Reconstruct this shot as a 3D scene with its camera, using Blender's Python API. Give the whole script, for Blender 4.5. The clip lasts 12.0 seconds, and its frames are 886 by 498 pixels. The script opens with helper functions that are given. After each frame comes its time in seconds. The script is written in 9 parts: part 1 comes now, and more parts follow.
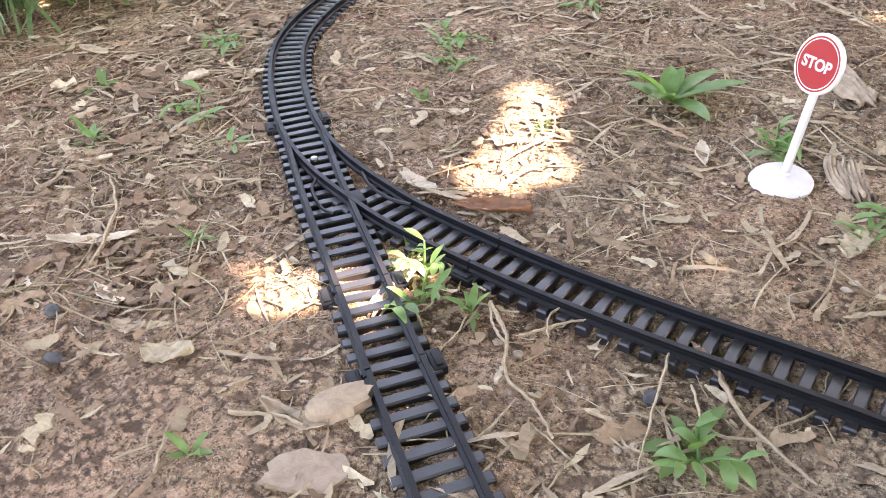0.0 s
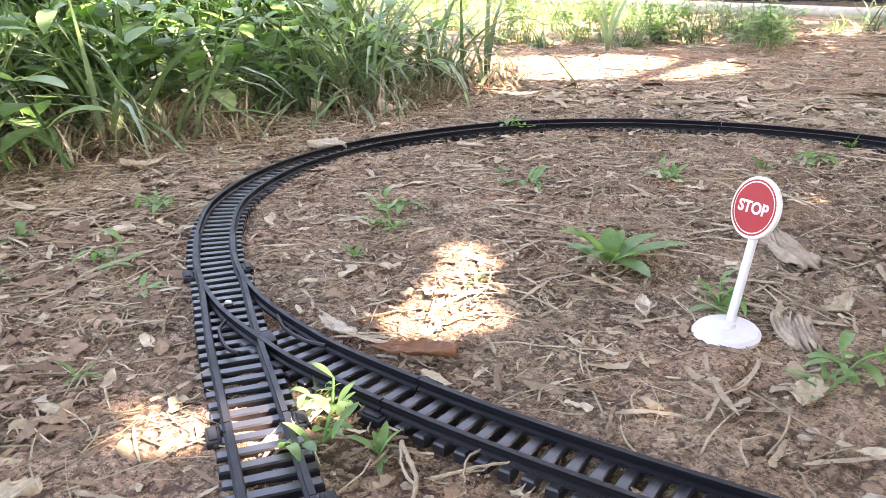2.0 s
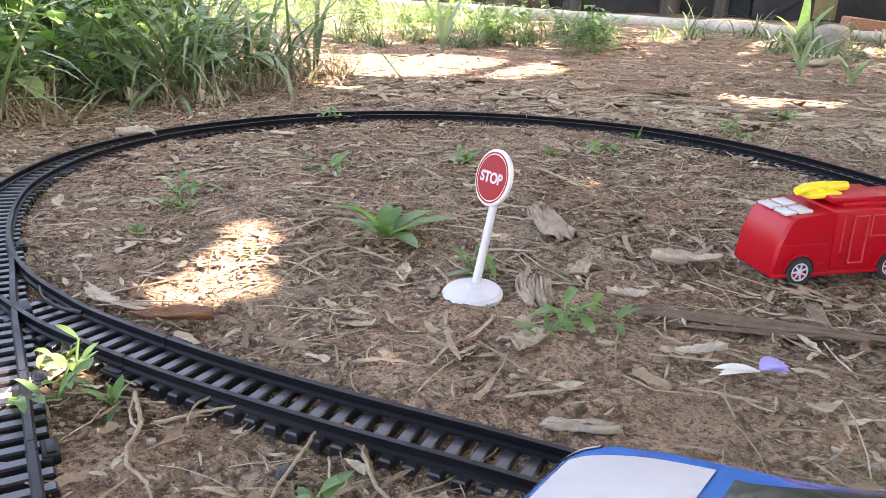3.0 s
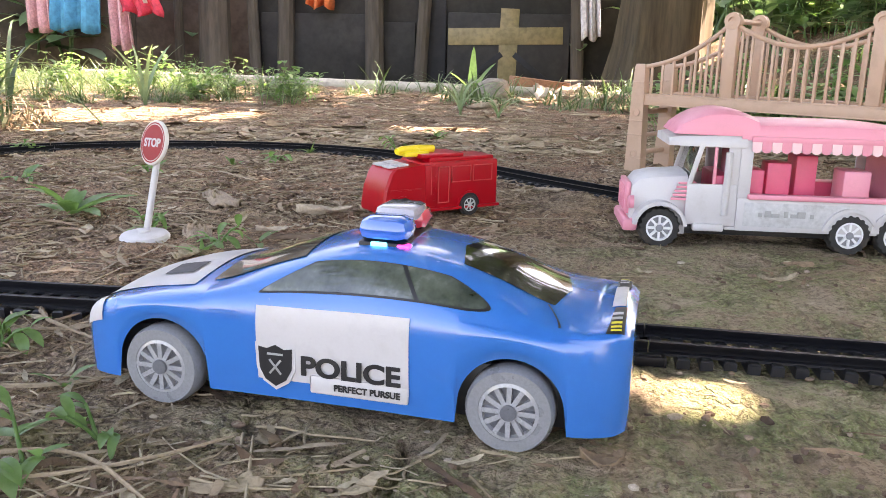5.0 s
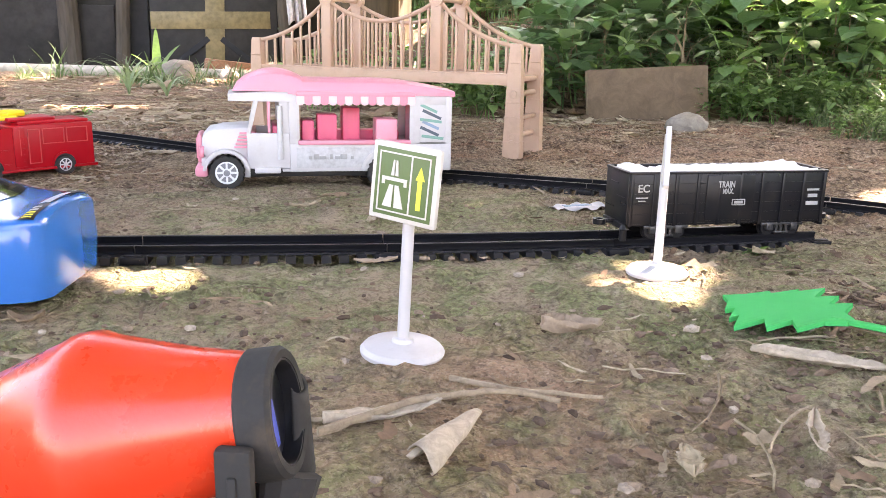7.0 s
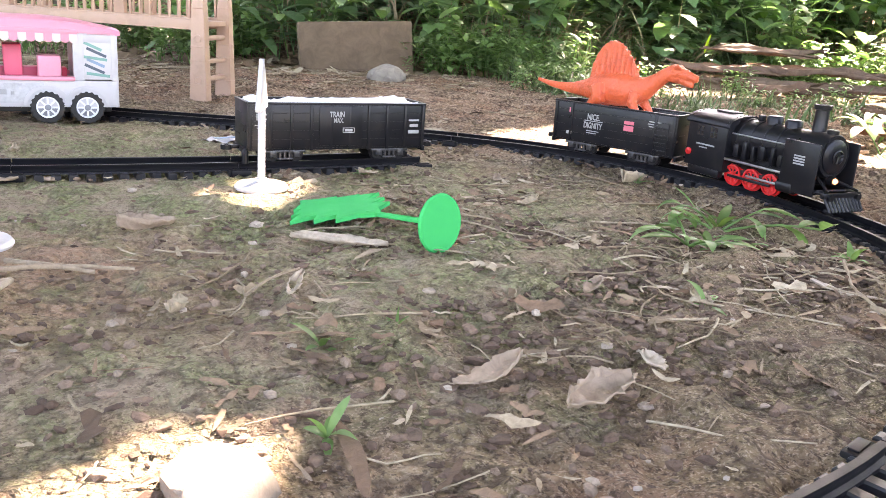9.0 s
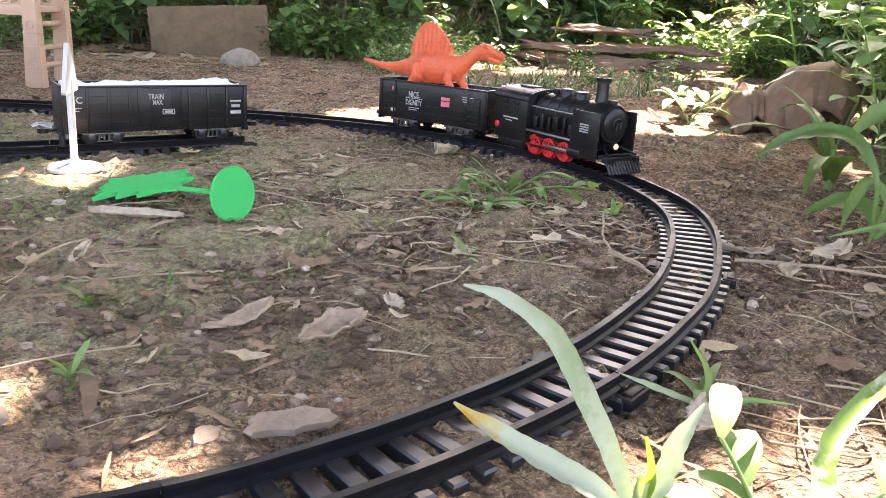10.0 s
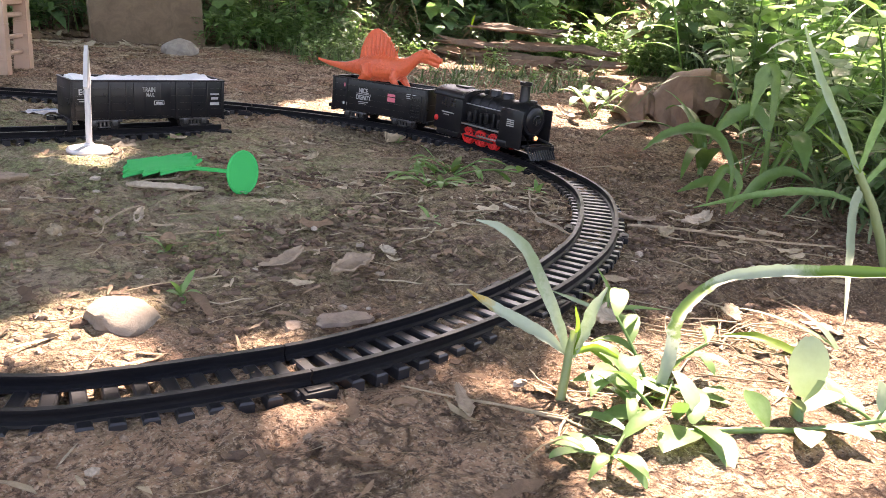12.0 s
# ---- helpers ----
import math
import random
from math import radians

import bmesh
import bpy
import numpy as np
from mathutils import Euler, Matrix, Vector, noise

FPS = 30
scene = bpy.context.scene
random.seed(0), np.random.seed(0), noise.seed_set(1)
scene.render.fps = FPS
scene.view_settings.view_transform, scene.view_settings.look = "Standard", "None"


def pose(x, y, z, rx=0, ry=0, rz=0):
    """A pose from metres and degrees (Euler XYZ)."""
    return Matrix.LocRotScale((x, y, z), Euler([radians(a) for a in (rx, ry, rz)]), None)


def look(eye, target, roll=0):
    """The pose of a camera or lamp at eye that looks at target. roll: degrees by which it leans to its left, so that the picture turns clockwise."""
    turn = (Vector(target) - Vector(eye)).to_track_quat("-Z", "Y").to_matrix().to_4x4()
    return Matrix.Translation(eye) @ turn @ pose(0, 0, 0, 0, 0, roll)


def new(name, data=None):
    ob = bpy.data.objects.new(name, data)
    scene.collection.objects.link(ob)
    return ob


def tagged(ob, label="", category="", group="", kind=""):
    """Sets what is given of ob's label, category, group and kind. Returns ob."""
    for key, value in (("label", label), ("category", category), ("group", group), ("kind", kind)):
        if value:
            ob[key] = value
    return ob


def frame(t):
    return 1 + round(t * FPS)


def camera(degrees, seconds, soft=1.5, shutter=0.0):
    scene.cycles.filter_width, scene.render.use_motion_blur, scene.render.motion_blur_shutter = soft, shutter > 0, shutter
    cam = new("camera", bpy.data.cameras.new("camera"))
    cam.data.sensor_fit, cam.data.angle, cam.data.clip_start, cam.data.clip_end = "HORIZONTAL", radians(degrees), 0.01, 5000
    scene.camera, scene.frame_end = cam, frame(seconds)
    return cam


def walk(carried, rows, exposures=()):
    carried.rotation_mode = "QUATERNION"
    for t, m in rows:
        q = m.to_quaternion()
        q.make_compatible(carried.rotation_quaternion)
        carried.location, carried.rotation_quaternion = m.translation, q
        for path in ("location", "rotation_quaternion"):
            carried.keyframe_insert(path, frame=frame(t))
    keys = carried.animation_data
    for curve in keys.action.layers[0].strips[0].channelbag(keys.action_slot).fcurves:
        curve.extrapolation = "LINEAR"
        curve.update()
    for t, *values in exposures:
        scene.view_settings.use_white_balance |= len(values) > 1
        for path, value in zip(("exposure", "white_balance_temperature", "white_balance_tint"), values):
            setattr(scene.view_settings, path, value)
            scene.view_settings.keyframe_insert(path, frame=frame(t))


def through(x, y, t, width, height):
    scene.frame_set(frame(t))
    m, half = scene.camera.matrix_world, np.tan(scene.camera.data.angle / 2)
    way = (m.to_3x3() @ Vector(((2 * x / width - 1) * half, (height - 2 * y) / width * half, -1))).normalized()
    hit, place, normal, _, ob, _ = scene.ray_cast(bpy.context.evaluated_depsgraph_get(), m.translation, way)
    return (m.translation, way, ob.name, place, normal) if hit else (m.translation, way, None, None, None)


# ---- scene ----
cam = camera(56.1, 12.0, soft=0.75)
PATH = [
    (0, (0.024, 0.369, 0.253), (-0.972, 1.666, -0.898), -4.3),
    (0.5, (0.031, 0.347, 0.21), (-1.036, 1.789, -0.675), -3.3),
    (1, (0.052, 0.339, 0.212), (-1.034, 1.822, -0.576), -2.7),
    (1.5, (0.033, 0.375, 0.208), (-1.062, 1.891, -0.499), -2.0),
    (2, (0.033, 0.391, 0.194), (-1.018, 1.953, -0.482), -1.1),
    (2.5, (0.064, 0.395, 0.188), (-0.874, 2.032, -0.477), 0.1),
    (3, (0.103, 0.393, 0.184), (-0.682, 2.109, -0.48), 1.3),
    (3.2, (0.12, 0.391, 0.182), (-0.594, 2.138, -0.478), 1.7),
    (4.8, (0.202, 0.271, 0.144), (-0.089, 2.19, -0.338), 1.3),
    (5, (0.211, 0.252, 0.139), (-0.005, 2.183, -0.336), 1.3),
    (5.5, (0.238, 0.208, 0.128), (0.211, 2.153, -0.335), 0.9),
    (6, (0.274, 0.175, 0.126), (0.38, 2.118, -0.337), 0.4),
    (6.5, (0.314, 0.155, 0.125), (0.562, 2.082, -0.348), 0.7),
    (7, (0.351, 0.137, 0.127), (0.728, 2.039, -0.363), 1.3),
    (7.5, (0.382, 0.112, 0.123), (0.89, 1.977, -0.389), 2.1),
    (7.7, (0.393, 0.102, 0.123), (0.949, 1.952, -0.396), 2.5),
    (9.3, (0.439, 0.012, 0.122), (1.381, 1.685, -0.441), 3.7),
    (9.5, (0.45, 0.001, 0.122), (1.432, 1.648, -0.444), 3.4),
    (10, (0.455, -0.036, 0.126), (1.542, 1.54, -0.451), 3.6),
    (10.5, (0.438, -0.075, 0.14), (1.643, 1.409, -0.449), 4.9),
    (11, (0.408, -0.101, 0.157), (1.666, 1.339, -0.428), 5.6),
    (11.5, (0.369, -0.12, 0.16), (1.635, 1.314, -0.423), 5.8),
    (12, (0.344, -0.121, 0.149), (1.611, 1.31, -0.441), 5.6),
]
walk(cam, [(t, look(eye, target, roll)) for t, eye, target, roll in PATH],
     exposures=[(0, 3.90, 8900, 27), (0.5, 3.92, 8500, 26), (1.0, 3.82, 8400, 26), (1.5, 3.72, 8300, 27), (2.5, 3.78, 8300, 28), (3, 3.44, 8300, 27), (5, 3.22, 8900, 26), (5.5, 3.45, 8900, 27), (6.5, 3.47, 8900, 29), (7.5, 3.78, 8800, 29), (9.5, 3.65, 8150, 27), (10.5, 3.10, 8450, 29), (11.5, 2.90, 8250, 28), (12, 2.86, 8250, 28)])

# ---- world, sun ----
SUN_AZ, SUN_EL = 37.0, 52.0            # where the sun stands, degrees from +x and above the ground
SUN = Vector((math.cos(radians(SUN_AZ)) * math.cos(radians(SUN_EL)), math.sin(radians(SUN_AZ)) * math.cos(radians(SUN_EL)), math.sin(radians(SUN_EL))))
world = bpy.data.worlds.new("sky")
scene.world = world
world.use_nodes = True
sky = world.node_tree.nodes.new("ShaderNodeTexSky")
sky.sky_type, sky.sun_disc = "NISHITA", False
sky.sun_elevation, sky.sun_rotation = radians(SUN_EL), radians(90 - SUN_AZ)
sky.air_density, sky.dust_density = 1.0, 2.0
world.node_tree.nodes["Background"].inputs["Strength"].default_value = 0.15
world.node_tree.links.new(sky.outputs["Color"], world.node_tree.nodes["Background"].inputs["Color"])
sun_data = bpy.data.lights.new("sun", "SUN")
sun_data.energy, sun_data.angle, sun_data.color = 4.6, radians(0.5), (1.0, 0.98, 0.94)
sun = new("sun", sun_data)
sun.matrix_world = look(SUN * 20, (0, 0, 0))

# ---- materials ----
def nodes_of(name):
    m = bpy.data.materials.new(name)
    m.use_nodes = True
    nt = m.node_tree
    return m, nt, nt.nodes["Principled BSDF"]


def noise_node(nt, scale, detail=4.0, rough=0.6, coords=None, dist=0.0):
    n = nt.nodes.new("ShaderNodeTexNoise")
    n.inputs["Scale"].default_value, n.inputs["Detail"].default_value, n.inputs["Roughness"].default_value = scale, detail, rough
    n.inputs["Distortion"].default_value = dist
    if coords is None:
        coords = nt.nodes.new("ShaderNodeTexCoord").outputs["Object"]
    nt.links.new(coords, n.inputs["Vector"])
    return n.outputs["Fac"]


def ramp(nt, fac, stops):
    r = nt.nodes.new("ShaderNodeValToRGB")
    while len(r.color_ramp.elements) < len(stops):
        r.color_ramp.elements.new(0.5)
    for e, (at, col) in zip(r.color_ramp.elements, stops):
        e.position, e.color = at, (*col, 1) if len(col) == 3 else col
    nt.links.new(fac, r.inputs["Fac"])
    return r.outputs["Color"]


def mix(nt, fac, a, b, how="MIX"):
    n = nt.nodes.new("ShaderNodeMix")
    n.data_type, n.blend_type = "RGBA", how
    for sock, v in ((n.inputs[0], fac), (n.inputs[6], a), (n.inputs[7], b)):
        if isinstance(v, (int, float)):
            sock.default_value = v
        elif isinstance(v, tuple):
            sock.default_value = (*v, 1)
        else:
            nt.links.new(v, sock)
    return n.outputs[2]


def bump(nt, bsdf, height, strength, dist):
    b = nt.nodes.new("ShaderNodeBump")
    b.inputs["Strength"].default_value, b.inputs["Distance"].default_value = strength, dist
    nt.links.new(height, b.inputs["Height"])
    nt.links.new(b.outputs["Normal"], bsdf.inputs["Normal"])


def plastic(name, col, rough=0.35, wear=0.12, dirt=(0.16, 0.11, 0.07), dirty=0.25, metal=0.0, coat=0.0, grain=900.0, emit=0.0, spec=0.5, relief=0.0003):
    """Toy plastic or paint: a plain colour with faint mottling, rubbed spots and dust."""
    m, nt, b = nodes_of(name)
    fine = noise_node(nt, grain, 3)
    broad = noise_node(nt, 60.0, 5, 0.65)
    dark = tuple(c * (1 - wear) for c in col)
    c = mix(nt, fine, dark, tuple(min(1, c * (1 + wear * 0.6)) for c in col))
    dust = ramp(nt, broad, [(0.52, (0, 0, 0)), (0.78, (dirty, dirty, dirty))])
    c = mix(nt, dust, c, dirt)
    nt.links.new(c, b.inputs["Base Color"])
    r = ramp(nt, broad, [(0.3, (rough * 0.85,) * 3), (0.75, (min(1, rough * 1.45),) * 3)])
    nt.links.new(r, b.inputs["Roughness"])
    b.inputs["Metallic"].default_value = metal
    b.inputs["Specular IOR Level"].default_value = spec
    b.inputs["Coat Weight"].default_value = coat
    b.inputs["Coat Roughness"].default_value = 0.08
    if emit:
        b.inputs["Emission Color"].default_value = (*col, 1)
        b.inputs["Emission Strength"].default_value = emit
    bump(nt, b, fine, 0.12 if relief < 0.0005 else 0.6, relief)
    return m


def island_mix(nt, stops):
    g = nt.nodes.new("ShaderNodeNewGeometry")
    return ramp(nt, g.outputs["Random Per Island"], stops)


def leafy(name, stops, rough=0.45, through=0.4, vein=160.0):
    """Living leaves: each blade its own green, with streaks and light that shines through."""
    m, nt, b = nodes_of(name)
    c = island_mix(nt, stops)
    n = noise_node(nt, vein, 4)
    c = mix(nt, ramp(nt, n, [(0.35, (0, 0, 0)), (0.8, (0.22, 0.22, 0.22))]), c, tuple(min(1, v * 1.5) for v in stops[-1][1]))
    nt.links.new(c, b.inputs["Base Color"])
    b.inputs["Roughness"].default_value = rough
    bump(nt, b, n, 0.25, 0.001)
    t = nt.nodes.new("ShaderNodeBsdfTranslucent")
    bright = mix(nt, 1.0, c, (1.25, 1.4, 0.9), "MULTIPLY")
    nt.links.new(bright, t.inputs["Color"])
    s = nt.nodes.new("ShaderNodeMixShader")
    s.inputs[0].default_value = through
    nt.links.new(b.outputs[0], s.inputs[1])
    nt.links.new(t.outputs[0], s.inputs[2])
    nt.links.new(s.outputs[0], nt.nodes["Material Output"].inputs["Surface"])
    return m


def dry(name, stops, scale=220.0, rough=0.85):
    """Dead leaves, bark, straw: streaked browns, each piece its own."""
    m, nt, b = nodes_of(name)
    c = island_mix(nt, stops)
    n = noise_node(nt, scale, 6, 0.7, dist=0.6)
    c = mix(nt, ramp(nt, n, [(0.3, (0.55, 0.55, 0.55)), (0.62, (0, 0, 0))]), c, tuple(v * 0.35 for v in stops[0][1]))
    nt.links.new(c, b.inputs["Base Color"])
    b.inputs["Roughness"].default_value = rough
    bump(nt, b, n, 0.6, 0.0015)
    return m


def soil_material():
    m, nt, b = nodes_of("trodden_soil")
    pos = nt.nodes.new("ShaderNodeTexCoord").outputs["Object"]
    broad = noise_node(nt, 5.0, 5, 0.6, pos)
    mid = noise_node(nt, 38.0, 6, 0.68, pos, 0.4)
    fine = noise_node(nt, 260.0, 5, 0.7, pos)
    speck = noise_node(nt, 800.0, 2, 0.6, pos)
    pit_shade = noise_node(nt, 480.0, 3, 0.65, pos, 0.3)
    c = ramp(nt, mid, [(0.31, (0.050, 0.030, 0.021)), (0.43, (0.240, 0.155, 0.098)), (0.56, (0.410, 0.287, 0.188)), (0.67, (0.63, 0.49, 0.35))])
    # reddish clay and pale dust in broad stains
    red = noise_node(nt, 9.0, 4, 0.6, pos)
    c = mix(nt, ramp(nt, red, [(0.44, (0, 0, 0)), (0.60, (0.75, 0.75, 0.75))]), c, (0.35, 0.18, 0.110))
    c = mix(nt, ramp(nt, broad, [(0.50, (0, 0, 0)), (0.70, (0.55, 0.55, 0.55))]), c, (0.45, 0.345, 0.25))
    # thin moss where the ground is bare and damp: the clearing between the tracks
    xyz = nt.nodes.new("ShaderNodeSeparateXYZ")
    nt.links.new(pos, xyz.inputs[0])
    d = nt.nodes.new("ShaderNodeVectorMath")
    d.operation = "DISTANCE"
    nt.links.new(pos, d.inputs[0])
    d.inputs[1].default_value = (0.42, 0.68, 0)
    d2 = nt.nodes.new("ShaderNodeVectorMath")
    d2.operation = "DISTANCE"
    nt.links.new(pos, d2.inputs[0])
    d2.inputs[1].default_value = (0.55, 0.50, 0)
    d3 = nt.nodes.new("ShaderNodeVectorMath")
    d3.operation = "DISTANCE"
    nt.links.new(pos, d3.inputs[0])
    d3.inputs[1].default_value = (0.36, 0.47, 0)
    pair = nt.nodes.new("ShaderNodeMath")
    pair.operation = "MINIMUM"
    nt.links.new(d.outputs["Value"], pair.inputs[0])
    nt.links.new(d2.outputs["Value"], pair.inputs[1])
    both = nt.nodes.new("ShaderNodeMath")
    both.operation = "MINIMUM"
    nt.links.new(pair.outputs[0], both.inputs[0])
    nt.links.new(d3.outputs["Value"], both.inputs[1])
    # soil turned deeper brown in a round area by the right-hand curve
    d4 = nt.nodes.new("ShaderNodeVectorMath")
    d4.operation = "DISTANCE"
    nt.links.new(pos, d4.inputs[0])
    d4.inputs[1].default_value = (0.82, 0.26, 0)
    darker = ramp(nt, d4.outputs["Value"], [(0.16, (1, 1, 1)), (0.46, (0, 0, 0))])
    c = mix(nt, mix(nt, 1.0, darker, ramp(nt, broad, [(0.30, (0.45, 0.45, 0.45)), (0.60, (0.85, 0.85, 0.85))]), "MULTIPLY"), c, mix(nt, 1.0, c, (0.46, 0.40, 0.37), "MULTIPLY"))
    near = ramp(nt, both.outputs[0], [(0.14, (1, 1, 1)), (0.32, (0.3, 0.3, 0.3)), (0.55, (0, 0, 0))])
    mossy = noise_node(nt, 22.0, 8, 0.78, pos, 0.5)
    tufts = ramp(nt, mossy, [(0.42, (0, 0, 0)), (0.58, (0.95, 0.95, 0.95))])
    c = mix(nt, mix(nt, 1.0, near, (0.5, 0.5, 0.5), "MULTIPLY"), c, (0.42, 0.36, 0.255))
    c = mix(nt, mix(nt, 1.0, near, tufts, "MULTIPLY"), c, (0.25, 0.275, 0.125))
    rough_ = mix(nt, 1.0, (1.0, 1.0, 1.0), mix(nt, 1.0, near, (0.5, 0.5, 0.5), "MULTIPLY"), "SUBTRACT")
    # bare patches of red clay, where litter is scarce
    for spot, r0, r1, amount in (((0.43, 0.40, 0), 0.03, 0.11, 0.8), ((-0.27, 0.48, 0), 0.08, 0.26, 0.75), ((0.07, 0.72, 0), 0.06, 0.22, 0.55), ((0.44, 0.08, 0), 0.08, 0.20, 0.7)):
        dr = nt.nodes.new("ShaderNodeVectorMath")
        dr.operation = "DISTANCE"
        nt.links.new(pos, dr.inputs[0])
        dr.inputs[1].default_value = spot
        clay = mix(nt, 1.0, ramp(nt, dr.outputs["Value"], [(r0, (amount, amount, amount)), (r1, (0, 0, 0))]), ramp(nt, mid, [(0.36, (0.25, 0.25, 0.25)), (0.55, (1, 1, 1))]), "MULTIPLY")
        c = mix(nt, clay, c, (0.42, 0.245, 0.160))
    green = noise_node(nt, 7.0, 3, 0.5, pos)
    c = mix(nt, ramp(nt, green, [(0.64, (0, 0, 0)), (0.8, (0.4, 0.4, 0.4))]), c, (0.17, 0.19, 0.08))
    # grains, crumbs and pores, with shade in the hollows and highlights painted in
    warp = nt.nodes.new("ShaderNodeVectorMath")
    warp.operation = "MULTIPLY_ADD"
    wob = nt.nodes.new("ShaderNodeTexNoise")
    wob.inputs["Scale"].default_value = 120.0
    nt.links.new(pos, wob.inputs["Vector"])
    nt.links.new(wob.outputs["Color"], warp.inputs[0])
    warp.inputs[1].default_value = (0.006, 0.006, 0.006)
    nt.links.new(pos, warp.inputs[2])
    cells = nt.nodes.new("ShaderNodeTexVoronoi")
    cells.inputs["Scale"].default_value = 210.0
    nt.links.new(warp.outputs[0], cells.inputs["Vector"])
    patchy = ramp(nt, noise_node(nt, 22.0, 3, 0.6, pos), [(0.40, (0.25, 0.25, 0.25)), (0.58, (1, 1, 1))])
    hollow = mix(nt, 1.0, ramp(nt, cells.outputs["Distance"], [(0.42, (0, 0, 0)), (0.72, (0.85, 0.85, 0.85))]), patchy, "MULTIPLY")
    c = mix(nt, mix(nt, 1.0, ramp(nt, fine, [(0.40, (0.9, 0.9, 0.9)), (0.49, (0, 0, 0))]), rough_, "MULTIPLY"), c, (0.085, 0.053, 0.036))
    c = mix(nt, mix(nt, 1.0, ramp(nt, speck, [(0.53, (0, 0, 0)), (0.62, (0.6, 0.6, 0.6))]), rough_, "MULTIPLY"), c, (0.58, 0.44, 0.32))
    c = mix(nt, mix(nt, 1.0, ramp(nt, pit_shade, [(0.36, (0.8, 0.8, 0.8)), (0.44, (0, 0, 0))]), rough_, "MULTIPLY"), c, (0.055, 0.033, 0.023))
    c = mix(nt, mix(nt, 1.0, hollow, rough_, "MULTIPLY"), c, (0.075, 0.045, 0.030))
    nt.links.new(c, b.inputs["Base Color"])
    b.inputs["Roughness"].default_value = 0.9
    b.inputs["Specular IOR Level"].default_value = 0.25
    h = mix(nt, 0.35, mix(nt, 0.5, mid, fine), mix(nt, 0.6, speck, mix(nt, 1.0, (1.0, 1.0, 1.0), hollow, "SUBTRACT")))
    bump(nt, b, h, 1.0, 0.014)
    return m


SOIL = soil_material()
BLACK = plastic("black_plastic", (0.009, 0.009, 0.011), 0.30, 0.2, dirty=0.08, spec=0.30)
TRACK = plastic("black_track_plastic", (0.007, 0.007, 0.009), 0.42, 0.25, dirty=0.1, dirt=(0.03, 0.028, 0.027), spec=0.22)
TIE = plastic("dusty_track_plastic", (0.015, 0.015, 0.018), 0.33, 0.3, dirty=0.2, dirt=(0.055, 0.054, 0.055), grain=700.0, spec=0.6)
RUBBER = plastic("black_rubber", (0.022, 0.021, 0.02), 0.75, 0.2, dirty=0.5)
GREYWHEEL = plastic("clear_grey_plastic", (0.23, 0.235, 0.25), 0.3, 0.3, dirty=0.4, dirt=(0.10, 0.095, 0.09))
WHITE = plastic("white_plastic", (0.52, 0.50, 0.50), 0.35, 0.05, dirty=0.2)
CREAM = plastic("cream_plastic", (0.60, 0.565, 0.51), 0.4, 0.06, dirty=0.2)
BLUE = plastic("blue_paint", (0.006, 0.155, 0.50), 0.20, 0.05, dirty=0.04, coat=0.8)
RED = plastic("red_plastic", (0.42, 0.003, 0.010), 0.34, 0.08, dirty=0.03, spec=0.3)
REDWHEEL = plastic("red_wheel_plastic", (0.62, 0.02, 0.02), 0.4, 0.1, dirty=0.1)
PINK = plastic("pink_plastic", (0.76, 0.27, 0.34), 0.35, 0.06, dirty=0.1)
DEEPPINK = plastic("deep_pink_plastic", (0.78, 0.10, 0.19), 0.35, 0.08, dirty=0.1)
YELLOW = plastic("yellow_plastic", (0.82, 0.62, 0.03), 0.35, 0.06, dirty=0.12)
ORANGE = plastic("orange_plastic", (0.76, 0.048, 0.016), 0.26, 0.06, dirty=0.06, coat=0.35)
DINO = plastic("orange_rubber", (0.70, 0.115, 0.042), 0.36, 0.25, dirt=(0.30, 0.035, 0.012), dirty=0.6, grain=420.0, relief=0.0022)
TAN = plastic("tan_plastic", (0.48, 0.31, 0.22), 0.42, 0.08, dirty=0.25)
GREEN = plastic("bright_green_plastic", (0.0, 0.43, 0.12), 0.6, 0.03, dirty=0.0, spec=0.02)
SIGNRED = plastic("red_sign_print", (0.31, 0.005, 0.011), 0.4, 0.05, dirty=0.08)
SIGNGREEN = plastic("green_sign_print", (0.10, 0.155, 0.055), 0.45, 0.08, dirty=0.1)
LEMON = plastic("yellow_print", (0.80, 0.72, 0.08), 0.45, 0.05, dirty=0.1)
PRINT = plastic("pale_print", (0.34, 0.34, 0.33), 0.5, 0.15, dirty=0.15)
PINKPRINT = plastic("rose_print", (0.60, 0.13, 0.17), 0.5, 0.15, dirty=0.15)
INK = plastic("black_print", (0.015, 0.015, 0.017), 0.4, 0.2, dirty=0.15)
STEEL = plastic("dull_steel", (0.40, 0.39, 0.38), 0.35, 0.3, metal=0.9, dirty=0.5)
SNOW = plastic("white_foam", (0.76, 0.76, 0.77), 0.85, 0.08, dirty=0.05)
BLUELENS = plastic("blue_lens", (0.012, 0.12, 0.50), 0.10, 0.1, dirty=0.05, coat=1.0, emit=0.02)
CYANLAMP = plastic("cyan_lamp", (0.05, 0.75, 0.9), 0.2, 0.1, dirty=0.0, emit=0.35)
MAGENTALAMP = plastic("magenta_lamp", (0.9, 0.05, 0.45), 0.2, 0.1, dirty=0.0, emit=0.25)
REDLENS = plastic("red_lens", (0.7, 0.05, 0.08), 0.15, 0.1, dirty=0.05, coat=1.0)
LAMP = plastic("warm_lamp", (1.0, 0.36, 0.16), 0.2, 0.05, dirty=0.0, emit=0.4)
WOODBOARD = dry("weathered_board", [(0.0, (0.14, 0.092, 0.056)), (0.6, (0.19, 0.13, 0.08)), (1.0, (0.24, 0.17, 0.105))], 40.0)
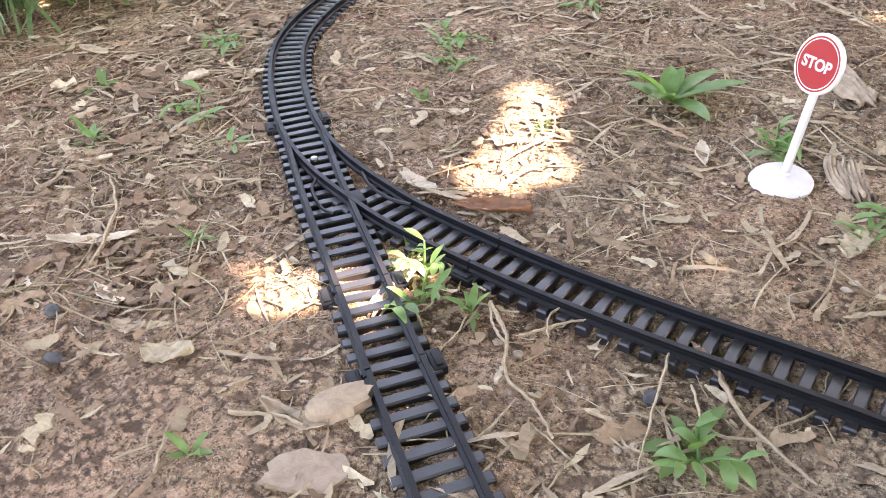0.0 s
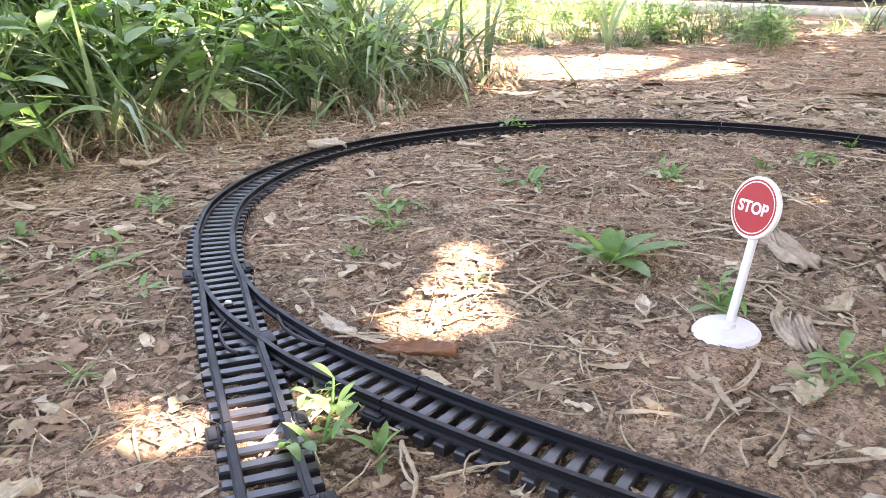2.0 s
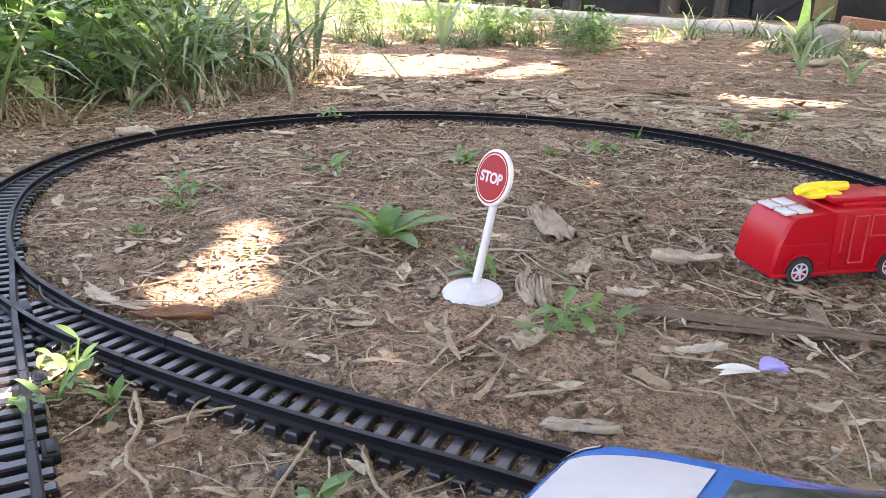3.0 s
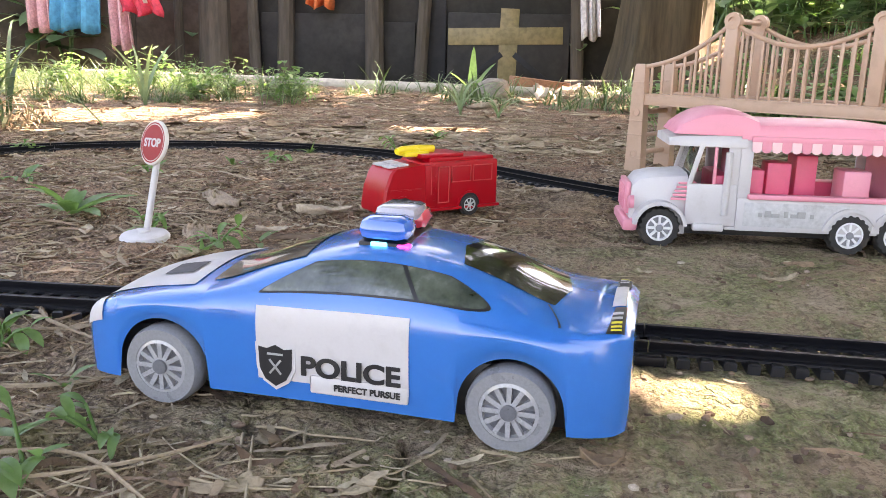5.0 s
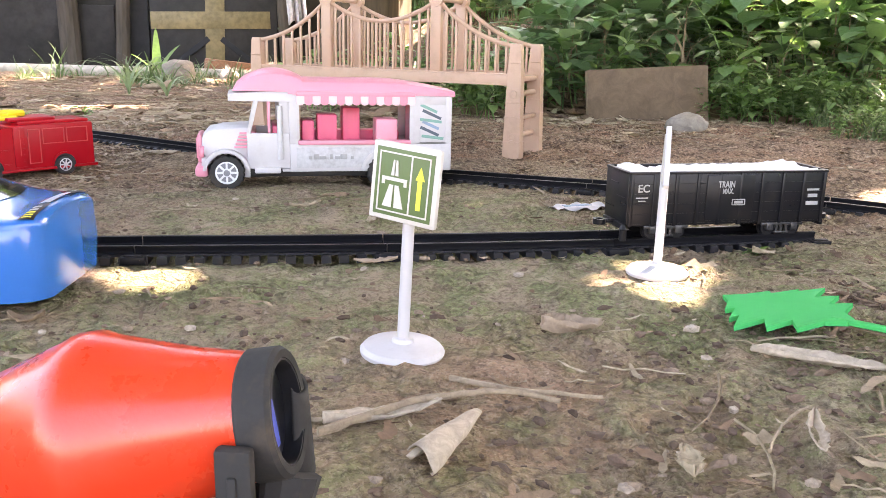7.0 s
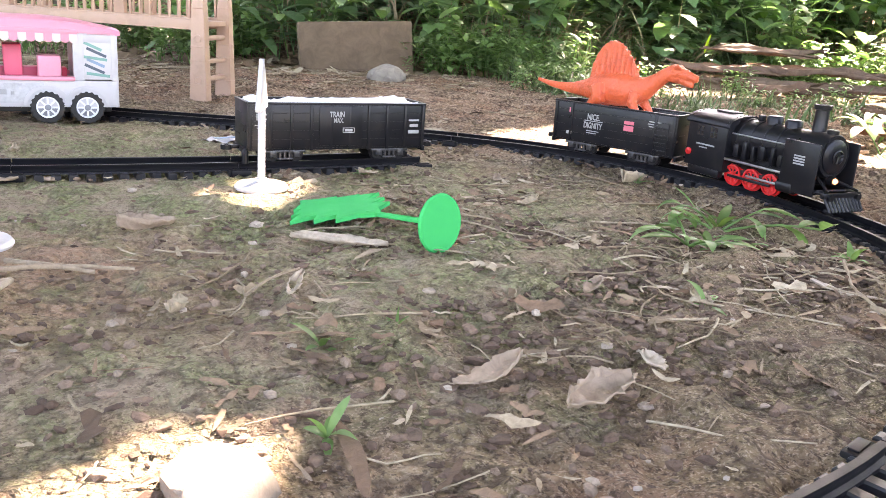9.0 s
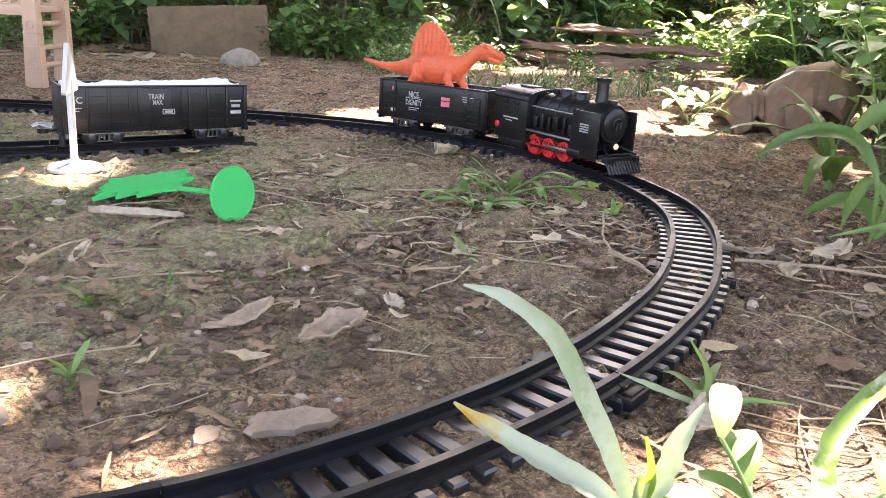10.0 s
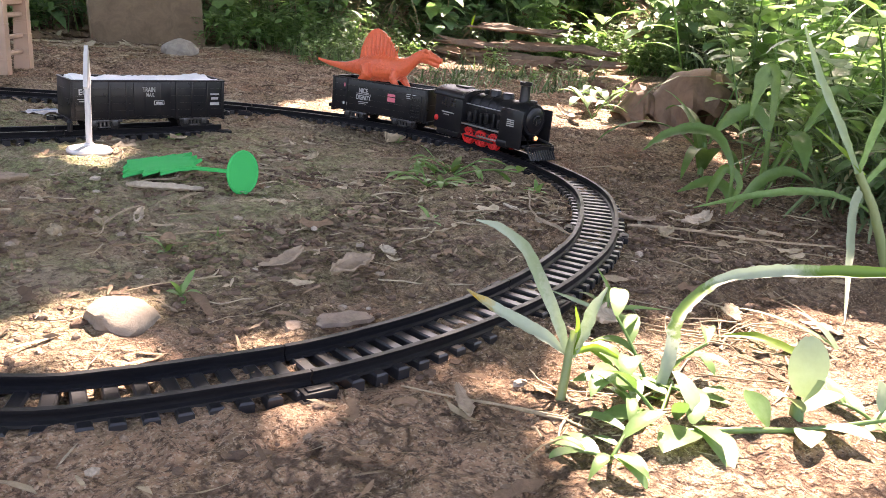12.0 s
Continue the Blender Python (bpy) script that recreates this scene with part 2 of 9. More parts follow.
BARK = dry("dry_bark", [(0.0, (0.26, 0.17, 0.115)), (0.5, (0.37, 0.27, 0.19)), (1.0, (0.45, 0.36, 0.27))], 120.0)
DEAD = dry("dead_leaf", [(0.0, (0.24, 0.158, 0.095)), (0.35, (0.36, 0.268, 0.17)), (0.7, (0.50, 0.405, 0.28)), (0.9, (0.52, 0.43, 0.30)), (1.0, (0.22, 0.115, 0.06))], 260.0)
RUST = dry("russet_leaf", [(0.0, (0.20, 0.075, 0.03)), (1.0, (0.25, 0.10, 0.04))], 300.0, 0.55)
PALE = dry("pale_dry_leaf", [(0.0, (0.44, 0.35, 0.26)), (1.0, (0.58, 0.48, 0.37))], 200.0)
STRAW = dry("dry_straw", [(0.0, (0.25, 0.18, 0.11)), (0.5, (0.40, 0.31, 0.20)), (1.0, (0.52, 0.43, 0.30))], 300.0)
CLOD = dry("soil_crumb", [(0.0, (0.12, 0.072, 0.048)), (0.5, (0.25, 0.165, 0.115)), (0.85, (0.36, 0.26, 0.185)), (1.0, (0.55, 0.46, 0.37))], 500.0, 0.95)
STONE = dry("grey_stone", [(0.0, (0.24, 0.205, 0.17)), (1.0, (0.31, 0.27, 0.225))], 90.0)
GRASS = leafy("grass_blade", [(0.0, (0.040, 0.092, 0.036)), (0.5, (0.080, 0.160, 0.066)), (0.8, (0.14, 0.225, 0.105)), (0.9, (0.22, 0.27, 0.18)), (1.0, (0.32, 0.26, 0.17))], 0.35, 0.28)
WEED = leafy("weed_leaf", [(0.0, (0.065, 0.14, 0.045)), (0.6, (0.135, 0.255, 0.085)), (0.9, (0.23, 0.36, 0.15)), (1.0, (0.34, 0.45, 0.26))], 0.35, 0.5)
SHOOT = leafy("young_leaf", [(0.0, (0.075, 0.165, 0.042)), (1.0, (0.155, 0.255, 0.095))], 0.4, 0.25)
BLADE = leafy("broad_grass_blade", [(0.0, (0.15, 0.235, 0.11)), (1.0, (0.24, 0.32, 0.20))], 0.4, 0.3)
PALELEAF = leafy("pale_leaf", [(0.0, (0.20, 0.26, 0.155)), (1.0, (0.28, 0.34, 0.225))], 0.5, 0.25)
LIME = leafy("lime_leaf", [(0.0, (0.30, 0.46, 0.03)), (1.0, (0.36, 0.52, 0.05))], 0.4, 0.55)
BUSHLEAF = leafy("undergrowth_leaf", [(0.0, (0.075, 0.16, 0.065)), (0.6, (0.14, 0.27, 0.115)), (0.9, (0.23, 0.36, 0.19)), (1.0, (0.30, 0.40, 0.28))], 0.35, 0.30)
SHADE_CROWN = leafy("shade_crown_leaf", [(0.0, (0.04, 0.085, 0.02)), (1.0, (0.08, 0.13, 0.035))], 0.5, 0.25)


def glass_material():
    m, nt, b = nodes_of("tinted_window")
    n = noise_node(nt, 70.0, 4)
    # green-grey patches in the tint paint reflections and the interior behind the glass
    nt.links.new(ramp(nt, n, [(0.3, (0.022, 0.032, 0.024)), (0.55, (0.075, 0.09, 0.075)), (0.75, (0.18, 0.20, 0.18))]), b.inputs["Base Color"])
    b.inputs["Roughness"].default_value, b.inputs["Coat Weight"].default_value = 0.12, 1.0
    return m


def dark_glass_material():
    m, nt, b = nodes_of("dark_window")
    n = noise_node(nt, 50.0, 3)
    nt.links.new(ramp(nt, n, [(0.3, (0.012, 0.012, 0.014)), (0.8, (0.03, 0.028, 0.03))]), b.inputs["Base Color"])
    b.inputs["Roughness"].default_value, b.inputs["Coat Weight"].default_value = 0.1, 1.0
    return m


GLASS = glass_material()
DARKGLASS = dark_glass_material()


def sheet_material(name, a, b_, scale, rough=0.8, stretch=(1, 1, 1)):
    m, nt, b = nodes_of(name)
    mp = nt.nodes.new("ShaderNodeMapping")
    mp.inputs["Scale"].default_value = stretch
    nt.links.new(nt.nodes.new("ShaderNodeTexCoord").outputs["Object"], mp.inputs["Vector"])
    n = noise_node(nt, scale, 6, 0.65, mp.outputs[0], 0.3)
    k = noise_node(nt, scale * 6, 4, 0.6, mp.outputs[0])
    c = ramp(nt, n, [(0.3, a), (0.7, b_)])
    c = mix(nt, ramp(nt, k, [(0.35, (0.5, 0.5, 0.5)), (0.6, (0, 0, 0))]), c, tuple(v * 0.4 for v in a))
    nt.links.new(c, b.inputs["Base Color"])
    b.inputs["Roughness"].default_value = rough
    bump(nt, b, n, 0.4, 0.01)
    return m


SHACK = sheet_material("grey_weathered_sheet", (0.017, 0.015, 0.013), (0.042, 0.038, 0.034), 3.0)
BROWNWALL = sheet_material("brown_weathered_wall", (0.10, 0.07, 0.055), (0.21, 0.155, 0.125), 2.5)
POST = sheet_material("grey_wood_post", (0.06, 0.048, 0.036), (0.13, 0.105, 0.08), 6.0, 0.9, (1, 1, 0.15))
TAPE = sheet_material("ochre_tape", (0.19, 0.14, 0.055), (0.28, 0.21, 0.09), 6.0, 0.5)
TRUNK = sheet_material("fibrous_trunk", (0.05, 0.038, 0.024), (0.15, 0.115, 0.07), 7.0, 0.9, (1, 1, 0.08))
PIPE = sheet_material("pale_bamboo", (0.40, 0.36, 0.28), (0.55, 0.50, 0.40), 6.0, 0.6)
NEARBLACK = sheet_material("near_black_sheet", (0.012, 0.012, 0.014), (0.03, 0.03, 0.032), 2.0)
BRICKMAT = sheet_material("orange_brick", (0.30, 0.13, 0.07), (0.42, 0.20, 0.11), 20.0)
CLOTH_R = sheet_material("red_cloth", (0.55, 0.03, 0.06), (0.65, 0.05, 0.08), 8.0)
CLOTH_W = sheet_material("white_cloth", (0.70, 0.66, 0.66), (0.82, 0.80, 0.80), 8.0)
CLOTH_P = sheet_material("pink_cloth", (0.62, 0.32, 0.34), (0.72, 0.42, 0.44), 14.0)
CLOTH_B = sheet_material("blue_cloth", (0.03, 0.27, 0.45), (0.05, 0.36, 0.56), 6.0)
CLOTH_O = sheet_material("orange_cloth", (0.75, 0.16, 0.05), (0.8, 0.2, 0.07), 8.0)

# ---- geometry helpers ----
def finish(bm, name, mat, sharp=35.0):
    me = bpy.data.meshes.new(name)
    bmesh.ops.recalc_face_normals(bm, faces=bm.faces)
    for f in bm.faces:
        f.smooth = True
    bm.to_mesh(me)
    bm.free()
    me.set_sharp_from_angle(angle=radians(sharp))
    me.materials.append(mat)
    return me


def part(name, bm, mat, parent=None, label="", m=None, sharp=35.0):
    ob = new(name, finish(bm, name, mat, sharp) if isinstance(bm, bmesh.types.BMesh) else bm)
    if parent is not None:
        ob.parent = parent
    if m is not None:
        ob.matrix_basis = m
    return tagged(ob, label)


def thing(name, m, label, category, group=""):
    ob = new(name)
    ob.empty_display_size = 0.02
    ob.matrix_basis = m
    return tagged(ob, label, category, group)


def box(bm, lo, hi, bevel=0.0, m=None):
    lo, hi = Vector(lo), Vector(hi)
    r = bmesh.ops.create_cube(bm, size=1.0)
    c, s = (lo + hi) / 2, hi - lo
    for v in r["verts"]:
        v.co = Vector((v.co.x * s.x, v.co.y * s.y, v.co.z * s.z)) + c
    vs = r["verts"]
    if bevel:
        e = bmesh.ops.bevel(bm, geom=list({e for v in vs for e in v.link_edges}), offset=bevel, segments=2, profile=0.5, affect="EDGES")
        vs = list({v for f in e["faces"] for v in f.verts} | {v for v in vs if v.is_valid})
    if m is not None:
        for v in vs:
            v.co = m @ v.co
    return bm


def fresh():
    return bmesh.new()


def bx(lo, hi, bevel=0.0, m=None):
    return box(fresh(), lo, hi, bevel, m)


def ring_faces(bm, rings, closed=True, cap0=True, cap1=True):
    vs = [[bm.verts.new(p) for p in r] for r in rings]
    n = len(vs[0])
    for a, b in zip(vs, vs[1:]):
        for i in range(n if closed else n - 1):
            j = (i + 1) % n
            bm.faces.new((a[i], a[j], b[j], b[i]))
    if closed and cap0:
        bm.faces.new(vs[0])
    if closed and cap1:
        bm.faces.new(vs[-1])
    return vs


def axes_for(d):
    d = Vector(d).normalized()
    u = d.cross(Vector((0, 0, 1)) if abs(d.z) < 0.9 else Vector((1, 0, 0))).normalized()
    return u, d.cross(u)


def cyl(bm, a, b, r0, r1=None, seg=16):
    a, b = Vector(a), Vector(b)
    r1 = r0 if r1 is None else r1
    u, v = axes_for(b - a)
    rings = [[p + (u * math.cos(t) + v * math.sin(t)) * r for t in [2 * math.pi * i / seg for i in range(seg)]] for p, r in ((a, r0), (b, r1))]
    ring_faces(bm, rings)
    return bm


def lathe(bm, profile, seg=24, m=None, hollow=False):
    """Turns (radius, height) pairs about z; hollow: a ring, closed on itself."""
    m = m or Matrix()
    profile = list(profile) + ([profile[0]] if hollow else [])
    rings = [[m @ Vector((r * math.cos(t), r * math.sin(t), z)) for t in [2 * math.pi * i / seg for i in range(seg)]] for r, z in profile]
    ring_faces(bm, rings, True, not hollow, not hollow)
    if hollow:
        bmesh.ops.remove_doubles(bm, verts=bm.verts, dist=1e-7)
    return bm


def tube(bm, pts, rads, seg=8, flat=1.0):
    pts = [Vector(p) for p in pts]
    rings = []
    for i, p in enumerate(pts):
        d = pts[min(i + 1, len(pts) - 1)] - pts[max(i - 1, 0)]
        u, v = axes_for(d)
        r = rads[i] if isinstance(rads, (list, tuple)) else rads
        rings.append([p + (u * math.cos(t) * flat + v * math.sin(t)) * r for t in [2 * math.pi * k / seg for k in range(seg)]])
    ring_faces(bm, rings)
    return bm


def spline(pts, per=8):
    """Catmull-Rom through the points."""
    P = [np.array(p, float) for p in pts]
    P = [2 * P[0] - P[1], *P, 2 * P[-1] - P[-2]]
    out = []
    for i in range(1, len(P) - 2):
        for k in range(per):
            t = k / per
            a, b, c, d = P[i - 1], P[i], P[i + 1], P[i + 2]
            out.append(0.5 * (2 * b + (c - a) * t + (2 * a - 5 * b + 4 * c - d) * t * t + (3 * b - a - 3 * c + d) * t ** 3))
    out.append(P[-2])
    return out


def prism(bm, outline, depth, m):
    """A flat outline of (u, v) thickened by depth along the local z of m."""
    lo = [m @ Vector((u, v, 0)) for u, v in outline]
    hi = [m @ Vector((u, v, depth)) for u, v in outline]
    ring_faces(bm, [lo, hi])
    return bm


FACE = Matrix(((1, 0, 0, 0), (0, 0, -1, 0), (0, 1, 0, 0), (0, 0, 0, 1)))     # local x right, local y up, local z towards -y


def lettering(name, text, height, m, mat, parent, depth=0.0003, width=None, bold=0.015):
    """Raised letters of the built-in font, centred on m, as one mesh."""
    cu = bpy.data.curves.new(name, "FONT")
    cu.body, cu.size, cu.align_x, cu.align_y, cu.extrude = text, 1.0, "CENTER", "CENTER", 0.0
    cu.offset = bold
    tmp = new(name, cu)
    me = bpy.data.meshes.new_from_object(tmp.evaluated_get(bpy.context.evaluated_depsgraph_get()))
    bpy.data.objects.remove(tmp)
    co = np.array([v.co for v in me.vertices])
    w, h = np.ptp(co[:, 0]), np.ptp(co[:, 1])
    sy = height / h
    sx = width / w if width else sy
    mid = (co.max(0) + co.min(0)) / 2
    bm = bmesh.new()
    bm.from_mesh(me)
    for v in bm.verts:
        v.co = Vector(((v.co.x - mid[0]) * sx, (v.co.y - mid[1]) * sy, 0))
    ext = bmesh.ops.extrude_face_region(bm, geom=bm.faces[:])
    for v in (e for e in ext["geom"] if isinstance(e, bmesh.types.BMVert)):
        v.co.z += depth
    for v in bm.verts:
        v.co = m @ v.co
    bpy.data.meshes.remove(me)
    return part(name, bm, mat, parent, "the word " + text)


def smooth_noise(x, y, cell, seed):
    """Value noise from -1 to 1 on a lattice of that cell."""
    x, y = np.asarray(x, float) / cell, np.asarray(y, float) / cell
    xi, yi = np.floor(x).astype(np.int64), np.floor(y).astype(np.int64)
    fx, fy = x - xi, y - yi
    fx, fy = fx * fx * (3 - 2 * fx), fy * fy * (3 - 2 * fy)

    def h(i, j):
        n = (i * 374761393 + j * 668265263 + seed * 982451653) & 0x7FFFFFFF
        n = ((n ^ (n >> 13)) * 1274126177) & 0x7FFFFFFF
        return ((n ^ (n >> 16)) & 0xFFFF) / 32767.5 - 1
    a = h(xi, yi) * (1 - fx) + h(xi + 1, yi) * fx
    b = h(xi, yi + 1) * (1 - fx) + h(xi + 1, yi + 1) * fx
    return a * (1 - fy) + b * fy


def gz(x, y):
    """The lie of the land: flat, with shallow dips by the bridge and the siding, and falling off to the shack."""
    z = -0.007 * np.exp(-(((np.asarray(x) - 0.45) / 0.35) ** 2 + ((np.asarray(y) - 0.98) / 0.25) ** 2))
    z = z - 0.003 * np.exp(-(((np.asarray(x) - 0.58) / 0.24) ** 2 + ((np.asarray(y) - 0.67) / 0.075) ** 2))
    return z - 0.035 * np.maximum(0, np.asarray(y) - 2.6)


def bank_rise(x, y):
    """The uneven bank of soil behind the board."""
    rise = np.clip((np.asarray(x) - 0.78) / 0.55, 0, 1) * np.clip((np.asarray(y) - 1.54) / 0.75, 0, 1)
    return 0.36 * rise * (1 + 0.3 * smooth_noise(np.asarray(x), np.asarray(y), 0.4, 11) + 0.16 * smooth_noise(np.asarray(x), np.asarray(y), 0.11, 12))


def on(x, y, rz=0.0, dz=0.0, rx=0.0, ry=0.0):
    return pose(x, y, float(gz(x, y)) + dz, rx, ry, rz)

# ---- ground: one sheet to the horizon, fine where the toys stand ----
def ground_lines(lo, hi, step, far):
    inner = list(np.arange(lo, hi, step))
    out_, s = [], step
    x = hi
    while x < far:
        out_.append(x)
        s *= 1.16
        x += s
    in_, s, x = [], step, lo - step
    while x > -far:
        in_.append(x)
        s *= 1.16
        x -= s
    return np.array(in_[::-1] + inner + out_ + [far])


def clod_noise(x, y, cell, seed):
    """Rounded crumbs with sharp hollows between them."""
    n = smooth_noise(x, y, cell, seed)
    return 0.55 - 1.5 * np.abs(n) ** 0.7 * (0.6 + 0.4 * smooth_noise(x, y, cell * 9, seed + 50))


CRACKS = [[(0.168, 0.525), (0.172, 0.503), (0.167, 0.493), (0.158, 0.482), (0.156, 0.461)], [(0.167, 0.492), (0.179, 0.477), (0.186, 0.474), (0.204, 0.459), (0.219, 0.461), (0.224, 0.454)],
          [(0.264, 0.495), (0.259, 0.467), (0.249, 0.454), (0.252, 0.441), (0.257, 0.432), (0.261, 0.425), (0.264, 0.407)], [(0.224, 0.455), (0.237, 0.457), (0.249, 0.454)]]


def build_ground():
    xs, ys = ground_lines(-0.75, 1.15, 0.0042, 70.0), ground_lines(-0.12, 1.5, 0.0042, 70.0)
    xs = np.sort(np.concatenate([xs[(xs < 0.14) | (xs > 0.28)], np.arange(0.14, 0.28, 0.0012)]))
    ys = np.sort(np.concatenate([ys[(ys < 0.40) | (ys > 0.53)], np.arange(0.40, 0.53, 0.0012)]))
    X, Y = np.meshgrid(xs, ys)
    Z = gz(X, Y)
    rough = 0.0022 * smooth_noise(X, Y, 0.09, 1) + 0.0016 * smooth_noise(X, Y, 0.031, 2) + 0.0024 * clod_noise(X, Y, 0.0135, 3) + 0.0017 * clod_noise(X, Y, 0.0080, 13)
    clods = 1.35 + 0.75 * np.clip((X - 0.42) / 0.2, 0, 1)
    rough = rough + (clods - 1) * (0.0020 * clod_noise(X, Y, 0.0135, 3) + 0.0014 * clod_noise(X, Y, 0.0080, 13) + 0.0016 * smooth_noise(X, Y, 0.031, 2))
    rough = rough + 0.0008 * np.maximum(0, smooth_noise(X, Y, 0.02, 7)) - 0.0012
    # small cracks in the dried mud
    crack = np.abs(smooth_noise(X + 0.02 * smooth_noise(X, Y, 0.04, 9), Y, 0.075, 5))
    rough -= 0.003 * np.exp(-(crack / 0.02) ** 2) * (smooth_noise(X, Y, 0.3, 6) > 0.1)
    for line in CRACKS:
        for (x0, y0), (x1, y1) in zip(line, line[1:]):
            t = np.clip(((X - x0) * (x1 - x0) + (Y - y0) * (y1 - y0)) / ((x1 - x0) ** 2 + (y1 - y0) ** 2), 0, 1)
            d = np.hypot(X - x0 - t * (x1 - x0), Y - y0 - t * (y1 - y0)) + 0.0010 * smooth_noise(X, Y, 0.006, 21)
            rough = np.minimum(rough, rough * 0.3 - 0.0065 * np.exp(-(d / 0.0015) ** 2) + (d > 0.004))
    far = np.clip((np.hypot(X - 0.3, Y - 0.8) - 1.2) / 2.5, 0, 1)
    Z = Z + rough + far * 0.02 * smooth_noise(X, Y, 0.35, 8)
    # the bank under the bushes
    Z = Z + bank_rise(X, Y)
    n, k = X.shape
    verts = np.stack([X, Y, Z], -1).reshape(-1, 3)
    idx = np.arange(n * k).reshape(n, k)
    quads = np.stack([idx[:-1, :-1], idx[:-1, 1:], idx[1:, 1:], idx[1:, :-1]], -1).reshape(-1, 4)
    me = bpy.data.meshes.new("ground")
    me.from_pydata(verts.tolist(), [], quads.tolist())
    me.shade_smooth()
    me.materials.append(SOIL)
    return tagged(new("ground", me), "trodden brown soil with moss, crumbs and small cracks", "ground", kind="structure")


build_ground()

# ---- the yard behind: shack, posts, washing, trunk, board, stones ----
def structure(name, bm, mat, label, category):
    return tagged(part(name, bm, mat), label, category, kind="structure")


YB = 5.0
ZB = float(gz(0, YB))


def yard_wall():
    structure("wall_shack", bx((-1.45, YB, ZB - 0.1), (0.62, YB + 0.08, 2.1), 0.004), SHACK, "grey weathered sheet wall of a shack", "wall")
    structure("wall_house", bx((-4.5, YB + 0.1, ZB - 0.1), (-1.45, YB + 0.2, 2.3), 0.004), BROWNWALL, "brown weathered plank wall", "wall")
    for i, (x, w, y, lean) in enumerate(((-1.62, 0.17, YB - 0.12, 0), (-1.24, 0.09, YB - 0.05, 1.5), (-0.72, 0.10, YB - 0.06, -1.0), (-0.47, 0.07, YB - 0.05, 3.0), (0.40, 0.07, YB - 0.08, -3.0), (-1.40, 0.06, YB - 0.08, -2.0), (-1.86, 0.05, YB - 0.05, 0), (-2.15, 0.05, YB - 0.05, 1))):
        p = part("wooden_post", tube(fresh(), [(0, 0, -0.1), (0.004, 0, 0.5), (-0.006, 0.01, 1.1), (0.004, 0, 2.0)], [w * 0.55, w * 0.5, w * 0.48, w * 0.45], 10), POST)
        p.matrix_basis = pose(x, y, ZB, 0, lean, 0)
        tagged(p, "rough grey wooden post of the shack", "post", "shack posts")
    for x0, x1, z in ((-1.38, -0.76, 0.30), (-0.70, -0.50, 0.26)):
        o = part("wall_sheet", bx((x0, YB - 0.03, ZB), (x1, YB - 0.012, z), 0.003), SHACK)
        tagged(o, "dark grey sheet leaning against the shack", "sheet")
    # no hole here: near-black slab on the wall paints the shade of a gap
    o = part("gap_shade_strip", bx((-0.44, YB - 0.02, ZB), (-0.33, YB - 0.006, 1.2)), NEARBLACK)
    tagged(o, "near-black strip on the shack standing for a shaded gap", "opening", kind="structure")
    # the panel with its ochre cross
    t = thing("taped_panel", pose(0.02, YB - 0.10, ZB, -4, 0, 0), "grey panel with a cross of ochre tape leaning on the shack", "panel")
    part("sheet", bx((-0.33, -0.012, 0.0), (0.33, 0.012, 0.40), 0.004), SHACK, t)
    part("tape_strip", bx((-0.055, -0.017, 0.02), (0.045, -0.012, 0.425), 0.001, pose(0, 0, 0, 0, 1.5, 0)), TAPE, t, "ochre tape")
    part("tape_strip", bx((-0.32, -0.019, 0.235), (0.30, -0.0135, 0.325), 0.001, pose(0, 0, 0, 0, -1.5, 0)), TAPE, t, "ochre tape")
    for sgn in (-1, 1):
        part("strut", bx((-0.015, -0.020, 0), (0.015, -0.013, 0.30), 0.001, pose(sgn * 0.27, 0, 0.0, 0, -sgn * 52, 0)), NEARBLACK, t)
    o = part("bamboo_pole", tube(fresh(), [(-1.6, 3.45, 0.0), (-0.9, 3.30, -0.003), (-0.2, 3.12, -0.004), (0.25, 3.02, 0.0)], [0.018, 0.021, 0.020, 0.014], 12), PIPE)
    tagged(o, "pale bamboo pole lying on the ground", "pole")
    o = part("stick", tube(fresh(), [(0.3, 3.6, 0.0), (0.9, 3.5, 0.02), (1.5, 3.3, 0.05)], [0.02, 0.018, 0.014], 8), POST)
    tagged(o, "grey stick lying on the ground", "stick")
    o = part("brick", bx((-0.10, -0.05, -0.02), (0.10, 0.05, 0.055), 0.006), BRICKMAT)
    o.matrix_basis = pose(0.20, 3.2, float(gz(0.2, 3.2)), 0, 6, 15)
    tagged(o, "broken orange brick on the ground", "brick")
    # thick trunk; its limbs over the yard are unseen, added to carry the crown
    tree = thing("trunk_and_shade_crown", pose(0.80, 4.75, float(gz(0.8, 4.75))), "thick brown fibrous trunk behind the shack with an added unseen crown", "tree")
    bm = fresh()
    rings = []
    for z, r in ((-0.1, 0.34), (0.0, 0.27), (0.25, 0.225), (0.6, 0.205), (1.2, 0.19), (2.0, 0.16), (2.7, 0.12), (3.4, 0.06)):
        rings.append([((r * (1 + 0.10 * math.sin(5 * t + z) + 0.05 * math.sin(11 * t))) * math.cos(t) + 0.05 * z, r * (1 + 0.10 * math.sin(5 * t + z)) * math.sin(t) - 0.05 * z, z) for t in [2 * math.pi * k / 40 for k in range(40)]])
    ring_faces(bm, rings)
    part("trunk", bm, TRUNK, tree)
    rng = random.Random(4)
    for k in range(9):
        ex, ey = rng.uniform(-0.4, 2.4), rng.uniform(-4.2, 0.4)
        part("added_limb", tube(fresh(), spline([(0.1, -0.1, 1.2 + 0.1 * k), (ex * 0.4, ey * 0.4, 1.75), (ex, ey, 1.62 + 0.06 * (k % 3))], 6), [0.07 - 0.0045 * i for i in range(13)], 8), TRUNK, tree)
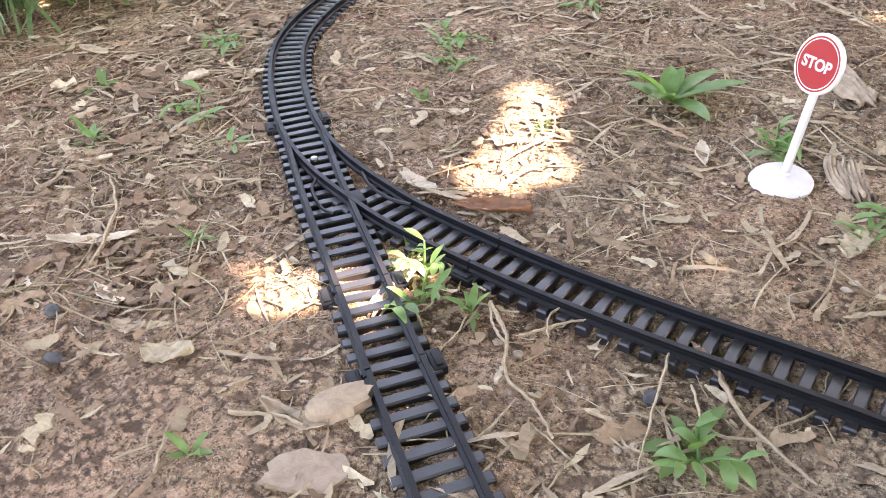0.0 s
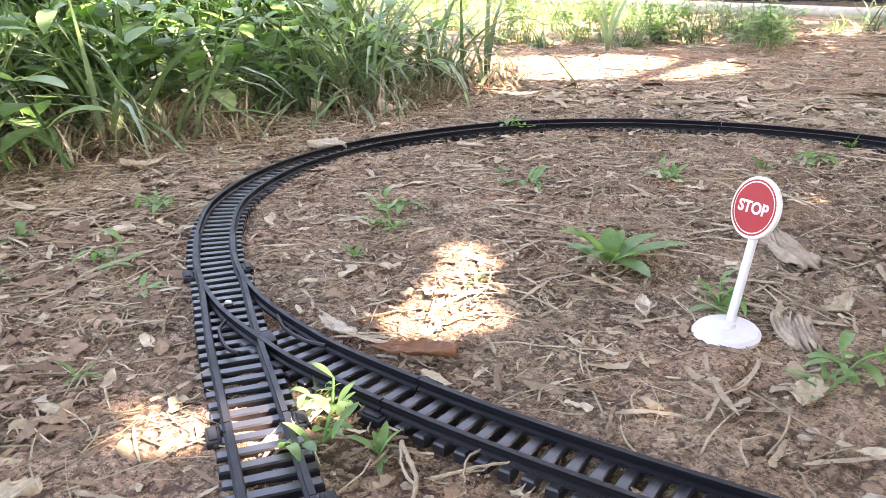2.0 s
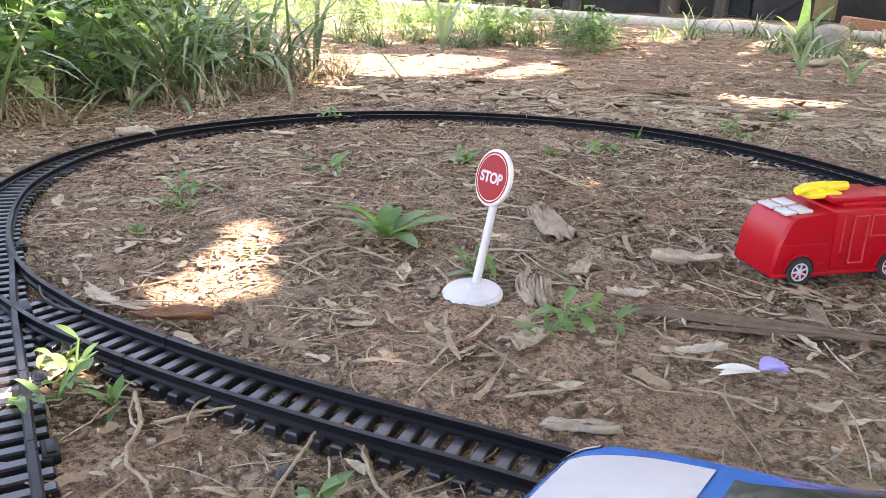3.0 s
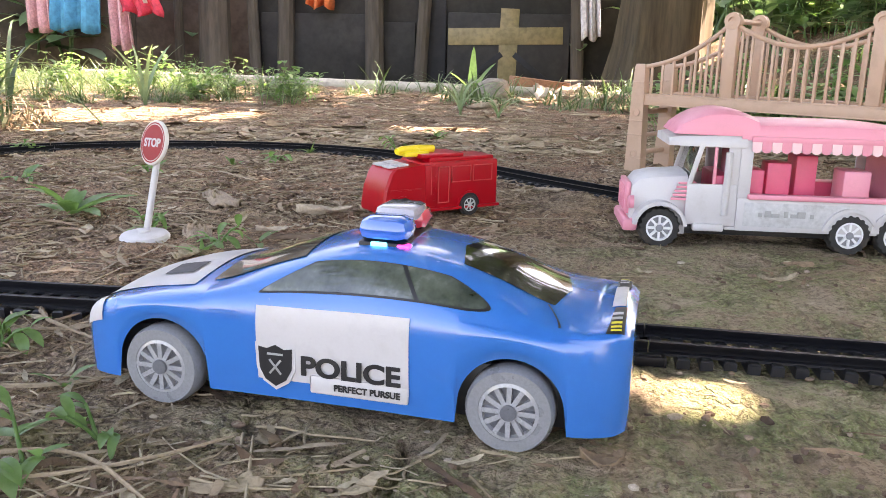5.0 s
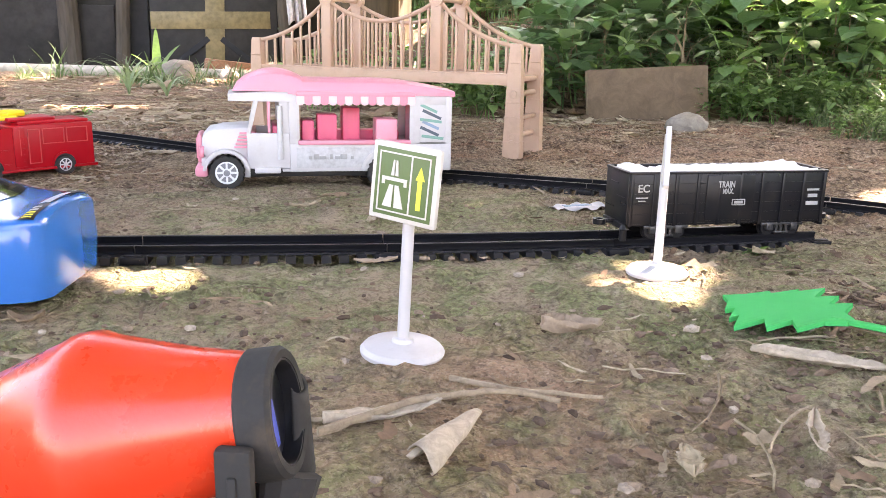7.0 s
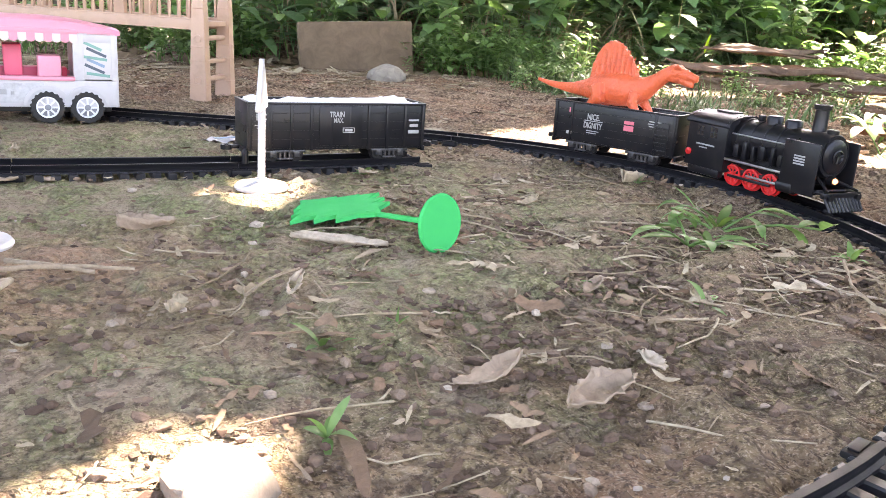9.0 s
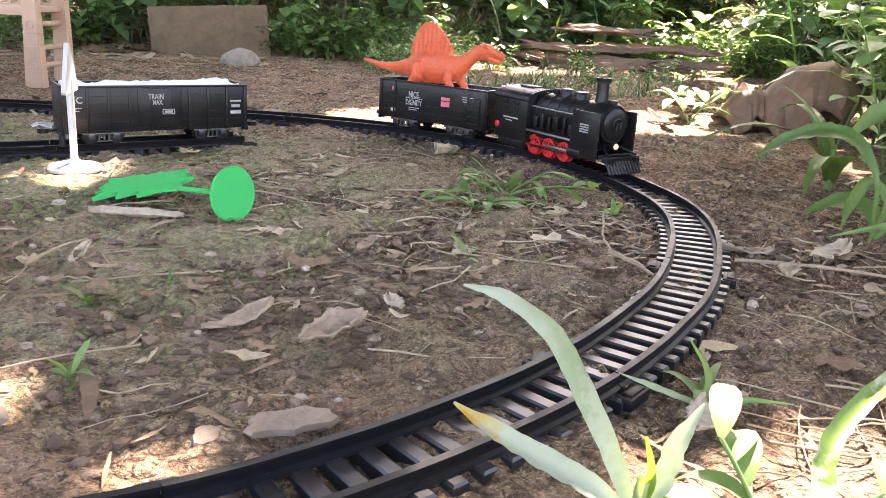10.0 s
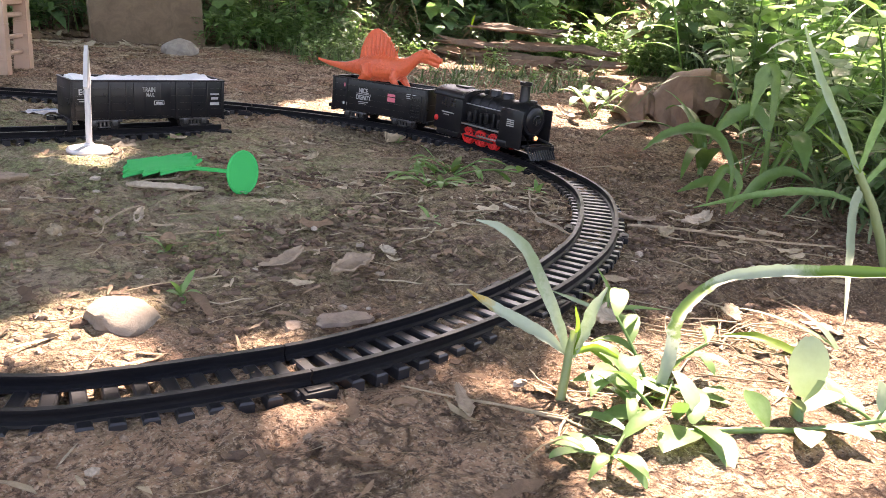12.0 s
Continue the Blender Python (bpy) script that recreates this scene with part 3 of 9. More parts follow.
    # crown: unseen low layer of leaves added to shade the yard, with gaps for sun
    rs = np.random.RandomState(5)
    gx, gy = np.meshgrid(np.arange(-1.7, 4.2, 0.034), np.arange(-1.0, 6.2, 0.034))
    at = np.concatenate([np.stack([gx.ravel() + s, gy.ravel() - s], -1) for s in (0, 0.011, 0.022)]) + rs.uniform(-0.014, 0.014, (3 * gx.size, 2))
    n = len(at)
    top = np.concatenate([at, np.repeat([1.35, 1.45, 1.55], gx.size)[:, None] + rs.uniform(0, 0.10, (n, 1))], -1)
    flat = top[:, :2] - top[:, 2:3] / SUN.z * np.array([[SUN.x, SUN.y]])
    keep = np.ones(n, bool)
    for cx, cy, rx, ry, a in SUNNY:
        c, s = math.cos(radians(a)), math.sin(radians(a))
        u, v = (flat[:, 0] - cx) * c + (flat[:, 1] - cy) * s, -(flat[:, 0] - cx) * s + (flat[:, 1] - cy) * c
        keep &= (u / (rx + 0.016)) ** 2 + (v / (ry + 0.016)) ** 2 > 1
    # crown thinned further over areas that need more sun or open sky
    thin = ((flat[:, 1] > 2.0) & ((flat[:, 0] < 0.6) | (flat[:, 0] > 1.7)) & (rs.rand(n) < 0.55)) | ((flat[:, 0] < -0.75) & (rs.rand(n) < 0.66)) | ((flat[:, 0] < -1.6) & (rs.rand(n) < 0.9)) | ((flat[:, 0] + 0.6 * flat[:, 1] > 2.08) & (flat[:, 1] > 1.15) & (rs.rand(n) < 0.93)) | ((flat[:, 0] > 1.12 + 0.3 * np.maximum(0, flat[:, 1] - 0.3)) & (flat[:, 1] < 0.52) & (rs.rand(n) < 0.80))
    thin |= (np.hypot(flat[:, 0] - 0.49, flat[:, 1] - 0.06) < 0.15) & (np.random.RandomState(8).rand(n) < 0.60)
    keep &= ~thin
    top = top[keep] - np.array([0.80, 4.75, float(gz(0.8, 4.75))])
    ang, ln, wd = rs.uniform(0, 2 * np.pi, len(top)), rs.uniform(0.055, 0.080, len(top)), rs.uniform(0.026, 0.036, len(top))
    tilt = rs.uniform(-0.25, 0.25, (len(top), 2))
    ux, uy = np.cos(ang), np.sin(ang)
    V, F = [], []
    for i, p in enumerate(top):
        for a, b in ((-0.5, 0), (-0.1, 1), (0.25, 0.8), (0.5, 0), (0.25, -0.8), (-0.1, -1)):
            dx, dy = ux[i] * a * ln[i] - uy[i] * b * wd[i], uy[i] * a * ln[i] + ux[i] * b * wd[i]
            V.append((p[0] + dx, p[1] + dy, p[2] + dx * tilt[i, 0] + dy * tilt[i, 1]))
        F.append(tuple(range(6 * i, 6 * i + 6)))
    me = bpy.data.meshes.new("crown")
    me.from_pydata(V, [], F)
    me.materials.append(SHADE_CROWN)
    part("crown", me, None, tree)


# holes cut in the unseen crown to place sun patches: x, y, two half widths, turn
SUNNY = [(0.30, 2.72, 0.14, 0.30, -15), (1.38, 0.22, 0.16, 0.10, 20), (1.75, 0.55, 0.20, 0.12, 0), (1.62, 1.18, 0.07, 0.04, 0), (-0.205, 0.737, 0.040, 0.018, 12), (-0.236, 0.805, 0.060, 0.020, 112), (-0.240, 0.586, 0.034, 0.020, -5), (-0.212, 0.633, 0.018, 0.006, 10), (-0.56, 1.74, 0.27, 0.16, 30), (-0.55, 1.43, 0.06, 0.018, 0),
         (-0.01, 1.65, 0.055, 0.025, -40), (0.08, 1.67, 0.04, 0.03, 0), (0.281, 0.586, 0.036, 0.020, -20), (0.556, 0.548, 0.046, 0.030, 45), (0.98, 0.715, 0.15, 0.090, -20), (1.22, 0.64, 0.17, 0.095, -12),
         (0.445, 0.222, 0.046, 0.026, 60), (0.685, 0.024, 0.135, 0.074, -8), (0.86, -0.05, 0.12, 0.05, -25), (0.124, 0.728, 0.006, 0.012, 0),
         (-0.25, 2.6, 0.3, 0.10, 0), (0.55, 2.3, 0.2, 0.1, 0), (-1.5, 2.6, 0.9, 0.5, 0), (-1.2, 1.3, 0.10, 0.25, 20), (-1.0, 1.75, 0.2, 0.12, 0), (-1.6, 1.0, 0.2, 0.2, 0), (2.0, 1.1, 0.2, 0.15, 0), (2.4, 2.4, 0.4, 0.3, 0)]
yard_wall()


def hanging(name, x, y, z_top, w, h, mat, label, seed):
    """Washing on the line: a thin folded cloth."""
    rng = random.Random(seed)
    n, k = 14, 10
    ph = rng.uniform(0, 6)
    front = [[(x - w / 2 + w * i / n + 0.01 * math.sin(j * 0.5 + ph), y + 0.025 * math.sin(i * 1.1 + ph) * (0.4 + j / k), z_top - h * j / k - 0.015 * math.sin(i * 0.7 + ph) * (j / k)) for i in range(n + 1)] for j in range(k + 1)]
    bm = fresh()
    ring_faces(bm, front, closed=False)
    ob = part(name, bm, mat)
    s = ob.modifiers.new("cloth", "SOLIDIFY")
    s.thickness = 0.006
    tagged(ob, label, "washing", "washing on the line")


hanging("hung_cloth", -2.42, 4.5, 0.75, 0.14, 0.58, CLOTH_P, "pink washing hanging on a line", 1)
hanging("hung_cloth", -2.22, 4.5, 0.75, 0.26, 0.58, CLOTH_B, "blue washing hanging on a line", 2)
hanging("hung_cloth", -1.98, 4.52, 0.75, 0.13, 0.66, CLOTH_P, "pink patterned washing hanging on a line", 3)
hanging("hung_cloth", -1.86, 4.5, 0.75, 0.22, 0.42, CLOTH_W, "white washing hanging on a line", 4)
hanging("hung_cloth", -1.84, 4.47, 0.36, 0.20, 0.10, CLOTH_R, "red hem of washing hanging on a line", 5)
hanging("hung_cloth", -1.02, 4.9, 0.75, 0.14, 0.42, CLOTH_O, "orange washing hanging by the shack", 6)
hanging("hung_cloth", 0.455, 4.88, 0.75, 0.10, 0.56, CLOTH_W, "white cloth hanging by the trunk", 7)
hanging("hung_cloth", -2.75, 4.5, 0.75, 0.22, 0.62, CLOTH_W, "white washing hanging on a line", 8)
o = part("washing_line", tube(fresh(), [(-4.2, 4.5, 0.80), (-2.4, 4.5, 0.75), (-0.9, 4.75, 0.76), (0.6, 4.9, 0.80)], 0.003, 5), POST)
tagged(o, "thin cord of a washing line", "cord")

plank = part("wooden_board", bx((-0.104, -0.009, -0.02), (0.104, 0.009, 0.088), 0.002), WOODBOARD)
plank.matrix_basis = pose(0.965, 1.472, 0, -6, -3.5, -6)
tagged(plank, "weathered wooden board standing on edge by the bushes", "board")


def boulder(name, x, y, r, squash, seed, mat, label, cat):
    bm = fresh()
    bmesh.ops.create_icosphere(bm, subdivisions=3, radius=1.0)
    for v in bm.verts:
        k = 1 + 0.22 * noise.noise(v.co * 1.6 + Vector((seed, 0, 0))) + 0.08 * noise.noise(v.co * 4 + Vector((0, seed, 0)))
        v.co = Vector((v.co.x * r * k, v.co.y * r * 0.8 * k, v.co.z * r * squash * k))
    o = part(name, bm, mat)
    o.matrix_basis = on(x, y, seed * 40, r * squash * 0.45)
    return tagged(o, label, cat)


boulder("stone", 0.960, 1.317, 0.036, 0.5, 1, STONE, "rounded grey stone by the board", "stone")
boulder("stone", 0.081, 2.562, 0.055, 0.75, 2, STONE, "rounded grey stone in the grass", "stone")
PALESTONE = dry("pale_stone", [(0.0, (0.22, 0.175, 0.135)), (1.0, (0.30, 0.245, 0.19))], 120.0)
boulder("stone", -0.333, 0.511, 0.0045, 0.6, 4, INKSTONE := dry("dark_stone", [(0.0, (0.05, 0.05, 0.055)), (1.0, (0.08, 0.08, 0.085))], 200.0), "small dark stone on the soil", "stone")
boulder("stone", -0.301, 0.490, 0.0045, 0.6, 5, INKSTONE, "small dark stone on the soil", "stone")
boulder("stone", -0.058, 0.610, 0.0045, 0.6, 6, INKSTONE, "small dark stone on the soil", "stone")

# ---- the toy railway: lines of the plan ----
LOOP = [(-0.1575, 0.5655), (-0.215, 0.609), (-0.278, 0.656), (-0.341, 0.706), (-0.385, 0.739), (-0.428, 0.779), (-0.470, 0.830), (-0.500, 0.895),
        (-0.514, 0.965), (-0.508, 1.045), (-0.483, 1.115), (-0.443, 1.185), (-0.390, 1.240), (-0.330, 1.280), (-0.260, 1.307), (-0.180, 1.322),
        (-0.100, 1.323), (-0.030, 1.308), (0.030, 1.284), (0.095, 1.243), (0.160, 1.190), (0.242, 1.122), (0.430, 0.985), (0.610, 0.858),
        (0.750, 0.768), (0.830, 0.695), (0.880, 0.620), (0.905, 0.545), (0.915, 0.465), (0.902, 0.385), (0.878, 0.318), (0.835, 0.263),
        (0.7615, 0.205), (0.700, 0.173), (0.644, 0.152), (0.595, 0.141), (0.553, 0.1355), (0.510, 0.134), (0.473, 0.1385), (0.4345, 0.146),
        (0.398, 0.160), (0.300, 0.228), (0.150, 0.339), (0.000, 0.450), (-0.1575, 0.5655)]
SIDING = [(-0.428, 0.779), (-0.385, 0.7395), (-0.349, 0.712), (-0.303, 0.687), (-0.251, 0.6695), (-0.213, 0.661), (-0.140, 0.6525), (-0.066, 0.6495),
          (0.030, 0.6500), (0.150, 0.645), (0.283, 0.640), (0.400, 0.636), (0.500, 0.636), (0.600, 0.638), (0.705, 0.641)]
GAUGE, RAIL_TOP = 0.0245, 0.0082


class Line:
    """A way along the ground, measured by its length."""

    def __init__(self, pts):
        self.p = np.array(spline(pts, 24))
        d = np.hypot(*np.diff(self.p, axis=0).T)
        self.s = np.concatenate([[0], np.cumsum(d)])
        self.length = self.s[-1]

    def at(self, s):
        x, y = np.interp(s, self.s, self.p[:, 0]), np.interp(s, self.s, self.p[:, 1])
        a, b = np.clip([s - 0.006, s + 0.006], 0, self.length)
        dx = np.interp(b, self.s, self.p[:, 0]) - np.interp(a, self.s, self.p[:, 0])
        dy = np.interp(b, self.s, self.p[:, 1]) - np.interp(a, self.s, self.p[:, 1])
        return float(x), float(y), math.atan2(dy, dx)

    def nearest(self, x, y):
        k = int(np.argmin(np.hypot(self.p[:, 0] - x, self.p[:, 1] - y)))
        return float(self.s[k])


loop, siding = Line(LOOP), Line(SIDING)


def rail_mesh(line, s0, s1, off, name, lift=0.0):
    prof = [(-0.0024, 0.0022), (0.0024, 0.0022), (0.0022, 0.0034), (0.0008, 0.0042), (0.0008, 0.0062), (0.0013, 0.0067), (0.0013, RAIL_TOP),
            (-0.0013, RAIL_TOP), (-0.0013, 0.0067), (-0.0008, 0.0062), (-0.0008, 0.0042), (-0.0022, 0.0034)]
    n = max(2, int((s1 - s0) / 0.008))
    rings = []
    for i in range(n + 1):
        x, y, a = line.at(s0 + (s1 - s0) * i / n)
        c, s = -math.sin(a), math.cos(a)
        z = float(gz(x, y)) + lift
        rings.append([(x + c * (off + u), y + s * (off + u), z + v) for u, v in prof])
    bm = fresh()
    ring_faces(bm, rings)
    return finish(bm, name, TRACK, 50)


def sleeper_mesh():
    bm = fresh()
    w, h, d = 0.019, 0.0030, 0.0029
    lo = [(-d, -w, -0.002), (d, -w, -0.002), (d, w, -0.002), (-d, w, -0.002)]
    mid = [(-d, -w, h - 0.0008), (d, -w, h - 0.0008), (d, w, h - 0.0008), (-d, w, h - 0.0008)]
    k = 0.0007
    top = [(-d + k, -w + k, h), (d - k, -w + k, h), (d - k, w - k, h), (-d + k, w - k, h)]
    ring_faces(bm, [lo, mid, top])
    return finish(bm, "sleeper", TIE, 20)


SLEEPER = sleeper_mesh()


def joiner_mesh():
    bm = fresh()
    for sgn in (1,):
        box(bm, (-0.0070, sgn * 0.0188 - 0.0036, -0.001), (0.0070, sgn * 0.0188 + 0.0030, 0.0036), 0.0007)
        box(bm, (-0.005, sgn * 0.0188 - 0.0018, 0.0034), (0.005, sgn * 0.0188 + 0.0018, 0.0044), 0.0004)
    return finish(bm, "joiner", TRACK)


JOINER = joiner_mesh()
PITCH = 0.0103


def lay_track(line, cuts, skip=None, lift=0.0):
    for s0, s1 in zip(cuts, cuts[1:]):
        x, y, a = line.at((s0 + s1) / 2)
        sec = thing("track_section", on(x, y, math.degrees(a)), "black plastic toy railway track section lying on the soil", "toy track", "toy railway track")
        for off in (-GAUGE / 2, GAUGE / 2):
            part("rail", rail_mesh(line, s0 + 0.0004, s1 - 0.0004, off, "rail", lift), None, sec, m=sec.matrix_basis.inverted())
        n = int((s1 - s0) / PITCH)
        for i in range(n):
            x, y, a = line.at(s0 + (i + 0.5) * (s1 - s0) / n)
            if skip and skip(x, y):
                continue
            part("sleeper", SLEEPER, None, sec, m=sec.matrix_basis.inverted() @ pose(x, y, float(gz(x, y)) + lift, 0, 0, math.degrees(a)))
        x, y, a = line.at(s1)
        if not (skip and skip(x, y)):
            for turn in (0, 180):
                part("joiner", JOINER, None, sec, m=sec.matrix_basis.inverted() @ pose(x, y, float(gz(x, y)) + lift, 0, 0, math.degrees(a) + turn))


s_e, s_b, s_c = loop.nearest(-0.208, 0.604), loop.nearest(0.785, 0.218), loop.nearest(0.50, 0.134)
LOOP_CUTS = [0.0, s_e] + list(np.linspace(s_e, s_b, 15))[1:] + list(np.linspace(s_b, s_c, 3))[1:] + list(np.linspace(s_c, loop.length, 5))[1:]
s_d, s_a = siding.nearest(-0.170, 0.655), siding.nearest(0.268, 0.633)
SIDING_CUTS = [0.02, s_d] + list(np.linspace(s_d, s_a, 3))[1:] + list(np.linspace(s_a, siding.length, 4))[1:]

# ---- toys: railway ----
FRAMEGREY = plastic("worn_frame_paint", (0.075, 0.075, 0.078), 0.3, 0.6, metal=0.6, dirty=0.6, dirt=(0.02, 0.02, 0.02))


def wheel_pair(bm, x, z, r, gauge=GAUGE, seg=18):
    for sgn in (-1, 1):
        y = sgn * gauge / 2
        cyl(bm, (x, y - 0.0016, z), (x, y + 0.0016, z), r, r, seg)
        cyl(bm, (x, y - sgn * 0.0022, z), (x, y - sgn * 0.0014, z), r + 0.0011, None, seg)
    cyl(bm, (x, -gauge / 2, z), (x, gauge / 2, z), 0.0012, None, 8)
    return bm


def bogie(parent, x):
    b = part("bogie", bx((x - 0.0145, -0.009, 0.0058), (x + 0.0145, 0.009, 0.0095), 0.0008), BLACK, parent)
    for dx in (-0.009, 0.009):
        part("wheelset", wheel_pair(fresh(), x + dx, 0.0052, 0.0052), BLACK, b)
    for sgn in (-1, 1):
        bm = fresh()
        y = sgn * 0.0148
        box(bm, (x - 0.0155, y - 0.0009, 0.0068), (x + 0.0155, y + 0.0009, 0.0088), 0.0004)
        for dx in (-0.009, 0.009):
            box(bm, (x + dx - 0.0025, y - 0.0013, 0.0035), (x + dx + 0.0025, y + 0.0013, 0.0085), 0.0005)
        for dx in (-0.0035, 0, 0.0035):
            cyl(bm, (x + dx, y, 0.0025), (x + dx, y, 0.0072), 0.0011, None, 8)
        box(bm, (x - 0.0055, y - 0.0011, 0.0016), (x + 0.0055, y + 0.0011, 0.0028), 0.0004)
        part("side_frame", bm, FRAMEGREY, b, "worn grey bogie side frame")
    return b


def coupler(parent, x, sgn):
    bm = fresh()
    box(bm, (min(x, x + sgn * 0.010), -0.0018, 0.0085), (max(x, x + sgn * 0.010), 0.0018, 0.0108), 0.0004)
    lathe(bm, [(0.0026, 0.0078), (0.0042, 0.0078), (0.0042, 0.0112), (0.0026, 0.0112)], 14, pose(x + sgn * 0.0115, 0, 0), True)
    part("coupler", bm, BLACK, parent)


def gondola(m, length, name, label, deep_ribs):
    """An open goods wagon: floor, four plank walls with posts, bogies, couplers. x ahead, z 0 at the rail tops."""
    w = thing(name, m, label, "toy wagon", "toy train wagons")
    h, half, zb, zt, th = length / 2, 0.0168, 0.0105, 0.0425, 0.0016
    part("floor", bx((-h, -half, zb - 0.0015), (h, half, zb + 0.0015), 0.0005), BLACK, w)
    part("underframe", bx((-h + 0.012, -0.006, 0.0085), (h - 0.012, 0.006, 0.0098), 0.0004), BLACK, w)
    for sgn in (-1, 1):
        bm = bx((-h, sgn * half - th / 2, zb), (h, sgn * half + th / 2, zt), 0.0003)
        s = part("side_wall", bm, BLACK, w)
        for k in range(1, 5):
            z = zb + (zt - zb) * k / 5
            part("plank_edge", bx((-h + 0.001, sgn * (half + 0.0009) - 0.0002, z - 0.0002), (h - 0.001, sgn * (half + 0.0009) + 0.0002, z + 0.0002)), BLACK, s)
        for k in range(deep_ribs + 1):
            x = -h + 0.0015 + (length - 0.003) * k / deep_ribs
            if 0.006 < abs(x) < 0.034 and length < 0.13:
                continue
            part("post", bx((x - 0.0011, sgn * (half + 0.0008) - 0.0009, zb - 0.0015), (x + 0.0011, sgn * (half + 0.0008) + 0.0009, zt), 0.0003), BLACK, s)
        part("top_rim", bx((-h - 0.0006, sgn * half - 0.0014, zt - 0.0002), (h + 0.0006, sgn * half + 0.0014, zt + 0.0014), 0.0004), BLACK, w)
        e = bx((sgn * h - th / 2, -half, zb), (sgn * h + th / 2, half, zt), 0.0003)
        for k, yy in ((1, 0.5), (2, -0.4), (3, 0.2)):
            box(e, (sgn * (h + 0.001) - 0.0003, yy * half - 0.006, zb + k * 0.008), (sgn * (h + 0.001) + 0.0003, yy * half + 0.006, zb + k * 0.008 + 0.0006))
        part("end_wall", e, BLACK, w)
        part("end_rim", bx((sgn * h - 0.0014, -half, zt - 0.0002), (sgn * h + 0.0014, half, zt + 0.0014), 0.0004), BLACK, w)
        part("buffer_beam", bx((sgn * (h + 0.0012) - 0.0012, -half + 0.001, 0.0065), (sgn * (h + 0.0012) + 0.0012, half - 0.001, 0.0105), 0.0005), BLACK, w)
        bogie(w, sgn * (h - 0.028))
        coupler(w, sgn * h, sgn)
    return w


def side_m(x, z, sgn, half=0.0168):
    """Where a print lies on a wagon's side: sgn 1 for its left side."""
    r = pose(0, 0, 0, 90, 0, 0 if sgn < 0 else 180)
    return pose(x, sgn * (half + 0.0011), z) @ r


def bars(parent, x, z, sgn, rows, mat=None, half=0.0168):
    """Print too small to read: short bars, rows of (dx, dz, width, height)."""
    bm = fresh()
    for dx, dz, w, h in rows:
        mm = side_m(x, z, sgn, half)
        box(bm, (dx - w / 2, dz - h / 2, 0), (dx + w / 2, dz + h / 2, 0.0003), 0, mm)
    part("print", bm, mat or PRINT, parent, "small pale printed lines")


def ride(line, s, length):
    """The pose of a vehicle of that length centred at s, its bogies on the rails."""
    xa, ya, _ = line.at(s - length * 0.33)
    xb, yb, _ = line.at(s + length * 0.33)
    a = math.degrees(math.atan2(yb - ya, xb - xa))
    return pose((xa + xb) / 2, (ya + yb) / 2, float(gz((xa + xb) / 2, (ya + yb) / 2)) + RAIL_TOP, 0, 0, a)


def snow_load(m, length):
    xs, ys = np.linspace(-length / 2, length / 2, 60), np.linspace(-0.0152, 0.0152, 14)
    bm = fresh()
    top = []
    for i, x in enumerate(xs):
        row = []
        for j, y in enumerate(ys):
            edge = min(1, (0.0152 - abs(y)) / 0.002, (length / 2 - abs(x)) / 0.003)
            z = 0.0395 + 0.0062 * max(0, edge) ** 0.5 * (0.75 + 0.4 * float(smooth_noise(x + 3, y, 0.014, 21))) + 0.0012 * float(smooth_noise(x, y, 0.003, 22)) * max(0, edge)
            row.append((x, y, z))
        top.append(row)
    ring_faces(bm, top, closed=False)
    box(bm, (-length / 2, -0.0152, 0.0122), (length / 2, 0.0152, 0.0394))
    ob = part("foam_load", bm, SNOW)
    ob.matrix_basis = m
    return tagged(ob, "lumpy white foam heaped in the open black wagon", "foam load")


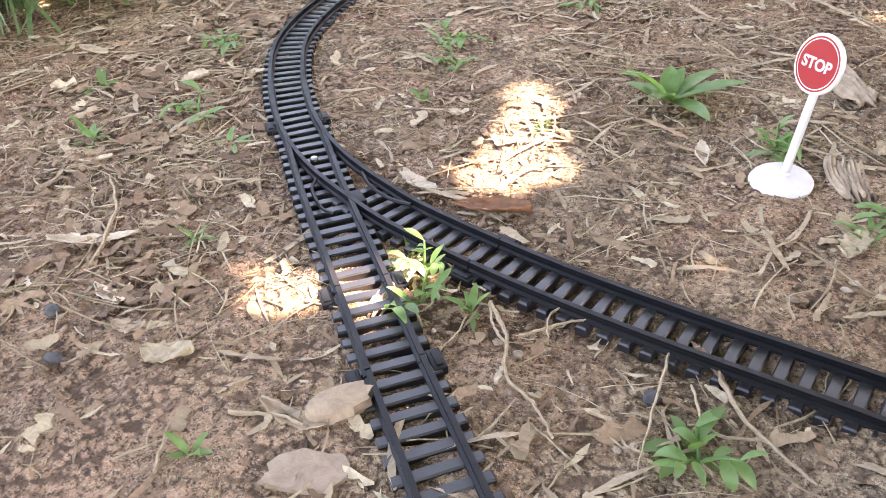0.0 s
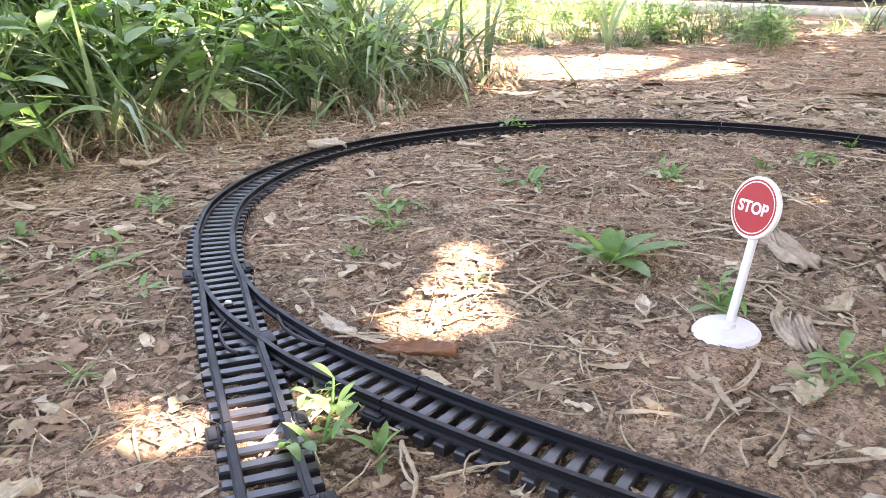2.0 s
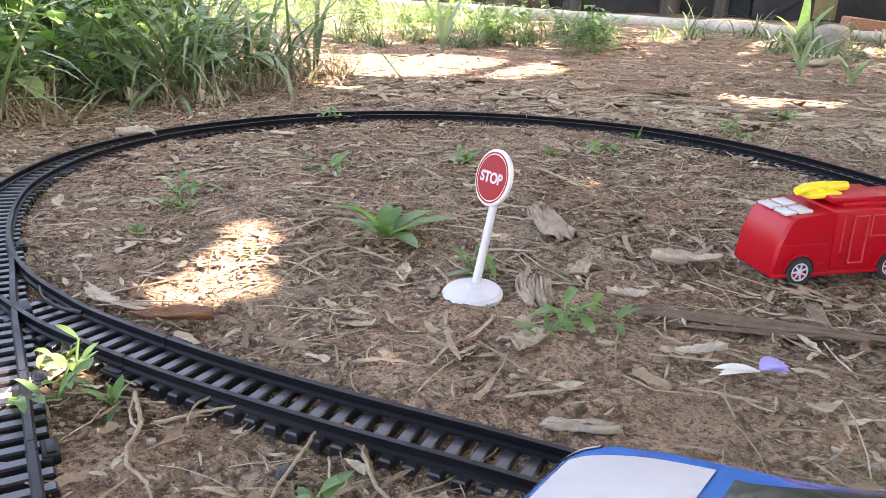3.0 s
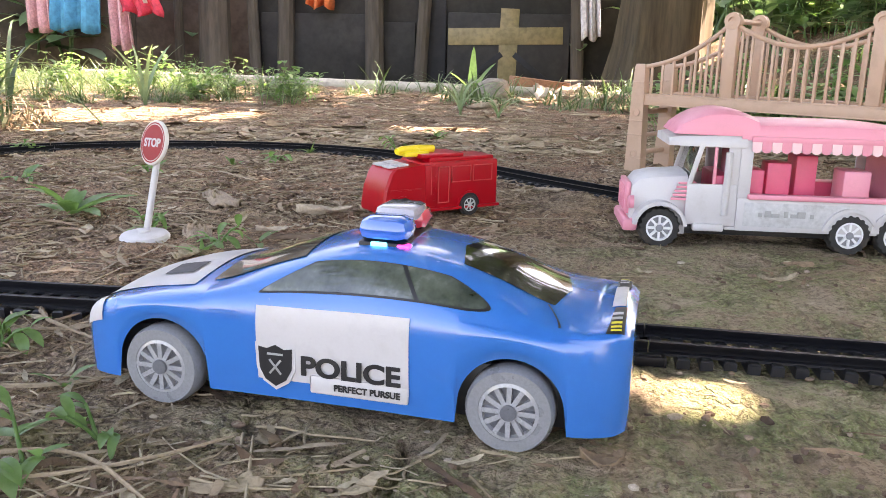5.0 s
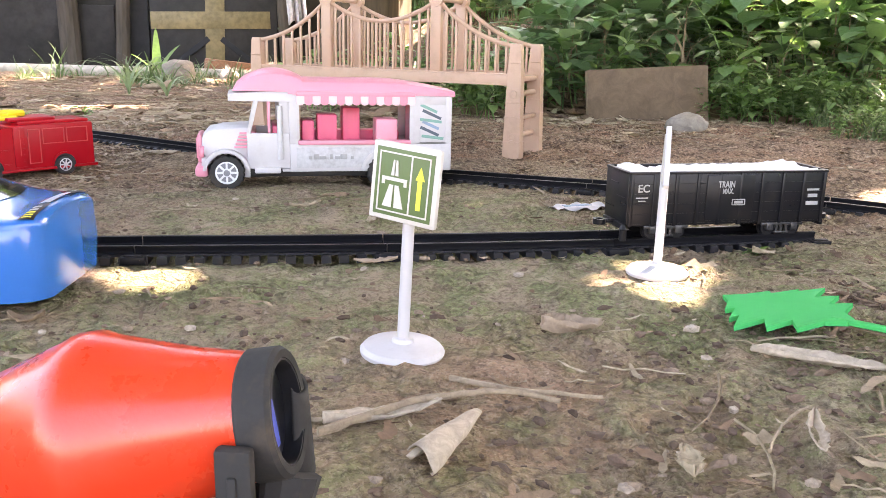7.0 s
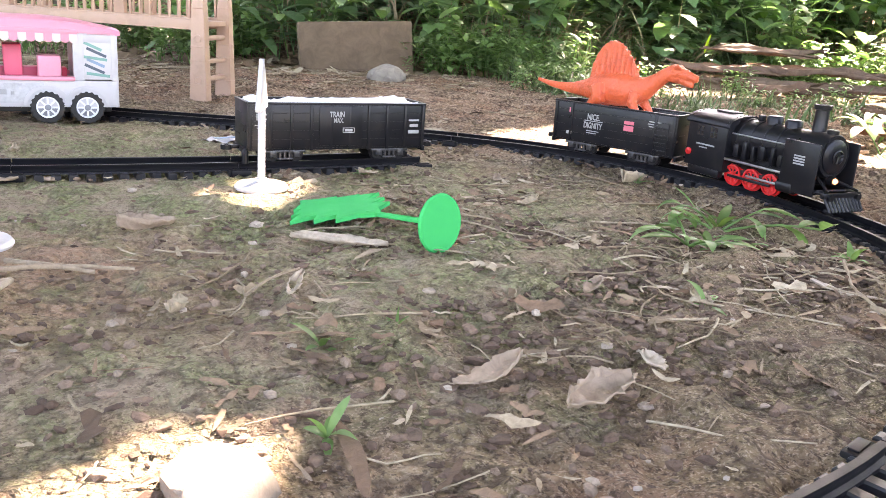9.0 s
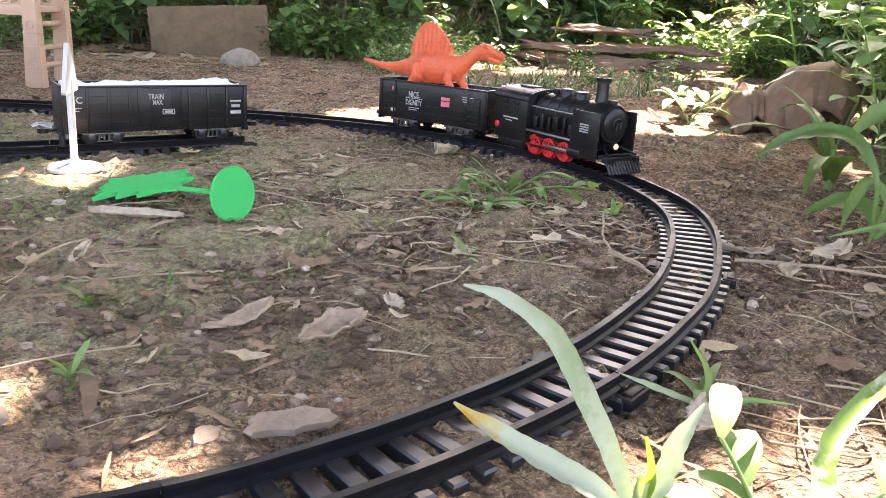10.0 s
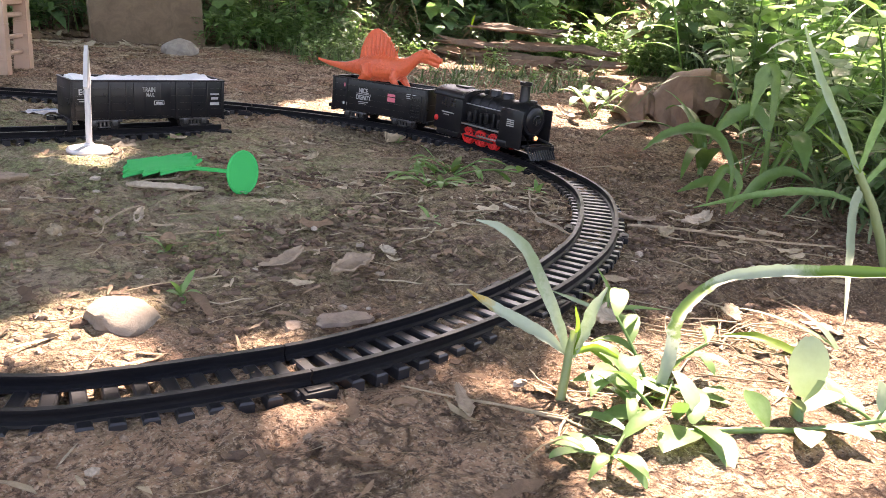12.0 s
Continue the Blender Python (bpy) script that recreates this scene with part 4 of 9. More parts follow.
def build_wagons():
    m = ride(siding, siding.nearest(0.6345, 0.639), 0.140)
    w = gondola(m, 0.140, "goods_wagon", "black open goods wagon filled with white foam, standing on a siding", 9)
    for sgn in (-1, 1):
        part("door_panel", bx((-0.017, sgn * 0.0178 - 0.0006, 0.012), (0.017, sgn * 0.0178 + 0.0006, 0.0415), 0.0004), BLACK, w)
        lettering("letters", "EC", 0.0050, side_m(sgn * 0.0605, 0.0335, sgn), PRINT, w)
        bars(w, sgn * 0.0615, 0.0275, sgn, [(0, 0, 0.008, 0.0007), (0, -0.002, 0.005, 0.0006)])
        lettering("letters", "TRAIN", 0.0042, side_m(sgn * 0.0035, 0.0355, sgn, 0.0175), PRINT, w, width=0.0115)
        lettering("letters", "MAX.", 0.0036, side_m(sgn * 0.0020, 0.0310, sgn, 0.0175), PRINT, w, width=0.0075)
        bars(w, sgn * -0.006, 0.022, sgn, [(0, 0, 0.009, 0.0005), (0, 0.0035, 0.009, 0.0005), (-0.0045, 0.0017, 0.0005, 0.0035), (0.0045, 0.0017, 0.0005, 0.0035), (0, 0.0017, 0.006, 0.0018)], half=0.0175)
        bars(w, sgn * -0.0605, 0.025, sgn, [(0, 0.006, 0.009, 0.0013), (0, 0.002, 0.007, 0.0022), (0, -0.003, 0.009, 0.0026)])
    part("lamp_post", lathe(fresh(), [(0.0024, 0.004), (0.0024, 0.011), (0.0028, 0.0115), (0.0012, 0.0145)], 10), BLACK, w, m=pose(-0.072, -0.0165, -0.004))
    snow_load(m, 0.136)

    s_w = TRAIN_S - 0.1395
    m2 = ride(loop, s_w, 0.116)
    w2 = gondola(m2, 0.116, "goods_wagon", "black hopper wagon carrying an orange dinosaur, coupled behind a toy locomotive", 7)
    for sgn in (-1, 1):
        x0 = 0.018 * sgn
        lettering("letters", "NICE.", 0.0052, side_m(x0, 0.0325, sgn), PRINT, w2, width=0.0120)
        lettering("letters", "DIGNITY", 0.0052, side_m(x0, 0.0252, sgn), PRINT, w2, width=0.0180)
        bars(w2, x0, 0.029, sgn, [(0, 0, 0.0185, 0.0006)])
        bars(w2, x0, 0.0195, sgn, [(0, 0.001, 0.012, 0.0007), (-0.001, -0.0008, 0.0095, 0.0007)])
        bars(w2, -x0 * 0.9, 0.030, sgn, [(0, 0.0022, 0.009, 0.0028), (0, -0.0024, 0.009, 0.0044)], PINKPRINT)
        bars(w2, x0 * 2.3, 0.036, sgn, [(0, 0, 0.003, 0.004)], PINKPRINT)
        bars(w2, -x0 * 2.2, 0.034, sgn, [(0, 0.002, 0.011, 0.0007), (-0.002, 0, 0.008, 0.0007), (0, -0.002, 0.010, 0.0007)])
        bars(w2, x0 * 2.3, 0.0165, sgn, [(0, 0, 0.005, 0.0028)])
        bm = fresh()
        for k in range(4):
            box(bm, (0.040, sgn * 0.0188 - 0.0004, 0.013 + k * 0.0062), (0.052, sgn * 0.0188 + 0.0004, 0.0142 + k * 0.0062), 0.0002)
        for x in (0.040, 0.052):
            box(bm, (x - 0.0006, sgn * 0.0188 - 0.0005, 0.011), (x + 0.0006, sgn * 0.0188 + 0.0005, 0.036), 0.0002)
        part("ladder", bm, BLACK, w2)
    pad = part("foam_pad", bx((-0.054, -0.0150, 0.0122), (0.054, 0.0150, 0.0372), 0.002), SNOW)
    pad.matrix_basis = m2
    tagged(pad, "white foam block packed inside the hopper wagon", "foam block")
    dinosaur(m2 @ pose(-0.008, 0, 0.0335) @ Matrix.Diagonal((0.95, 1.1, 1.2, 1)))


def dinosaur(m):
    """A sail-backed toy dinosaur on four bent legs, head forward."""
    bm = fresh()
    spine = [(-0.088, 0.020), (-0.070, 0.0175), (-0.050, 0.0165), (-0.034, 0.0175), (-0.018, 0.0190), (0.000, 0.0195), (0.016, 0.0200), (0.027, 0.0225), (0.036, 0.0275), (0.044, 0.0325), (0.050, 0.0345)]
    rad = [0.0012, 0.0022, 0.0038, 0.0062, 0.0098, 0.0112, 0.0100, 0.0080, 0.0058, 0.0050, 0.0046]
    P = spline([(x, 0, z, r) for (x, z), r in zip(spine, rad)], 5)
    rings = []
    for i, p in enumerate(P):
        a, b = P[max(i - 1, 0)], P[min(i + 1, len(P) - 1)]
        d = Vector((b[0] - a[0], 0, b[2] - a[2])).normalized()
        up = Vector((-d.z, 0, d.x))
        rings.append([Vector((p[0], 0, p[2])) + Vector((0, 1, 0)) * math.cos(t) * p[3] * 0.82 + up * math.sin(t) * p[3] * 1.06 for t in [2 * math.pi * k / 18 for k in range(18)]])
    ring_faces(bm, rings)
    # head: skull, upper and lower jaw
    for pts, rr in (([(0.046, 0, 0.0345), (0.053, 0, 0.0362), (0.060, 0, 0.0352), (0.068, 0, 0.0335), (0.0745, 0, 0.0322)], [0.0046, 0.0052, 0.0042, 0.0031, 0.0024]),
                    ([(0.050, 0, 0.0325), (0.058, 0, 0.0312), (0.066, 0, 0.0288), (0.071, 0, 0.0278)], [0.0040, 0.0030, 0.0023, 0.0017])):
        tube(bm, pts, rr, 12, 0.8)
    for sgn in (-1, 1):
        tube(bm, [(0.0535, sgn * 0.0032, 0.0388), (0.0565, sgn * 0.0036, 0.0392), (0.0600, sgn * 0.0026, 0.0378)], [0.0012, 0.0017, 0.0008], 8)
        # hind leg and foot
        tube(bm, [(-0.016, sgn * 0.0070, 0.0190), (-0.012, sgn * 0.0110, 0.0125), (-0.020, sgn * 0.0115, 0.0065), (-0.0165, sgn * 0.0115, 0.0015)], [0.0078, 0.0064, 0.0036, 0.0030], 12)
        tube(bm, [(-0.019, sgn * 0.0115, 0.0014), (-0.011, sgn * 0.0122, 0.0013), (-0.006, sgn * 0.0128, 0.0008)], [0.0030, 0.0031, 0.0016], 10)
        # fore leg and hand
        tube(bm, [(0.022, sgn * 0.0060, 0.0180), (0.021, sgn * 0.0098, 0.0120), (0.027, sgn * 0.0105, 0.0065), (0.030, sgn * 0.0105, 0.0014)], [0.0058, 0.0044, 0.0029, 0.0024], 12)
        for da in (-0.003, 0.0, 0.003):
            tube(bm, [(0.029, sgn * 0.0105, 0.0013), (0.0355, sgn * 0.0105 + da, 0.0008)], [0.0018, 0.0007], 8)
    # sail: a thick ribbed fin with a scalloped rim
    outline = []
    for k in range(29):
        u = k / 28
        x = -0.030 + 0.054 * u
        z = 0.026 + 0.0265 * math.sin(math.pi * min(1, u * 1.06) ** 0.8) ** 0.75 + 0.0009 * (k % 2)
        outline.append((x, z))
    outline += [(0.026, 0.017), (-0.032, 0.016)]
    prism(bm, outline, 0.0030, Matrix.Translation((0, 0.0015, 0)) @ FACE)
    for k in range(9):
        x = -0.024 + 0.0052 * k
        top = 0.028 + 0.0225 * math.sin(math.pi * (k + 0.7) / 10.2) ** 0.7
        for sgn in (-1, 1):
            tube(bm, [(x * 0.9, sgn * 0.0030, 0.025), (x, sgn * 0.0017, top)], [0.0011, 0.0004], 6)
    me = finish(bm, "toy_dinosaur", DINO)
    ob = new("toy_dinosaur", me)
    ob.matrix_basis = m
    r = ob.modifiers.new("fuse", "REMESH")
    r.mode, r.voxel_size, r.use_smooth_shade = "VOXEL", 0.0007, True
    s = ob.modifiers.new("soften", "SMOOTH")
    s.factor, s.iterations = 0.5, 3
    return tagged(ob, "orange rubber toy dinosaur with a tall back sail", "toy dinosaur")


def locomotive(m):
    L = thing("toy_locomotive", m, "black plastic toy steam locomotive with red wheels and a lit headlamp", "toy locomotive")
    part("frame", bx((-0.056, -0.0135, 0.0085), (0.062, 0.0135, 0.0125), 0.0008), BLACK, L)
    part("running_board", bx((-0.018, -0.0185, 0.0185), (0.052, 0.0185, 0.0198), 0.0004), BLACK, L)
    # boiler with bands, smokebox front
    Rx = pose(0, 0, 0, 0, 90, 0)
    zc, r = 0.0345, 0.0148
    b = part("boiler", lathe(fresh(), [(r, -0.020), (r, 0.040), (r * 1.035, 0.0405), (r * 1.035, 0.060), (r * 0.97, 0.0615)], 32, pose(0, 0, zc) @ Rx), BLACK, L)
    for x in (-0.012, 0.000, 0.012, 0.024):
        part("boiler_band", lathe(fresh(), [(r + 0.0004, x - 0.0006), (r + 0.0007, x - 0.0003), (r + 0.0007, x + 0.0003), (r + 0.0004, x + 0.0006)], 32, pose(0, 0, zc) @ Rx), BLACK, b)
    part("smokebox_door", lathe(fresh(), [(0.0118, 0.0610), (0.0118, 0.0622), (0.0106, 0.0630), (0.0060, 0.0640), (0.0001, 0.0643)], 28, pose(0, 0, zc) @ Rx), BLACK, b)
    bm = lathe(fresh(), [(0.0044, 0.0638), (0.0052, 0.0650), (0.0044, 0.0654), (0.0036, 0.0640)], 18, pose(0, 0, zc) @ Rx, True)
    for k in range(3):
        t = 2 * math.pi * k / 3 + 0.4
        tube(bm, [(0.0648, 0, zc), (0.0648, 0.0046 * math.cos(t), zc + 0.0046 * math.sin(t))], 0.0006, 6)
    part("door_wheel", bm, BLACK, b)
    bm = fresh()
    for k in range(14):
        t = 2 * math.pi * k / 14
        p = Vector((0.0612, 0.0134 * math.cos(t), zc + 0.0134 * math.sin(t)))
        lathe(bm, [(0.0008, 0), (0.0007, 0.0006), (0.0002, 0.0008)], 6, Matrix.Translation(p) @ Rx)
    part("rivets", bm, BLACK, b)
    part("belly", bx((-0.016, -0.012, 0.0125), (0.050, 0.012, 0.0270), 0.002), BLACK, L)
    part("chimney", lathe(fresh(), [(0.0062, 0.046), (0.0048, 0.0495), (0.0046, 0.0640), (0.0058, 0.0645), (0.0060, 0.0675), (0.0042, 0.0675), (0.0036, 0.0600)], 22, pose(0.0455, 0, 0)), BLACK, L)
    for x, rr, hh in ((0.024, 0.0062, 0.0545), (0.007, 0.0060, 0.0550)):
        part("dome", lathe(fresh(), [(rr * 1.15, 0.046), (rr, 0.0485), (rr, hh - 0.0022), (rr * 0.8, hh - 0.0004), (rr * 0.3, hh + 0.0002), (0.0001, hh + 0.0003)], 22, pose(x, 0, 0)), BLACK, L)
    part("whistle", bx((-0.0075, -0.002, 0.048), (-0.0030, 0.002, 0.0535), 0.0008), BLACK, L)
    part("front_lamp_bracket", lathe(fresh(), [(0.0040, 0.048), (0.0040, 0.0515), (0.0030, 0.0522)], 16, pose(0.0570, 0, 0)), BLACK, L)
    # handrail and pipes along the boiler
    for sgn in (-1, 1):
        part("handrail", tube(fresh(), [(-0.016, sgn * 0.0160, 0.0385), (0.044, sgn * 0.0160, 0.0385)], 0.0006, 6), STEEL, L, "worn steel handrail")
        part("board_edge", bx((-0.018, sgn * 0.0188 - 0.0004, 0.0183), (0.052, sgn * 0.0188 + 0.0004, 0.0200), 0.0002), STEEL, L, "worn bright edge")
        for x, w, z0, z1 in ((-0.010, 0.005, 0.022, 0.031), (-0.002, 0.004, 0.021, 0.034), (0.006, 0.003, 0.021, 0.032), (0.014, 0.006, 0.0235, 0.0335), (0.024, 0.003, 0.021, 0.034), (0.031, 0.004, 0.022, 0.030)):
            part("side_fitting", bx((x - w / 2, sgn * 0.0145 - 0.0025, z0), (x + w / 2, sgn * 0.0145 + 0.0025, z1), 0.0007), BLACK, L)
        # smoke deflector with its plate
        d = part("deflector", bx((0.036, sgn * 0.0192 - 0.0008, 0.0080), (0.0655, sgn * 0.0192 + 0.0008, 0.0435), 0.0007), BLACK, L)
        bm = fresh()
        for k in range(4):
            z = 0.0330 - k * 0.0018
            box(bm, (0.046, sgn * 0.0203 - 0.0002, z), (0.055, sgn * 0.0203 + 0.0002, z + 0.0010))
        part("plate", bm, PRINT, d, "pale printed bars")
        # cylinder block, rods and driving wheels
        part("cylinder", lathe(fresh(), [(0.0040, 0.034), (0.0048, 0.0345), (0.0048, 0.0475), (0.0040, 0.048)], 18, pose(0, sgn * 0.0160, 0.0105) @ Rx), BLACK, L)
        for x in (-0.012, 0.006, 0.024):
            wm = pose(x, sgn * 0.0122, 0.0078) @ pose(0, 0, 0, 90 if sgn < 0 else -90)
            wh = part("driving_wheel", lathe(fresh(), [(0.0088, -0.0018), (0.0088, -0.0008), (0.0078, -0.0006), (0.0078, 0.0022), (0.0066, 0.0024), (0.0064, 0.0012), (0.0026, 0.0012), (0.0024, 0.0032), (0.0001, 0.0032)], 26, wm), REDWHEEL, L, "red spoked driving wheel")
            bm = fresh()
            for k in range(8):
                t = 2 * math.pi * k / 8
                tube(bm, [wm @ Vector((0.0022 * math.cos(t), 0.0022 * math.sin(t), 0.0017)), wm @ Vector((0.0067 * math.cos(t), 0.0067 * math.sin(t), 0.0017))], 0.0006, 5)
            part("spokes", bm, REDWHEEL, wh)
        part("side_rod", bx((-0.0145, sgn * 0.0163 - 0.0006, 0.0062), (0.0265, sgn * 0.0163 + 0.0006, 0.0082), 0.0004), BLACK, L)
        part("main_rod", bx((0.004, sgn * 0.0176 - 0.0005, 0.0094), (0.036, sgn * 0.0176 + 0.0005, 0.0110), 0.0003), STEEL, L)
    # cab with an arched roof
    cx0, cx1, hw = -0.0585, -0.0175, 0.0186
    for sgn in (-1, 1):
        cs = part("cab_side", bx((cx0, sgn * hw - 0.0010, 0.0085), (cx1, sgn * hw + 0.0010, 0.0445), 0.0004), BLACK, L)
        for x in (-0.045, -0.031):
            bm = fresh()
            for ix in (0, 1):
                for iz in (0, 1):
                    box(bm, (x + ix * 0.0040 - 0.0037, sgn * (hw + 0.0009) - 0.0003, 0.0325 + iz * 0.0042), (x + ix * 0.0040 - 0.0007, sgn * (hw + 0.0009) + 0.0003, 0.0360 + iz * 0.0042))
            part("window", bm, DARKGLASS, cs, "four small dark panes")
        bars(L, -0.038, 0.0255, sgn, [(0, 0.0006, 0.019, 0.0011), (-0.002, -0.0018, 0.008, 0.0008)], half=0.0187)
        part("cab_step", bx((cx0 + 0.004, sgn * 0.0165 - 0.0025, 0.0030), (cx1 - 0.004, sgn * 0.0165 + 0.0025, 0.0090), 0.0006), BLACK, L)
        part("switch_button", lathe(fresh(), [(0.0028, 0), (0.0028, 0.0014), (0.0020, 0.0020), (0.0001, 0.0021)], 14, pose(cx0 + 0.0035, sgn * (hw + 0.0006), 0.0185) @ pose(0, 0, 0, 90 if sgn < 0 else -90)), REDWHEEL, L, "small red button")
    part("cab_front", bx((cx1 - 0.0012, -hw, 0.0085), (cx1, hw, 0.0470), 0.0003), BLACK, L)
    part("cab_rear", bx((cx0, -hw, 0.0085), (cx0 + 0.0012, hw, 0.0470), 0.0003), BLACK, L)
    arc = [(math.sin(t) * 0.0205, 0.0425 + 0.0085 * math.cos(t)) for t in np.linspace(-math.pi / 2, math.pi / 2, 17)]
    inner = [(y * 0.94, z - 0.0016) for y, z in arc[::-1]]
    bm = fresh()
    ring_faces(bm, [[(x, y, z) for y, z in arc + inner] for x in (cx0 - 0.0025, cx1 + 0.0020)])
    roof = part("cab_roof", bm, BLACK, L)
    part("roof_hatch", bx((-0.046, -0.0055, 0.0500), (-0.029, 0.0055, 0.0522), 0.0006), BLACK, roof)
    bm = fresh()
    for x in (cx0 + 0.001, cx1 - 0.001):
        for k in range(1, 16):
            y, z = arc[k]
            lathe(bm, [(0.0006, 0), (0.0005, 0.0004), (0.0001, 0.0005)], 6, pose(x, y, z))
    part("rivets", bm, BLACK, roof)
    # pilot, buffer beam, headlamp
    part("front_deck", bx((0.050, -0.0175, 0.0105), (0.0735, 0.0175, 0.0125), 0.0006), BLACK, L)
    pilot = part("pilot", bx((0.0700, -0.0180, 0.0085), (0.0740, 0.0180, 0.0125), 0.0006), BLACK, L)
    part("pilot_foot", bx((0.0735, -0.0165, -0.0002), (0.0785, 0.0165, 0.0018), 0.0006), BLACK, pilot)
    for k in range(11):
        y = -0.0165 + 0.0033 * k
        part("pilot_bar", tube(fresh(), [(0.0720, y, 0.0105), (0.0800 - 0.10 * abs(y), y * 0.95, 0.0005)], 0.0010, 6), BLACK, pilot)
    for sgn in (-1, 1):
        part("front_brace", tube(fresh(), [(0.053, sgn * 0.004, 0.0205), (0.0735, sgn * 0.015, 0.0130)], 0.0010, 6), BLACK, L)
        part("deck_brace", tube(fresh(), [(0.066, sgn * 0.0165, 0.0125), (0.0735, 0, 0.0140)], 0.0008, 6), BLACK, L)
        bm = fresh()
        cyl(bm, (0.0715, sgn * 0.0135, 0.0095), (0.0765, sgn * 0.0135, 0.0095), 0.0017, 0.0022, 12)
        part("buffer", bm, BLACK, L)
    hl = part("headlamp", lathe(fresh(), [(0.0030, 0.0600), (0.0034, 0.0625), (0.0030, 0.0655)], 16, pose(0, 0, 0.0185) @ Rx), BLACK, L)
    part("bulb", lathe(fresh(), [(0.0022, 0.0645), (0.0020, 0.0662), (0.0011, 0.0674), (0.0001, 0.0677)], 14, pose(0, 0, 0.0185) @ Rx), LAMP, hl, "glowing warm bulb")
    coupler(L, -0.056, -1)
    return L


TRAIN_S = loop.nearest(0.908, 0.405) - 0.066
build_wagons()
locomotive(ride(loop, TRAIN_S - 0.003, 0.12))

# ---- toys: road ----
def tyre_wheel(parent, x, y, z, r, w, out, tyre_mat, rim_mat, spokes=8, rim_r=0.66, name="wheel", lugs=0, gaps=None):
    """A wheel on an axle along y; out is 1 or -1, the side that its face looks to."""
    wm = pose(x, y, z) @ pose(0, 0, 0, -90 * out)
    h = w / 2
    bm = lathe(fresh(), [(r * rim_r, -h), (r * 0.93, -h), (r, -h * 0.6), (r, h * 0.6), (r * 0.93, h), (r * rim_r * 1.03, h), (r * rim_r, h * 0.8)], 4 * lugs if lugs else 36, None, True)
    for v in bm.verts:
        if lugs and math.hypot(v.co.x, v.co.y) > r * 0.9:
            turn = (math.atan2(v.co.y, v.co.x) / (2 * math.pi) * lugs + 0.1 + (0.5 if v.co.z > 0 else 0)) % 1
            v.co = Vector((v.co.x, v.co.y, v.co.z)) * (1.0 if turn < 0.5 else 0.945)
    bmesh.ops.transform(bm, matrix=wm, verts=bm.verts)
    wh = part(name, bm, tyre_mat, parent)
    rr = r * rim_r
    bm = lathe(fresh(), [(rr, -h * 0.9), (rr * 1.02, h * 0.95), (rr * 0.90, h * 1.02), (rr * 0.86, h * 0.55), (rr * 0.34, h * 0.55), (rr * 0.30, h * 1.0), (rr * 0.12, h * 1.15), (0.0001, h * 1.15)], 32, wm)
    for k in range(spokes):
        t = 360 * k / spokes
        box(bm, (rr * 0.25, -rr * 0.085, h * 0.5), (rr * 0.92, rr * 0.085, h * 0.98), 0, wm @ pose(0, 0, 0, 0, 0, t))
    part("rim", bm, rim_mat, wh)
    # darker ring that paints shade into the gaps between spokes, and a grey hub
    if gaps:
        part("rim_gap_shade", lathe(fresh(), [(rr * 0.87, h * 0.50), (rr * 0.87, h * 0.62), (rr * 0.40, h * 0.62), (rr * 0.40, h * 0.50)], 32, wm, True), gaps, wh, "darker ring painting shade between the spokes")
        part("hub", lathe(fresh(), [(rr * 0.30, h * 0.9), (rr * 0.27, h * 1.16), (rr * 0.16, h * 1.19), (0.0001, h * 1.17)], 20, wm), gaps, wh, "dull grey hub")
    return wh


CAR = np.array([  # x, sill half width, belt height, belt half width, roof-edge height, roof-edge half width, top height
    (-0.1085, 0.027, 0.0365, 0.0300, 0.0445, 0.0270, 0.0472), (-0.1040, 0.034, 0.0400, 0.0350, 0.0468, 0.0305, 0.0494), (-0.094, 0.0385, 0.0422, 0.0395, 0.0462, 0.0325, 0.0480),
    (-0.078, 0.0400, 0.0445, 0.0415, 0.0490, 0.0300, 0.0515), (-0.058, 0.0400, 0.0462, 0.0415, 0.0560, 0.0285, 0.0590), (-0.038, 0.0395, 0.0468, 0.0405, 0.0612, 0.0282, 0.0645),
    (-0.015, 0.0390, 0.0465, 0.0395, 0.0632, 0.0282, 0.0670), (0.006, 0.0390, 0.0460, 0.0395, 0.0613, 0.0282, 0.0652), (0.026, 0.0390, 0.0455, 0.0398, 0.0558, 0.0290, 0.0595),
    (0.046, 0.0395, 0.0448, 0.0405, 0.0490, 0.0310, 0.0525), (0.060, 0.0400, 0.0438, 0.0410, 0.0468, 0.0320, 0.0498), (0.080, 0.0400, 0.0412, 0.0405, 0.0436, 0.0310, 0.0462),
    (0.096, 0.0385, 0.0368, 0.0380, 0.0392, 0.0285, 0.0412), (0.1040, 0.0345, 0.0322, 0.0340, 0.0345, 0.0250, 0.0358), (0.1085, 0.0260, 0.0268, 0.0260, 0.0288, 0.0195, 0.0296)])


CAR = np.array(spline([tuple(r) for r in CAR], 12))


